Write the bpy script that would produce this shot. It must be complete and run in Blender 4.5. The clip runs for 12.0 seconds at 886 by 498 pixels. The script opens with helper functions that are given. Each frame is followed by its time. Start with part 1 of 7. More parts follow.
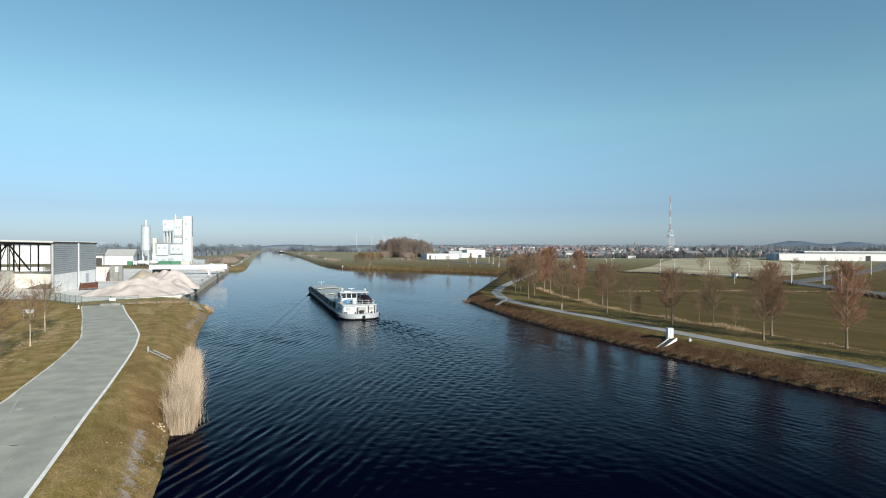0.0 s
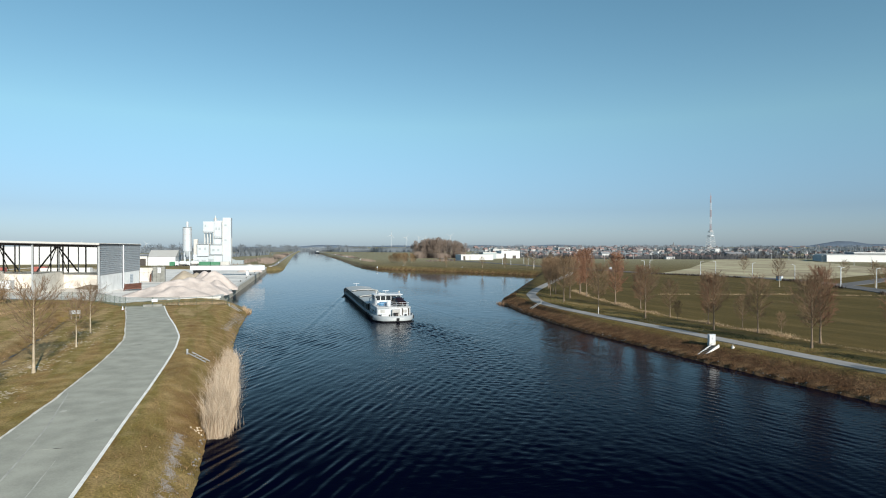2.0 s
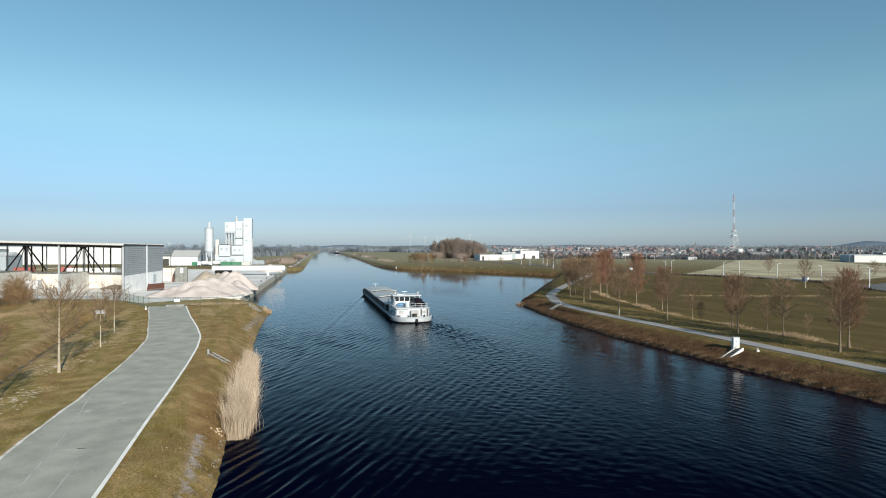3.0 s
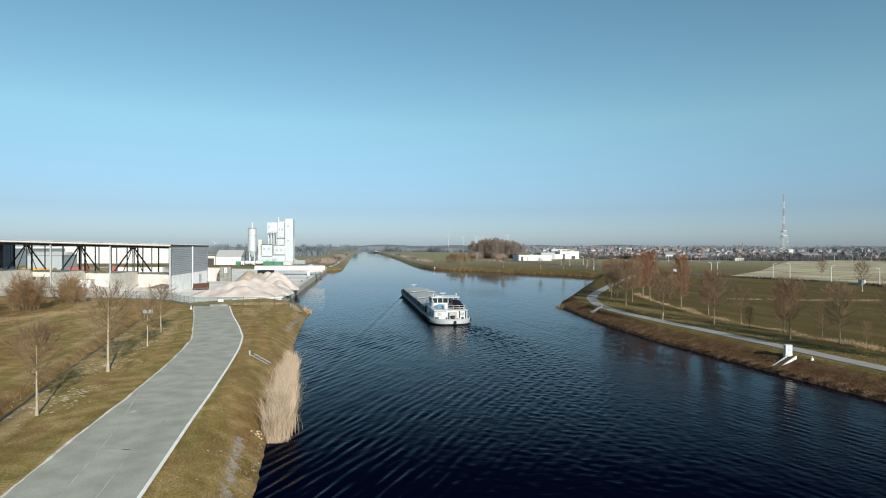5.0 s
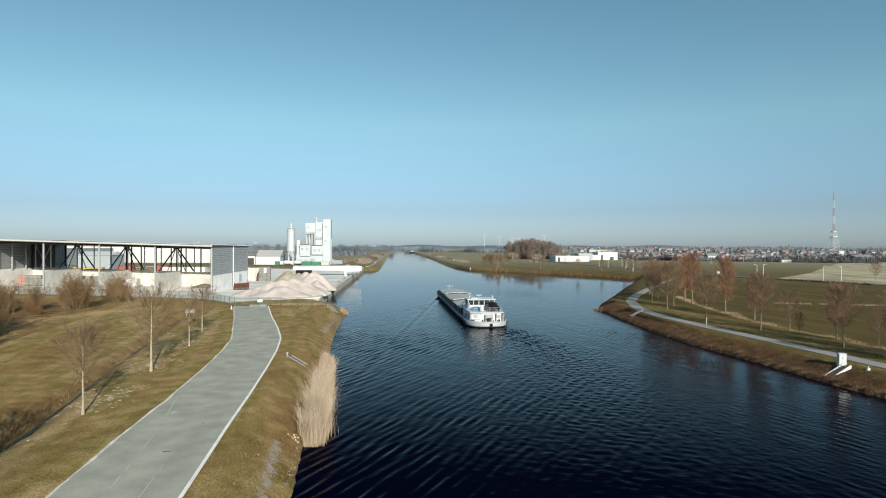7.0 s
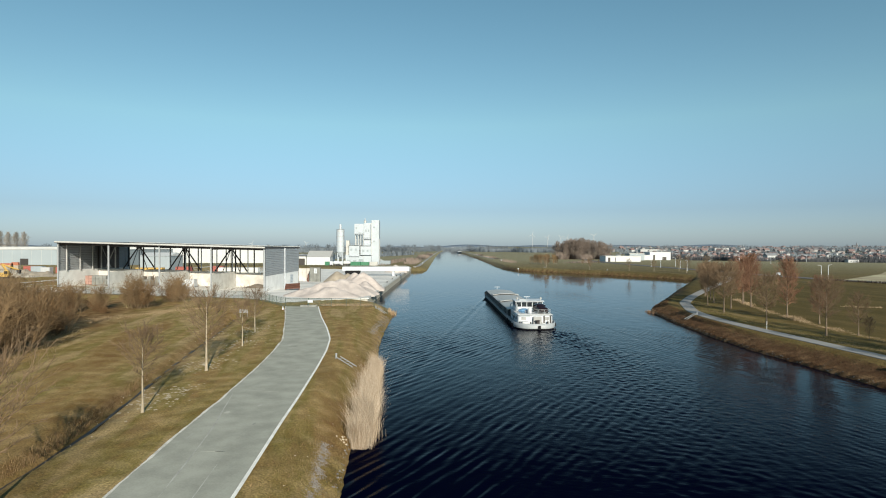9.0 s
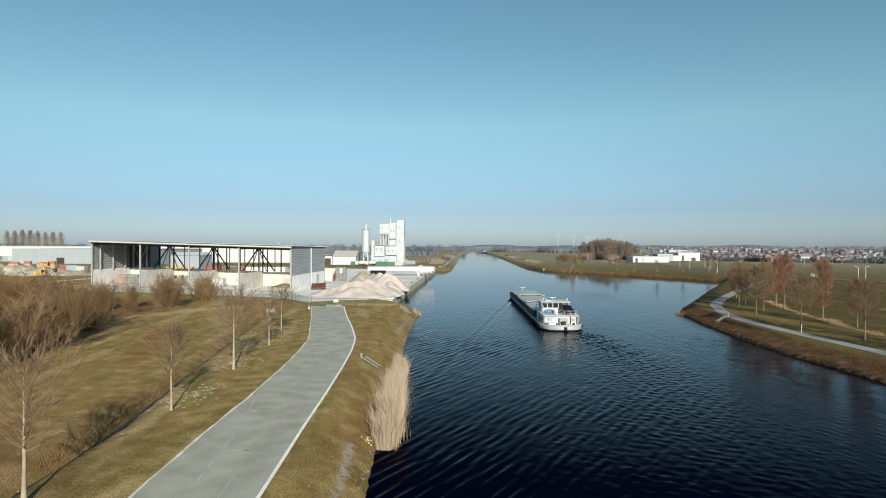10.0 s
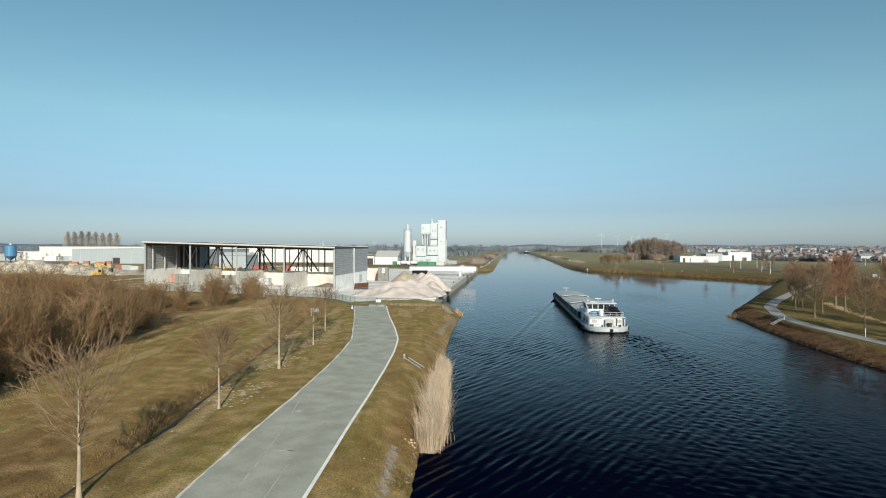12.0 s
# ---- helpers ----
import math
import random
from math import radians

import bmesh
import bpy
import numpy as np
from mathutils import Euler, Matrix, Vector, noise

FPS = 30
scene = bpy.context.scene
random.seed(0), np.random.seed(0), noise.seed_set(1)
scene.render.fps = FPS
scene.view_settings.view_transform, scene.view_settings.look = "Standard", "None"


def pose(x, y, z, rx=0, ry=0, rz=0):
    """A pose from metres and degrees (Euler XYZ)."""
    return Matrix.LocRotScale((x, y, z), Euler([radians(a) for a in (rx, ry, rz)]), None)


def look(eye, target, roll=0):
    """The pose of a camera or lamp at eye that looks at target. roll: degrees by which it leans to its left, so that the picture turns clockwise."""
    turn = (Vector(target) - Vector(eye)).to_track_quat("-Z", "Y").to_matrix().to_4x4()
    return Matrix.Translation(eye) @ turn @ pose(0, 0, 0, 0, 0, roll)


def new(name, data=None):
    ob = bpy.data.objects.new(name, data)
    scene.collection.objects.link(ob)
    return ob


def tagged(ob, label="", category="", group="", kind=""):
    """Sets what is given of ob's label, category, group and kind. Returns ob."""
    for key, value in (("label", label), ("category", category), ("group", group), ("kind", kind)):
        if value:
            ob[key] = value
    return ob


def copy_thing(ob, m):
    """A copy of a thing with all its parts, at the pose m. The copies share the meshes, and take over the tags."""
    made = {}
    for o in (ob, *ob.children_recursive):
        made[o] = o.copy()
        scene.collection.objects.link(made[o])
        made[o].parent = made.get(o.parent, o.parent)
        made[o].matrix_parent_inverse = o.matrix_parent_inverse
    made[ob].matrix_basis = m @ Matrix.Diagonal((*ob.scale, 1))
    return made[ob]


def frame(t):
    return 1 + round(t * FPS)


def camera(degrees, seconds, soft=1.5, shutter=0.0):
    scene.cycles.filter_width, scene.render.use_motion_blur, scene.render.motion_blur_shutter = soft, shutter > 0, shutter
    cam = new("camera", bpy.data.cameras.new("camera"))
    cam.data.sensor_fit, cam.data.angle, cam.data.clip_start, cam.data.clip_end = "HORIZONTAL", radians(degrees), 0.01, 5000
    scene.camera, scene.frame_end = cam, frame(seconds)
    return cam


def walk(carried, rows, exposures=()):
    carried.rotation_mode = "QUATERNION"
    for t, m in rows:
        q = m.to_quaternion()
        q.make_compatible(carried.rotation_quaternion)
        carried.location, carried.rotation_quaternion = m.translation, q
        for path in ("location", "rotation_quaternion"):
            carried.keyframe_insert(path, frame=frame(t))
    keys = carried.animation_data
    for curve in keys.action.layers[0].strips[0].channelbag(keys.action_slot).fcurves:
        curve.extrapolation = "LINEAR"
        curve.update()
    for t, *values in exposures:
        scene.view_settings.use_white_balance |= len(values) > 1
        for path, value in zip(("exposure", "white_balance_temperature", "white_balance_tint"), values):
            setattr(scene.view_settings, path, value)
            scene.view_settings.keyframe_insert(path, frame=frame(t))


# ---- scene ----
cam = camera(74.2, 12.0, soft=1.05)
PATH = [
    (0, (-0.178, 3.189, 13.809), (0.394, 5.106, 13.8), -0.0),
    (0.5, (-0.105, 3.276, 13.927), (0.448, 5.198, 13.919), -0.1),
    (1, (-0.032, 3.396, 14.043), (0.492, 5.326, 14.034), -0.0),
    (1.5, (-0.003, 3.548, 14.144), (0.488, 5.487, 14.135), -0.0),
    (2, (-0.003, 3.691, 14.253), (0.456, 5.638, 14.245), -0.0),
    (2.5, (0.027, 3.831, 14.329), (0.453, 5.785, 14.321), 0.0),
    (3, (0.073, 3.95, 14.413), (0.469, 5.91, 14.405), -0.0),
    (5, (0.156, 4.572, 14.785), (0.423, 6.554, 14.776), 0.1),
    (5.5, (0.159, 4.728, 14.831), (0.393, 6.714, 14.823), 0.1),
    (6, (0.146, 4.933, 14.932), (0.351, 6.922, 14.923), 0.1),
    (6.5, (0.147, 5.086, 15.019), (0.325, 7.078, 15.01), 0.2),
    (8.5, (0.207, 5.452, 15.346), (0.232, 7.451, 15.336), 0.1),
    (9, (0.207, 5.563, 15.388), (0.191, 7.563, 15.378), 0.1),
    (9.5, (0.238, 5.743, 15.403), (0.179, 7.742, 15.394), 0.1),
    (10, (0.156, 5.94, 15.407), (0.055, 7.938, 15.397), 0.2),
    (10.5, (0.085, 6.142, 15.443), (-0.058, 8.137, 15.432), 0.2),
    (11, (0.035, 6.292, 15.478), (-0.147, 8.283, 15.468), 0.1),
    (11.5, (-0.028, 6.428, 15.488), (-0.247, 8.416, 15.478), 0.2),
    (12, (-0.103, 6.617, 15.469), (-0.344, 8.602, 15.458), 0.1),
]
walk(cam, [(t, look(eye, target, roll)) for t, eye, target, roll in PATH], [(0.0, 0.44, 6620, 10), (3.0, 0.41, 6620, 10), (6.0, 0.36, 6800, 9), (9.0, 0.33, 6950, 8), (12.0, 0.30, 6950, 8)])

# ---------------------------------------------------------------- world and sun
SUN_EL, SUN_AZ = radians(22.0), math.atan2(0.30, -0.95)
world = bpy.data.worlds.new("world")
scene.world = world
world.use_nodes = True
wn = world.node_tree.nodes
sky = wn.new("ShaderNodeTexSky")
sky.sky_type = 'NISHITA'
sky.sun_disc = False
sky.sun_elevation, sky.sun_rotation = SUN_EL, SUN_AZ
sky.air_density, sky.dust_density, sky.ozone_density = 1.0, 0.6, 2.0
# thin spring haze: the blue of the sky pales evenly towards the horizon
coord, split = wn.new("ShaderNodeTexCoord"), wn.new("ShaderNodeSeparateXYZ")
veil, blend = wn.new("ShaderNodeValToRGB"), wn.new("ShaderNodeMix")
blend.data_type, blend.blend_type = 'RGBA', 'MULTIPLY'
blend.inputs[0].default_value = 1.0
for stop, (p, c) in zip([veil.color_ramp.elements[0], veil.color_ramp.elements[1]] + [veil.color_ramp.elements.new(0.5) for _ in range(4)],
                        ((0.0, (0.63, 0.835, 1.35, 1)), (0.4, (1.14, 1.86, 1.50, 1)), (0.06, (0.58, 0.73, 1.04, 1)), (0.2, (0.93, 1.18, 1.12, 1)), (0.58, (0.75, 1.15, 1.05, 1)), (1.0, (0.42, 0.62, 0.66, 1)))):
    stop.position, stop.color = p, c
world.node_tree.links.new(coord.outputs["Generated"], split.inputs[0])
world.node_tree.links.new(split.outputs["Z"], veil.inputs[0])
world.node_tree.links.new(sky.outputs[0], blend.inputs[6])
world.node_tree.links.new(veil.outputs[0], blend.inputs[7])
world.node_tree.links.new(blend.outputs[2], wn["Background"].inputs[0])
wn["Background"].inputs[1].default_value = 0.085

sun_data = bpy.data.lights.new("sun", 'SUN')
sun_data.energy, sun_data.angle, sun_data.color = 5.0, radians(0.6), (1.0, 0.922, 0.80)
sun = new("sun", sun_data)
to_sun = Vector((math.sin(SUN_AZ) * math.cos(SUN_EL), math.cos(SUN_AZ) * math.cos(SUN_EL), math.sin(SUN_EL)))
sun.matrix_world = look(to_sun * 100, (0, 0, 0))


# ---------------------------------------------------------------- materials
def mat(name, col, rough=0.7, metal=0.0, var=0.18, scale=1.5, fine=18.0, bump=0.15, tint=None, spread=0.0):
    """A surface with stains (scale, per metre) and grain (fine); spread: change from object to object."""
    m = bpy.data.materials.new(name)
    m.use_nodes = True
    nt = m.node_tree
    b = nt.nodes["Principled BSDF"]
    geo = nt.nodes.new("ShaderNodeNewGeometry")
    n1, n2 = nt.nodes.new("ShaderNodeTexNoise"), nt.nodes.new("ShaderNodeTexNoise")
    for n, s, d in ((n1, scale, 4), (n2, fine, 3)):
        n.inputs["Scale"].default_value, n.inputs["Detail"].default_value = s, d
        nt.links.new(geo.outputs["Position"], n.inputs["Vector"])
    r = nt.nodes.new("ShaderNodeValToRGB")
    c = np.array(col)
    t = np.array(tint if tint else col)
    lo, hi = c * (1 - var), t * (1 + var)
    r.color_ramp.elements[0].position, r.color_ramp.elements[1].position = 0.3, 0.7
    r.color_ramp.elements[0].color = (*np.clip(lo, 0, 1), 1)
    r.color_ramp.elements[1].color = (*np.clip(hi, 0, 1), 1)
    add = nt.nodes.new("ShaderNodeMath")
    add.operation = 'MULTIPLY_ADD'
    add.inputs[1].default_value = 0.35
    nt.links.new(n2.outputs["Fac"], add.inputs[0])
    sub = nt.nodes.new("ShaderNodeMath")
    sub.operation = 'SUBTRACT'
    sub.inputs[1].default_value = 0.175
    nt.links.new(n1.outputs["Fac"], sub.inputs[0])
    nt.links.new(sub.outputs[0], add.inputs[2])
    nt.links.new(add.outputs[0], r.inputs[0])
    out = r.outputs[0]
    if spread:
        info = nt.nodes.new("ShaderNodeObjectInfo")
        mr = nt.nodes.new("ShaderNodeMapRange")
        mr.inputs["To Min"].default_value, mr.inputs["To Max"].default_value = 1 - spread, 1 + spread
        nt.links.new(info.outputs["Random"], mr.inputs["Value"])
        hsv = nt.nodes.new("ShaderNodeHueSaturation")
        nt.links.new(mr.outputs[0], hsv.inputs["Value"])
        nt.links.new(out, hsv.inputs["Color"])
        out = hsv.outputs[0]
    nt.links.new(out, b.inputs["Base Color"])
    b.inputs["Roughness"].default_value, b.inputs["Metallic"].default_value = rough, metal
    if bump:
        bp = nt.nodes.new("ShaderNodeBump")
        bp.inputs["Strength"].default_value, bp.inputs["Distance"].default_value = bump, 0.05
        nt.links.new(n2.outputs["Fac"], bp.inputs["Height"])
        nt.links.new(bp.outputs[0], b.inputs["Normal"])
    return m


def ground_material():
    """Winter grass: attribute 'dry' turns it to dead straw and earth, 'green' to a growing field; far grass is paled in
    place of haze.
    """
    m = bpy.data.materials.new("winter_grass")
    m.use_nodes = True
    nt = m.node_tree
    b = nt.nodes["Principled BSDF"]
    b.inputs["Roughness"].default_value = 0.95
    b.inputs["Specular IOR Level"].default_value = 0.15
    geo = nt.nodes.new("ShaderNodeNewGeometry")

    def noise_at(scale, detail, stretch=None):
        n = nt.nodes.new("ShaderNodeTexNoise")
        n.inputs["Scale"].default_value, n.inputs["Detail"].default_value = scale, detail
        if stretch:
            mp = nt.nodes.new("ShaderNodeMapping")
            mp.vector_type = 'TEXTURE'
            mp.inputs["Scale"].default_value = stretch
            mp.inputs["Rotation"].default_value = (0, 0, radians(10))
            nt.links.new(geo.outputs["Position"], mp.inputs["Vector"])
            nt.links.new(mp.outputs[0], n.inputs["Vector"])
        else:
            nt.links.new(geo.outputs["Position"], n.inputs["Vector"])
        return n.outputs["Fac"]

    def ramp(fac, stops):
        r = nt.nodes.new("ShaderNodeValToRGB")
        e = r.color_ramp.elements
        while len(e) < len(stops):
            e.new(0.5)
        for k, (p, c) in zip(e, stops):
            k.position, k.color = p, (*c, 1)
        nt.links.new(fac, r.inputs[0])
        return r.outputs[0]

    def mix(f, a, c, mode='MIX'):
        x = nt.nodes.new("ShaderNodeMix")
        x.data_type, x.blend_type = 'RGBA', mode
        if isinstance(f, float):
            x.inputs[0].default_value = f
        else:
            nt.links.new(f, x.inputs[0])
        nt.links.new(a, x.inputs[6])
        nt.links.new(c, x.inputs[7])
        return x.outputs[2]

    def attr(name):
        a = nt.nodes.new("ShaderNodeAttribute")
        a.attribute_name = name
        return a.outputs["Fac"]

    big, mid, fin = noise_at(0.2, 7, (0.8, 5.0, 1)), noise_at(0.55, 7), noise_at(8.0, 6)
    lawn = ramp(big, [(0.34, (0.195, 0.112, 0.040)), (0.45, (0.30, 0.208, 0.092)), (0.53, (0.172, 0.152, 0.040)), (0.62, (0.41, 0.31, 0.172))])
    patch = ramp(mid, [(0.36, (0.165, 0.094, 0.035)), (0.5, (0.225, 0.165, 0.062)), (0.64, (0.38, 0.285, 0.145))])
    lawn = mix(0.45, lawn, patch)
    field = ramp(big, [(0.35, (0.070, 0.055, 0.016)), (0.52, (0.090, 0.068, 0.021)), (0.68, (0.122, 0.089, 0.034))])
    dry = ramp(mid, [(0.32, (0.060, 0.030, 0.015)), (0.5, (0.110, 0.062, 0.032)), (0.66, (0.20, 0.128, 0.072))])
    c = mix(attr("green"), lawn, field)
    # pale tone mixed into far grass in place of haze
    haze_pale = ramp(mid, [(0.3, (0.20, 0.20, 0.13)), (0.7, (0.29, 0.28, 0.20))])
    c = mix(attr("haze_pale"), c, haze_pale)
    c = mix(attr("dry"), c, dry)
    c = mix(0.8, c, ramp(fin, [(0.30, (0.52, 0.51, 0.49)), (0.70, (1.48, 1.45, 1.40))]), 'MULTIPLY')
    nt.links.new(c, b.inputs["Base Color"])
    bp = nt.nodes.new("ShaderNodeBump")
    bp.inputs["Strength"].default_value, bp.inputs["Distance"].default_value = 0.7, 0.12
    nt.links.new(fin, bp.inputs["Height"])
    nt.links.new(bp.outputs[0], b.inputs["Normal"])
    return m


def water_material():
    m = bpy.data.materials.new("canal_water")
    m.use_nodes = True
    nt = m.node_tree
    b = nt.nodes["Principled BSDF"]
    b.inputs["Base Color"].default_value = (0.0004, 0.0010, 0.0075, 1)
    b.inputs["Roughness"].default_value = 0.045
    b.inputs["IOR"].default_value = 1.10
    b.inputs["Specular Tint"].default_value = (0.50, 0.68, 1.0, 1)
    # gloss grows towards grazing sight lines
    weight, gloss = nt.nodes.new("ShaderNodeLayerWeight"), nt.nodes.new("ShaderNodeMapRange")
    weight.inputs["Blend"].default_value = 0.5
    nt.links.new(weight.outputs["Facing"], gloss.inputs["Value"])
    for key, val in (("From Min", 0.645), ("From Max", 0.885), ("To Min", 0.028), ("To Max", 0.80)):
        gloss.inputs[key].default_value = val
    nt.links.new(gloss.outputs[0], b.inputs["Specular IOR Level"])
    geo = nt.nodes.new("ShaderNodeNewGeometry")

    def noise_at(scale, detail, stretch, turn=0):
        n, mp = nt.nodes.new("ShaderNodeTexNoise"), nt.nodes.new("ShaderNodeMapping")
        n.inputs["Scale"].default_value, n.inputs["Detail"].default_value = scale, detail
        mp.inputs["Scale"].default_value, mp.inputs["Rotation"].default_value = stretch, (0, 0, radians(turn))
        nt.links.new(geo.outputs["Position"], mp.inputs["Vector"])
        nt.links.new(mp.outputs[0], n.inputs["Vector"])
        return n.outputs["Fac"]

    ripple, swell, calm = noise_at(2.2, 6, (0.6, 1.2, 1), 8), noise_at(0.35, 3, (0.5, 1, 1), -10), noise_at(0.03, 3, (1, 0.45, 1), 15)
    gate = nt.nodes.new("ShaderNodeMapRange")
    gate.inputs["From Min"].default_value, gate.inputs["From Max"].default_value = 0.38, 0.62
    gate.inputs["To Min"].default_value, gate.inputs["To Max"].default_value = 0.15, 1.0
    nt.links.new(calm, gate.inputs["Value"])
    # the ship's wash ruffles the near reach; the basin behind lies calmer
    xyz, reach = nt.nodes.new("ShaderNodeSeparateXYZ"), nt.nodes.new("ShaderNodeMapRange")
    nt.links.new(geo.outputs["Position"], xyz.inputs[0])
    nt.links.new(xyz.outputs["Y"], reach.inputs["Value"])
    for key, val in (("From Min", 95.0), ("From Max", 230.0), ("To Min", 0.48), ("To Max", 0.07)):
        reach.inputs[key].default_value = val
    mul = nt.nodes.new("ShaderNodeMath")
    mul.operation = 'MULTIPLY'
    nt.links.new(ripple, mul.inputs[0])
    nt.links.new(gate.outputs[0], mul.inputs[1])
    ad = nt.nodes.new("ShaderNodeMath")
    ad.operation = 'MULTIPLY_ADD'
    ad.inputs[1].default_value = 0.6
    nt.links.new(swell, ad.inputs[0])
    nt.links.new(mul.outputs[0], ad.inputs[2])
    bp = nt.nodes.new("ShaderNodeBump")
    bp.inputs["Strength"].default_value, bp.inputs["Distance"].default_value = 0.34, 0.11
    nt.links.new(ad.outputs[0], bp.inputs["Height"])
    nt.links.new(reach.outputs[0], bp.inputs["Strength"])
    nt.links.new(bp.outputs[0], b.inputs["Normal"])
    return m


M_GRASS, M_WATER = ground_material(), water_material()
M_ASPHALT = mat("worn_asphalt", (0.295, 0.305, 0.268), 0.9, var=0.11, scale=0.5, fine=9, bump=0.25, tint=(0.34, 0.35, 0.31))
M_PATH = mat("pale_asphalt", (0.27, 0.27, 0.27), 0.9, var=0.12, scale=0.6, fine=12, bump=0.15)
M_ROADFAR = mat("dark_asphalt", (0.10, 0.10, 0.105), 0.9, var=0.12, scale=0.3)
M_PAINT = mat("road_paint", (0.80, 0.80, 0.78), 0.7, var=0.12, scale=1.2, fine=14, bump=0.05)
M_EDGE = mat("pale_kerb_concrete", (0.58, 0.57, 0.53), 0.9, var=0.25, scale=1.1, fine=14)
M_YARD = mat("yard_concrete", (0.57, 0.58, 0.58), 0.9, var=0.16, scale=0.12, fine=3, tint=(0.66, 0.655, 0.64))
M_CONC = mat("grey_concrete", (0.56, 0.57, 0.56), 0.88, var=0.14, scale=0.5, fine=5)
M_CONCW = mat("pale_concrete", (0.74, 0.76, 0.77), 0.85, var=0.10, scale=0.4, fine=4)
M_CONCT = mat("dusty_tan_concrete", (0.50, 0.485, 0.465), 0.88, var=0.18, scale=0.35, fine=3, tint=(0.58, 0.56, 0.53))
M_QUAY = mat("stained_quay_concrete", (0.42, 0.40, 0.35), 0.85, var=0.25, scale=0.7, fine=6)
M_STEEL = mat("grey_steel_cladding", (0.34, 0.365, 0.39), 0.5, 0.25, var=0.06, scale=0.5, fine=4, bump=0.03)
M_LSTEEL = mat("light_steel", (0.46, 0.47, 0.47), 0.5, 0.2, var=0.08)
M_DARK = mat("dark_brown_steel", (0.045, 0.040, 0.040), 0.6, 0.2, var=0.2)
M_PLANT = mat("pale_plant_metal", (0.41, 0.465, 0.525), 0.5, var=0.06, scale=0.3, fine=3, bump=0.03)
M_WHITE = mat("white_paint", (0.50, 0.545, 0.60), 0.5, var=0.05, scale=0.4, fine=4, bump=0.03)
M_OFFWHITE = mat("off_white_panels", (0.51, 0.535, 0.56), 0.6, var=0.06, scale=0.15, fine=2, bump=0.03)
M_BLUEGREY = mat("blue_grey_panels", (0.28, 0.33, 0.37), 0.6, var=0.05, scale=0.1, fine=2, bump=0.03)
M_GREEN = mat("green_paint", (0.03, 0.16, 0.09), 0.5, var=0.15)
M_FENCE = mat("green_fence_wire", (0.06, 0.095, 0.08), 0.6, var=0.15)
M_SAND = mat("pale_sand", (0.45, 0.402, 0.388), 0.95, var=0.14, scale=0.25, fine=3, tint=(0.52, 0.47, 0.45), bump=0.5)
M_DSAND = mat("dark_gravel", (0.16, 0.14, 0.12), 0.95, var=0.25, scale=0.5, fine=5, bump=0.5)
M_BLOCK = mat("grey_paving_blocks", (0.19, 0.20, 0.195), 0.9, var=0.2, scale=0.6, fine=5)
M_PINK = mat("faded_pink_bricks", (0.33, 0.20, 0.17), 0.85, var=0.2, scale=0.6, fine=5)
M_GSAND = mat("grey_brown_gravel", (0.33, 0.29, 0.24), 0.95, var=0.2, scale=0.5, fine=5, bump=0.5)
M_RUST = mat("rusty_steel", (0.14, 0.06, 0.04), 0.8, 0.2, var=0.35, scale=1.0)
M_BARK = mat("pale_bark", (0.30, 0.26, 0.20), 0.9, var=0.2, scale=3, fine=25, spread=0.1)
M_DBARK = mat("grey_brown_bark", (0.15, 0.115, 0.085), 0.9, var=0.25, scale=3, fine=25, spread=0.15)
M_TWIG = mat("brown_twigs", (0.155, 0.105, 0.065), 0.9, var=0.2, scale=1.0, spread=0.15)
M_REDTWIG = mat("reddish_twigs", (0.20, 0.105, 0.066), 0.9, var=0.2, scale=1.0, spread=0.2)
M_SHRUB = mat("brown_shrub_twigs", (0.132, 0.072, 0.033), 0.9, var=0.3, scale=0.12, tint=(0.152, 0.088, 0.039), spread=0.22)
M_SHRUBSTEM = mat("shrub_bark", (0.185, 0.130, 0.075), 0.9, var=0.25, scale=0.6, spread=0.2)
M_OLIVE = mat("olive_bark", (0.30, 0.265, 0.11), 0.9, var=0.25, scale=0.6, tint=(0.24, 0.19, 0.11))
M_TOWNTREE = mat("dark_grey_twigs", (0.058, 0.063, 0.074), 0.95, var=0.25, scale=0.05, fine=0.5, bump=0, spread=0.3)
M_POPLAR = mat("poplar_twigs", (0.25, 0.24, 0.225), 0.95, var=0.2, scale=0.1, fine=0.6, bump=0)
# blue-grey base tone stands in for haze over the distant trees
M_HAZEWOOD = mat("haze_blue_woods", (0.135, 0.165, 0.200), 0.95, var=0.25, scale=0.01, fine=0.1, bump=0)
M_SHRUBG = mat("grey_brown_shrub_twigs", (0.160, 0.108, 0.055), 0.9, var=0.3, scale=0.12, tint=(0.19, 0.125, 0.068), spread=0.2)
M_BANKTUFT = mat("rusty_bank_grass", (0.135, 0.072, 0.034), 0.95, var=0.3, scale=0.5, fine=5, bump=0)
M_REED = mat("dry_reed", (0.56, 0.45, 0.34), 0.85, var=0.22, scale=1.2, fine=9, bump=0)
M_STRAW = mat("straw_stubble", (0.33, 0.255, 0.165), 0.95, var=0.36, scale=0.06, fine=0.7, bump=0.4, tint=(0.33, 0.31, 0.20))
M_TUFT = mat("grass_tufts", (0.24, 0.17, 0.062), 0.95, var=0.25, scale=0.5, fine=5, bump=0)
M_DTUFT = mat("dead_grass_tufts", (0.20, 0.125, 0.066), 0.95, var=0.22, scale=0.6, fine=5, bump=0)
M_PALETUFT = mat("pale_dead_grass", (0.33, 0.235, 0.15), 0.95, var=0.25, scale=0.8, fine=5, bump=0)
M_STONE = mat("bank_stones", (0.16, 0.15, 0.14), 0.9, var=0.3, scale=2.0, fine=10)
M_CHIP = mat("pale_litter", (0.50, 0.43, 0.33), 0.9, var=0.2, scale=3.0)
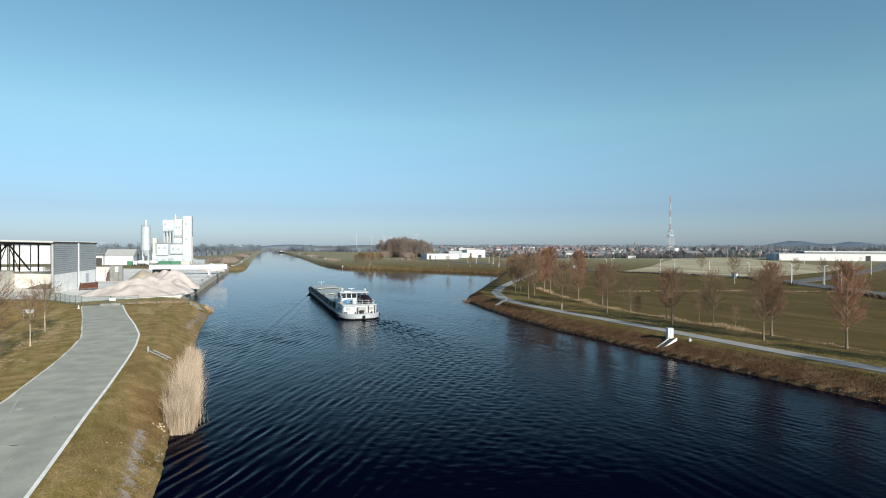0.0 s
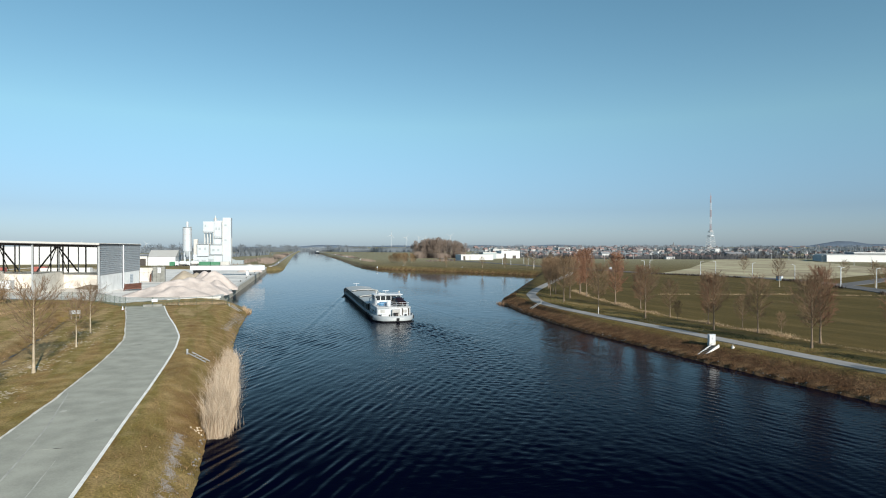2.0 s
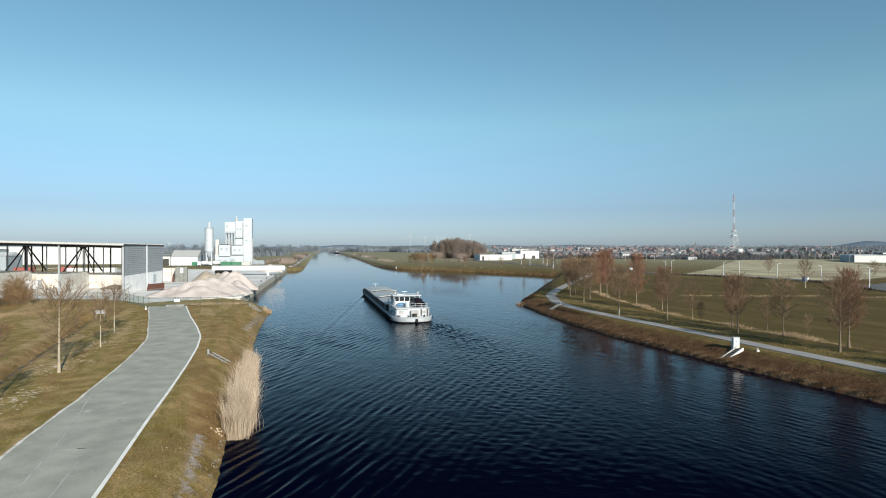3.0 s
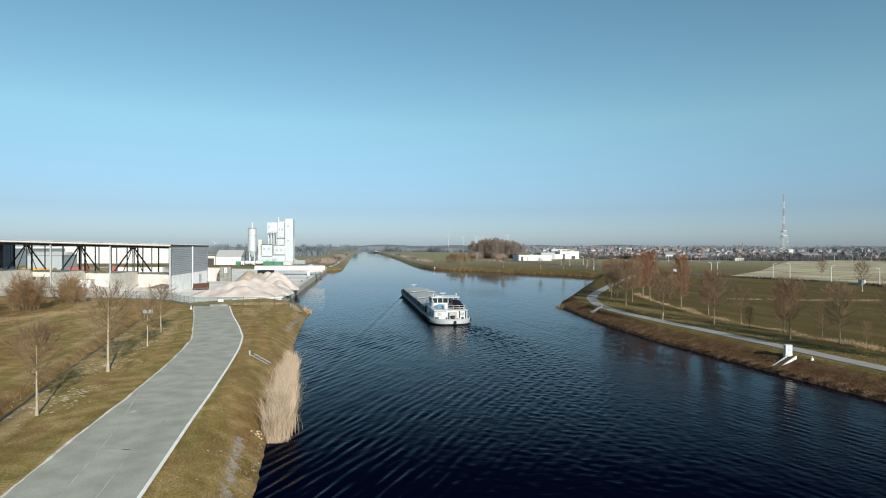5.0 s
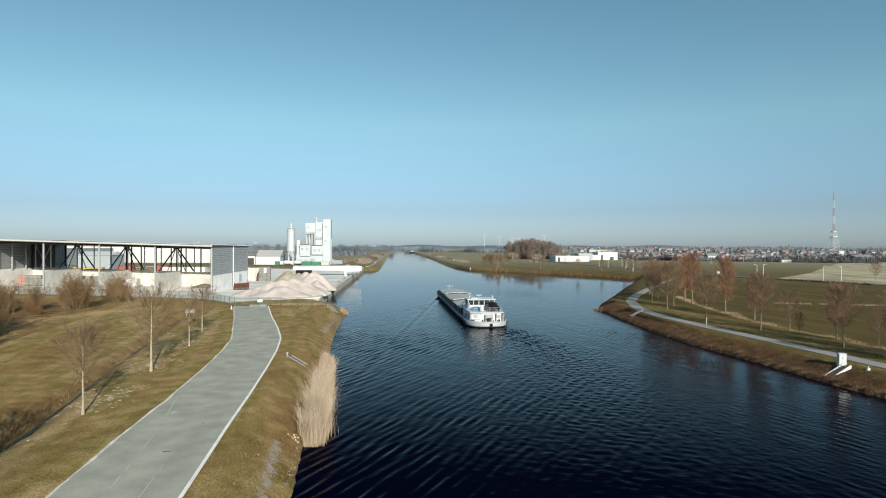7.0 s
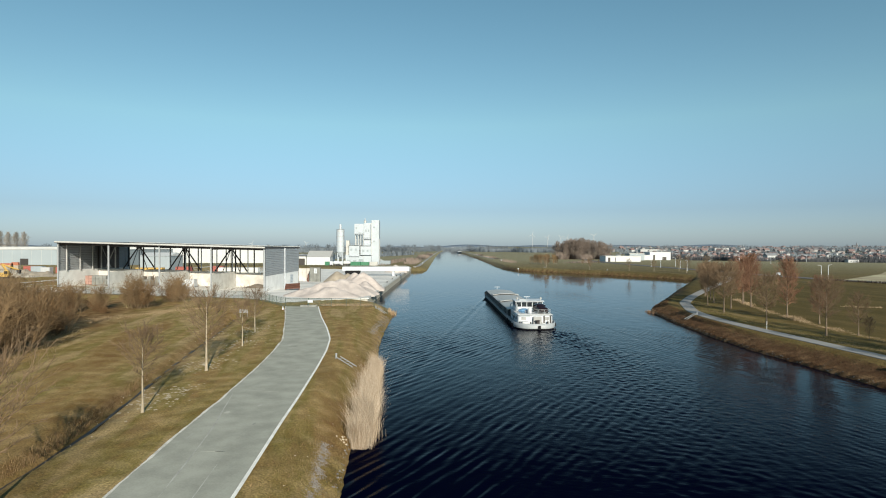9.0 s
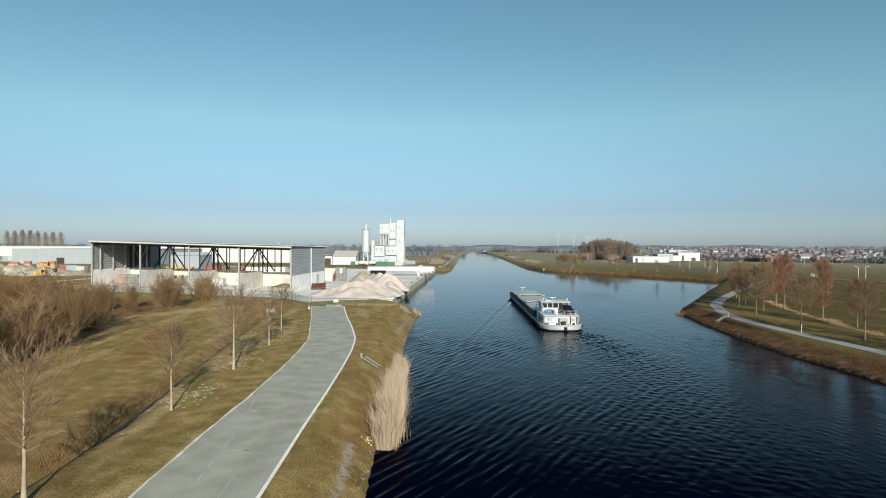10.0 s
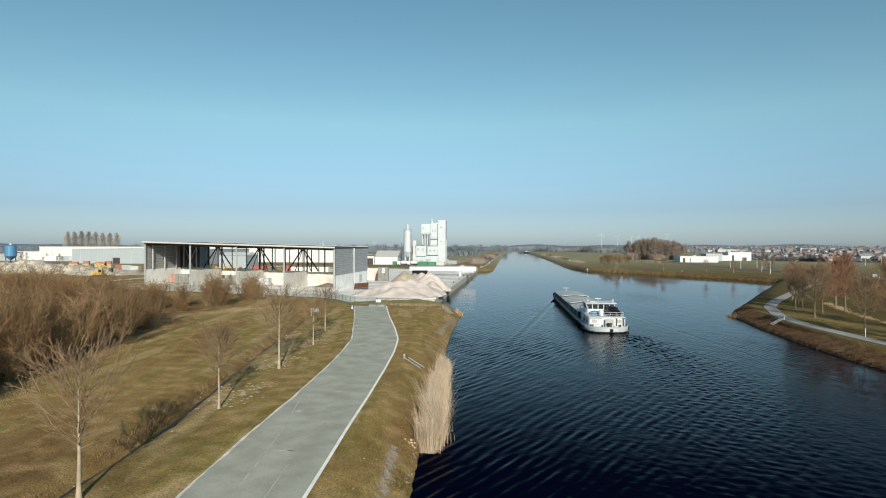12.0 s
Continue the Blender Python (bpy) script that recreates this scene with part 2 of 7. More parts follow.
M_BLACK = mat("black_hull_paint", (0.014, 0.015, 0.018), 0.8, var=0.2, bump=0.03)
M_BLACK.node_tree.nodes["Principled BSDF"].inputs["Specular IOR Level"].default_value = 0.12
M_HATCH = mat("aluminium_hatches", (0.42, 0.43, 0.43), 0.5, 0.3, var=0.1, bump=0.03)
M_DECK = mat("grey_deck_paint", (0.30, 0.31, 0.32), 0.7, var=0.15)
M_HULLW = mat("pale_grey_hull_paint", (0.29, 0.325, 0.36), 0.5, var=0.1, scale=0.8)
M_GLASS = mat("dark_window_glass", (0.02, 0.025, 0.03), 0.06, var=0.1, bump=0)
M_CARPAINT = mat("dark_red_car_paint", (0.014, 0.006, 0.008), 0.2, var=0.1, bump=0)
M_BLUE = mat("blue_paint", (0.05, 0.18, 0.34), 0.5, var=0.15)
M_RED = mat("red_brick_red", (0.30, 0.09, 0.075), 0.7, var=0.25)
M_ORANGE = mat("orange_brick", (0.34, 0.13, 0.08), 0.7, var=0.25)
M_YELLOW = mat("yellow_paint", (0.46, 0.30, 0.09), 0.5, var=0.15)
# house and roof tones are greyed and cooled to stand in for distance haze
M_ROOFRED = mat("red_roof_tiles", (0.185, 0.125, 0.122), 0.85, var=0.2, scale=0.3, spread=0.25)
M_ROOFGREY = mat("grey_roof_tiles", (0.17, 0.18, 0.20), 0.8, var=0.2, scale=0.3, spread=0.25)
M_BRICK = mat("house_brick", (0.165, 0.155, 0.160), 0.9, var=0.2, scale=0.3, spread=0.25)
M_HOUSEW = mat("white_render", (0.40, 0.42, 0.445), 0.8, var=0.08, scale=0.2, spread=0.12)
# the hills' blue is distance haze put into the base colour
M_HILL = mat("haze_blue_hills", (0.105, 0.15, 0.215), 1.0, var=0.12, scale=0.004, fine=0.05, bump=0)
# red of the mast bands, mixed towards grey
M_MASTRED = mat("greyed_red_paint", (0.34, 0.25, 0.26), 0.7, var=0.1)
M_RUBBLE = mat("concrete_rubble", (0.40, 0.37, 0.32), 0.95, var=0.3, scale=0.4, fine=3)
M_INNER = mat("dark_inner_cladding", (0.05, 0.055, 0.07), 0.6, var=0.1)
# turbine tone pulled towards the sky, so painted haze makes them faint
M_TURBINE = mat("haze_toned_turbine", (0.42, 0.46, 0.50), 0.6, var=0.05)
M_DITCH = mat("ditch_water", (0.025, 0.021, 0.016), 0.5, var=0.1, bump=0.05)


def vary_islands(m, dark, pale):
    """Give every blade of a joined mesh its own shade between two colours."""
    nt = m.node_tree
    geo, r = nt.nodes.new("ShaderNodeNewGeometry"), nt.nodes.new("ShaderNodeValToRGB")
    r.color_ramp.elements[0].color, r.color_ramp.elements[1].color = (*dark, 1), (*pale, 1)
    nt.links.new(geo.outputs["Random Per Island"], r.inputs[0])
    nt.links.new(r.outputs[0], nt.nodes["Principled BSDF"].inputs["Base Color"])


vary_islands(M_REED, (0.24, 0.165, 0.10), (0.70, 0.60, 0.49))
vary_islands(M_PALETUFT, (0.20, 0.13, 0.07), (0.50, 0.39, 0.26))
vary_islands(M_BANKTUFT, (0.045, 0.024, 0.012), (0.155, 0.086, 0.044))
vary_islands(M_DTUFT, (0.10, 0.055, 0.026), (0.30, 0.20, 0.105))
vary_islands(M_TUFT, (0.10, 0.066, 0.024), (0.31, 0.235, 0.115))


# ---------------------------------------------------------------- mesh tools
class Shape:
    """Vertices and faces gathered for one mesh."""

    def __init__(self):
        self.v, self.f = [], []

    def add(self, verts, faces):
        n = len(self.v)
        self.v.extend(tuple(p) for p in verts)
        self.f.extend(tuple(i + n for i in q) for q in faces)
        return self

    def box(self, x0, x1, y0, y1, z0, z1):
        return self.add([(x, y, z) for z in (z0, z1) for y in (y0, y1) for x in (x0, x1)],
                        [(0, 2, 3, 1), (4, 5, 7, 6), (0, 1, 5, 4), (2, 6, 7, 3), (0, 4, 6, 2), (1, 3, 7, 5)])

    def soft_box(self, x0, x1, y0, y1, z0, z1, r=0.04):
        """A box with chamfered upright edges and top."""
        def ring(d, z):
            return [(x0 + d + r, y0 + d, z), (x1 - d - r, y0 + d, z), (x1 - d, y0 + d + r, z), (x1 - d, y1 - d - r, z),
                    (x1 - d - r, y1 - d, z), (x0 + d + r, y1 - d, z), (x0 + d, y1 - d - r, z), (x0 + d, y0 + d + r, z)]
        return self.rings([ring(0, z0), ring(0, z1 - r), ring(r, z1)])

    def rings(self, rs, cap=True):
        k = len(rs[0])
        n = len(self.v)
        for r in rs:
            self.v.extend(tuple(p) for p in r)
        for i in range(len(rs) - 1):
            for j in range(k):
                a, b = n + i * k + j, n + i * k + (j + 1) % k
                self.f.append((a, b, b + k, a + k))
        if cap:
            self.f.append(tuple(n + j for j in reversed(range(k))))
            self.f.append(tuple(n + (len(rs) - 1) * k + j for j in range(k)))
        return self

    def lathe(self, profile, seg=20, at=(0, 0, 0)):
        x, y, z0 = at
        return self.rings([[(x + r * math.cos(2 * math.pi * j / seg), y + r * math.sin(2 * math.pi * j / seg), z0 + z) for j in range(seg)] for r, z in profile])

    def tube(self, p, q, r0, r1=None, k=5, cap=False):
        p, q = np.array(p, float), np.array(q, float)
        r1 = r0 if r1 is None else r1
        d = q - p
        d /= max(np.linalg.norm(d), 1e-9)
        u = np.cross(d, (0, 0, 1.0) if abs(d[2]) < 0.9 else (1.0, 0, 0))
        u /= np.linalg.norm(u)
        w = np.cross(d, u)
        ring = [math.cos(2 * math.pi * j / k) * u + math.sin(2 * math.pi * j / k) * w for j in range(k)]
        return self.rings([[p + r0 * e for e in ring], [q + r1 * e for e in ring]], cap)

    def beam(self, p, q, w, h=None):
        """A square bar from p to q."""
        return self.tube(p, q, 0.7071 * w, None, 4, True)

    def mesh(self, name, smooth=False):
        me = bpy.data.meshes.new(name)
        me.from_pydata(self.v, [], self.f)
        if smooth:
            me.polygons.foreach_set("use_smooth", [True] * len(me.polygons))
        me.update()
        return me


def part(name, shape, material, parent=None, label="", kind="", smooth=False):
    ob = new(name, shape.mesh(name, smooth) if isinstance(shape, Shape) else shape)
    ob.data.materials.clear()
    ob.data.materials.append(material)
    if parent:
        ob.parent = parent
    return tagged(ob, label, kind=kind)


def thing(name, label, category, at=(0, 0, 0), rz=0, group="", kind=""):
    ob = new(name)
    ob.matrix_basis = pose(*at, 0, 0, rz)
    ob.empty_display_size = 0.3
    return tagged(ob, label, category, group, kind)


def solo(name, shape, material, label, category, at=(0, 0, 0), rz=0, group="", kind="", smooth=False):
    ob = part(name, shape, material, smooth=smooth)
    ob.matrix_basis = pose(*at, 0, 0, rz)
    return tagged(ob, label, category, group, kind)


def sm(a, b, v):
    t = np.clip((np.asarray(v, float) - a) / (b - a), 0, 1)
    return t * t * (3 - 2 * t)


def to_line(px, py, line):
    """Distance from points to a polyline."""
    best = np.full(np.shape(px), 1e9)
    for (ax, ay), (bx, by) in zip(line[:-1], line[1:]):
        dx, dy = bx - ax, by - ay
        t = np.clip(((px - ax) * dx + (py - ay) * dy) / (dx * dx + dy * dy), 0, 1)
        best = np.minimum(best, np.hypot(px - ax - t * dx, py - ay - t * dy))
    return best


def inside(px, py, poly):
    hit = np.zeros(np.shape(px), bool)
    for (ax, ay), (bx, by) in zip(poly, poly[1:] + poly[:1]):
        if ay != by:
            hit ^= ((ay > py) != (by > py)) & (px < (bx - ax) * (py - ay) / (by - ay) + ax)
    return hit


# ---------------------------------------------------------------- plan
LEFT_BANK = [(-6, -300), (-5.9, 20), (-6.4, 41.5), (-7.0, 48.2), (-7.8, 62), (-8.8, 80), (-10.3, 95), (-11.2, 111.6), (-11.8, 132), (-12.6, 140), (-14.5, 146), (-20.3, 154)]
QUAY = [(-20.3, 154), (-22.3, 362)]
FAR_LEFT = [(-22.3, 362), (-18, 369), (-12.8, 374), (-12.9, 392), (-16.1, 729), (-18, 1088), (-17, 1453), (-10, 2300)]
FAR_RIGHT = [(12, 2300), (24, 1500), (32, 1103), (35.6, 740), (36.2, 533), (38.6, 421), (43.6, 378), (52.5, 363), (84, 323), (102, 298), (112.5, 275), (109, 264), (103, 254)]
RIGHT_BANK = [(103, 254), (82, 213), (50.0, 149), (47.6, 142), (45.8, 124), (45.0, 105), (45.2, 93), (46.3, 83), (47.2, 73), (47.8, 66), (49.0, 57.5), (50.0, 50.5), (51.0, 44), (52.6, 34), (55, 10), (60, -300)]
SHORE = LEFT_BANK + QUAY[1:] + FAR_LEFT[1:] + FAR_RIGHT + RIGHT_BANK[1:]
DITCH = [(-24.2, 22), (-25.2, 34), (-26.1, 43), (-26.6, 48.6), (-27.7, 53.1), (-29.2, 60.5), (-31.9, 73.1), (-34.4, 85.7), (-37.4, 102.7), (-40.8, 118)]
ROAD_L = [(-16.3, 18), (-17.55, 35.5), (-18.25, 42.1), (-18.7, 48.0), (-19.2, 56.2), (-20.3, 68.1), (-21.2, 76.0), (-22.8, 87.2), (-25.6, 97.7), (-29.7, 113.2), (-33.6, 127), (-34.8, 132)]
ROAD_R = [(-9.6, 18), (-11.0, 35.9), (-11.6, 42.5), (-12.15, 48.4), (-12.8, 56.6), (-13.9, 68.5), (-15.0, 78.7), (-16.4, 88.0), (-19.1, 98.9), (-23.2, 113.7), (-26.4, 126.3), (-27.8, 132)]
PATH_MID = [(66, -20), (60.4, 20), (57.3, 42), (55.9, 52), (55.0, 61), (54.3, 70), (53.6, 79), (52.5, 89.5), (51.3, 100), (50.6, 110), (50.5, 119), (51.6, 129), (57.2, 147), (66.0, 164), (85.4, 197), (112, 240), (124, 262), (126, 290)]


def land(x, y):
    """Height of the ground."""
    x, y = np.asarray(x, float), np.asarray(y, float)
    d = to_line(x, y, SHORE + SHORE[:1])
    d = np.where(inside(x, y, SHORE), -d, d)
    right = sm(20, 40, x) * (1 - sm(70, 110, x)) * (1 - sm(190, 240, y))
    top = 2.2 - 0.38 * right
    top = top + 0.024 * np.clip(-51.3 - x, 0, 75) * sm(135, 158, y) * (1 - sm(330, 420, y))
    top = top + 0.8 * np.exp(-((x + 36) / 9.0) ** 2) * sm(345, 400, y)
    top = top + 0.011 * np.clip(np.hypot(x, y) - 880, 0, 850) * sm(190, 330, x)
    dd = to_line(x, y, DITCH)
    top = top - 0.28 * np.exp(-(dd / 7.0) ** 2) - 0.95 * np.exp(-(dd / 0.7) ** 2)
    wide = np.where(x > 20, np.interp(y, [120, 150], [5.0, 2.8]), 4.4)
    wide = np.where((np.abs(x + 21) < 8) & (y > 156) & (y < 360), 0.4, wide)
    u = np.clip(d / wide, 0, 1)
    rise = 0.30 * sm(0, 0.35, d) + (top - 0.30) * (1 - (1 - u) ** np.where(x > 20, 1.08, 1.5))
    rough = 0.05 * np.sin(x * 1.7 + 1.3 * np.sin(y * 0.9)) * np.sin(y * 1.3 + np.sin(x * 0.7))
    edge = 0.18 * np.sin(x * 2.9 + y * 3.7) * np.exp(-(d / 1.2) ** 2)
    far = sm(300, 600, np.hypot(x, y))
    flat = 1 - sm(1.7, 2.6, to_line(x, y, PATH_MID))
    z = np.where(d > 0, rise + edge * sm(0, 0.4, d) + rough * sm(0.5, 3, d) * (1 - far), np.maximum(-2.0, 0.9 * d))
    z = np.where(d > 0, z * (1 - flat) + 1.8 * flat, z)
    return z, d


def height(x, y):
    return float(land(np.array([x]), np.array([y]))[0][0])


def lines(stops):
    """Grid lines: (start, end, step) stretches."""
    out = []
    for a, b, s in stops:
        out.extend(np.linspace(a, b, max(1, round((b - a) / s)), endpoint=False))
    return np.array(out + [stops[-1][1]])


def sheet(name, gx, gy, zz):
    """A grid mesh over the lines gx, gy."""
    X, Y = np.meshgrid(gx, gy)
    v = np.stack([X.ravel(), Y.ravel(), zz(X, Y).ravel()], 1)
    nx, ny = len(gx), len(gy)
    i = (np.arange(ny - 1)[:, None] * nx + np.arange(nx - 1)).ravel()
    f = np.stack([i, i + 1, i + nx + 1, i + nx], 1)
    me = bpy.data.meshes.new(name)
    me.from_pydata(v.tolist(), [], f.tolist())
    me.polygons.foreach_set("use_smooth", [True] * len(me.polygons))
    return me


# ---------------------------------------------------------------- ground and water
gx = lines([(-4400, -1000, 340), (-1000, -300, 40), (-300, -130, 6), (-130, -60, 1.6), (-60, -30, 0.8), (-30, -4, 0.45), (-4, 40, 4), (40, 64, 0.45), (64, 130, 2), (130, 400, 10), (400, 1000, 40), (1000, 4400, 340)])
gy = lines([(-900, -60, 60), (-60, 20, 5), (20, 100, 0.5), (100, 165, 0.8), (165, 400, 3), (400, 1000, 15), (1000, 2400, 60), (2400, 4700, 230)])
me = sheet("ground", gx, gy, lambda X, Y: land(X, Y)[0])
co = np.empty(len(me.vertices) * 3)
me.vertices.foreach_get("co", co)
co = co.reshape(-1, 3)
_, shore_d = land(co[:, 0], co[:, 1])
right_side = sm(30, 45, co[:, 0])
green = right_side * (0.6 + 0.4 * sm(59, 67, co[:, 0]))
green = np.maximum(green, 0.85 * sm(330, 370, co[:, 1]))
lush = sm(0.15, 0.9, np.sin(co[:, 0] * 0.55 + 1.4 * np.sin(co[:, 1] * 0.21)) + 0.7 * np.sin(co[:, 1] * 0.37 + co[:, 0] * 0.8)) * sm(1.6, 3.0, shore_d) * sm(-18, -12.5, co[:, 0]) * (co[:, 0] < 0) * (co[:, 1] < 140)
green = np.maximum(green, 0.22 * lush)
# green thins with distance, part of the same painted haze
green = green * (1 - 0.12 * sm(180, 420, np.hypot(co[:, 0], co[:, 1])))
dry = np.where(co[:, 0] > 20, np.where(co[:, 1] < 200, 1 - sm(2.6, 4.0, shore_d), 0.8 * (1 - sm(0.4, 1.8, shore_d))), 0.30 * (1 - sm(1.0, 4.0, shore_d)) * (co[:, 1] < 200))
dry = np.maximum(dry, 0.45 * (1 - sm(0.5, 2.5, to_line(co[:, 0], co[:, 1], DITCH))))
dry = np.maximum(dry, 0.6 * (1 - sm(-62, -48, co[:, 0] + 0.15 * (co[:, 1] - 80))) * (1 - sm(140, 150, co[:, 1])))
# near left lawn browned; this also paints in the lens's darkening towards the corner
dry = np.maximum(dry, 0.5 * (1 - sm(34, 54, co[:, 1])) * (1 - sm(-24, -19, co[:, 0])))
# the third mask grows with distance and paints haze into the ground colour
for key, val in (("green", green), ("dry", np.clip(dry, 0, 1)), ("haze_pale", 0.8 * sm(230, 620, np.hypot(co[:, 0], co[:, 1])))):
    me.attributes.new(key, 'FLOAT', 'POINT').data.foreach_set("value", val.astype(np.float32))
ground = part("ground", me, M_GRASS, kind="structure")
tagged(ground, "brown and green winter grass land with sloping banks", "ground")


def waves(X, Y):
    """The ship's wash: two trains of crests that spread from its stern and bow, and a light chop."""
    rx, ry = 16.0, 188.0
    z = np.zeros_like(X)
    back = np.clip(ry - Y, 0, None)
    for side in (-1, 1):
        s = side * (X - rx)
        arm = s / np.maximum(back, 8.0)
        env = np.exp(-((arm - 0.24) / 0.24) ** 2) * sm(0, 12, back) * np.exp(-back / 700) * (1 - sm(-5, 20, 10 - Y))
        th = radians(29)
        u = (s * math.cos(th) + back * -math.sin(th))
        wob = 0.5 * np.sin(X * 0.11 + Y * 0.07) + 0.35 * np.sin(Y * 0.23 - X * 0.05)
        pick = np.random.default_rng(30 + side)
        train = np.zeros_like(X)
        for j in range(9):
            tj = th + radians(pick.normal(0, 9 if side < 0 else 17))
            lj = 1.8 * pick.uniform(0.34, 0.66)
            uj = s * math.cos(tj) - back * math.sin(tj)
            train += (lj / 1.8) * np.sin(2 * math.pi * uj / lj + pick.uniform(0, 6.3) + 1.1 * wob)
        z += env * (0.020 if side < 0 else 0.0075) * train * np.clip(0.7 + 0.4 * np.sin(u * 0.13 + 0.05 * Y + wob) + 0.3 * np.sin(0.21 * X - 0.13 * Y), 0.1, 1.3)
        w = s - 3.5 - 0.155 * back
        z += (0.11 if side < 0 else 0.03) * (np.exp(-(w / 0.34) ** 2) - 0.8 * np.exp(-((w + 0.9) / 0.42) ** 2) + 0.5 * np.exp(-((w + 1.9) / 0.4) ** 2)) * sm(2, 14, back) * np.exp(-back / 75)
    # churned water that drifts off to one side behind the screw
    aft = np.clip(113.0 - Y, 0, None)
    mid_x = 18.5 + 0.20 * aft - 0.0033 * aft ** 2
    wake = np.exp(-((X - mid_x) / (2.8 + 0.13 * aft)) ** 2) * sm(0, 2, aft) * np.exp(-aft / 38.0)
    pick = np.random.default_rng(9)
    churn = np.zeros_like(X)
    for _ in range(16):
        a, l = pick.uniform(0, math.pi), pick.uniform(0.5, 1.5)
        k = 2 * math.pi / l
        churn += l * np.sin(k * (math.cos(a) * X + math.sin(a) * Y) + pick.uniform(0, 6) + 0.9 * np.sin(0.7 * X + 0.5 * Y))
    z += 0.0145 * wake * churn
    rng = np.random.default_rng(4)
    for _ in range(10):
        a, l = rng.uniform(0, 2 * math.pi), rng.uniform(1.6, 5.0)
        k = 2 * math.pi / l
        z += 0.0013 * l / 2 * np.sin(k * (math.cos(a) * X + math.sin(a) * Y) + rng.uniform(0, 6))
    return z


wx = lines([(-60, -14, 4), (-14, 50, 0.155), (50, 160, 6)])
wy = lines([(-300, 22, 14), (22, 34, 2), (34, 118, 0.155), (118, 200, 0.6), (200, 420, 6), (420, 2320, 60)])
water = part("water", sheet("water", wx, wy, waves), M_WATER, kind="structure")
tagged(water, "dark blue canal water with ship wash and ripples", "water")


# ---------------------------------------------------------------- roads
def resample(line, step):
    p = np.array(line, float)
    s = np.concatenate([[0], np.cumsum(np.hypot(*np.diff(p, axis=0).T))])
    t = np.linspace(0, s[-1], max(2, int(s[-1] / step)))
    out = np.stack([np.interp(t, s, p[:, 0]), np.interp(t, s, p[:, 1])], 1)
    for _ in range(int(6 / step) + 2):
        out[1:-1] = 0.5 * out[1:-1] + 0.25 * (out[:-2] + out[2:])
    return out


def ribbon(a, b, z, lift=0.0, thick=0.12):
    """A slab between two lines of points; z: height, or None to lie on the land."""
    n = len(a)
    sh = Shape()
    za = [z if z is not None else height(*p) for p in a]
    zb = [z if z is not None else height(*p) for p in b]
    for p, q, k, l in zip(a, b, za, zb):
        sh.v += [(p[0], p[1], k + lift), (q[0], q[1], l + lift), (p[0], p[1], k + lift - thick), (q[0], q[1], l + lift - thick)]
    for i in range(n - 1):
        o, e = 4 * i, 4 * i + 4
        sh.f += [(o, o + 1, e + 1, e), (o + 2, e + 2, e + 3, o + 3), (o, e, e + 2, o + 2), (o + 1, o + 3, e + 3, e + 1)]
    sh.f += [(0, 2, 3, 1), (4 * n - 4, 4 * n - 3, 4 * n - 1, 4 * n - 2)]
    return sh


def offset(line, d):
    p = np.array(line, float)
    t = np.gradient(p, axis=0)
    t /= np.linalg.norm(t, axis=1)[:, None]
    return p + d * np.stack([-t[:, 1], t[:, 0]], 1)


def pair(a, b, n):
    pa, pb = resample(a, 0.5), resample(b, 0.5)
    t = np.linspace(0, 1, n)
    return [np.stack([np.interp(t, np.linspace(0, 1, len(p)), p[:, k]) for k in (0, 1)], 1) for p in (pa, pb)]


def ragged(line, d, wild, seed):
    """The line moved sideways by d, more or less, as a worn edge runs."""
    p = resample(line, 0.4)
    rng = np.random.default_rng(seed)
    w = np.convolve(rng.normal(0, 1, len(p) + 8), np.ones(9) / 3.0, "valid")
    return p + (offset(p, 1.0) - p) * (d + wild * w)[:, None]


ra, rb = pair(ROAD_L, ROAD_R, 160)
tagged(part("road", ribbon(ra, rb, 2.29, 0, 0.3), M_ASPHALT, kind="structure"), "worn grey asphalt service road along the canal", "road")
tagged(part("road_line", ribbon(offset(rb, 0.06), offset(rb, -0.16), 2.296, 0, 0.01), M_PAINT, kind="structure"), "worn white painted edge line", "road line")
tagged(part("road_kerb", ribbon(ragged(ra, 0.09, 0.05, 1), ragged(ra, -0.09, 0.05, 2), 2.305, 0, 0.3), M_EDGE, kind="structure"), "pale concrete edging strip of the road", "kerb")
pm = resample(PATH_MID, 1.2)
tagged(part("cycle_path", ribbon(offset(pm, 1.2), offset(pm, -1.2), 1.88, 0, 0.3), M_PATH, kind="structure"), "pale grey asphalt path along the bank", "path")
pd = resample(DITCH, 1.0)
tagged(part("ditch_water", ribbon(ragged(pd, 0.15, 0.06, 41), ragged(pd, -0.15, 0.06, 42), 1.2, 0, 0.05), M_DITCH, kind="structure"), "narrow dark ditch water between grass edges", "ditch")
SEAMS = ([(-18.8, 57.2), (-16.5, 46.8), (-15.7, 41.8), (-14.9, 36.3), (-14.0, 30)], [(-13.6, 40.5), (-13.0, 35.6), (-12.5, 30)])
M_SEAM = mat("pale_road_seam", (0.37, 0.375, 0.355), 0.9, var=0.25, scale=0.8)
for k, ln in enumerate(SEAMS):
    p = resample(ln, 0.4)
    tagged(part("road_seam", ribbon(ragged(p, 0.035, 0.02, 3 + k), ragged(p, -0.035, 0.02, 5 + k), 2.297, 0, 0.012), M_SEAM, kind="structure"), "pale worn seam along the asphalt", "road seam")
M_SCUFF = mat("pale_road_scuffs", (0.37, 0.375, 0.345), 0.9, var=0.2, scale=1.0)
M_REPAIR = mat("dark_road_repair", (0.24, 0.25, 0.235), 0.9, var=0.2, scale=1.0)
rs = random.Random(3)
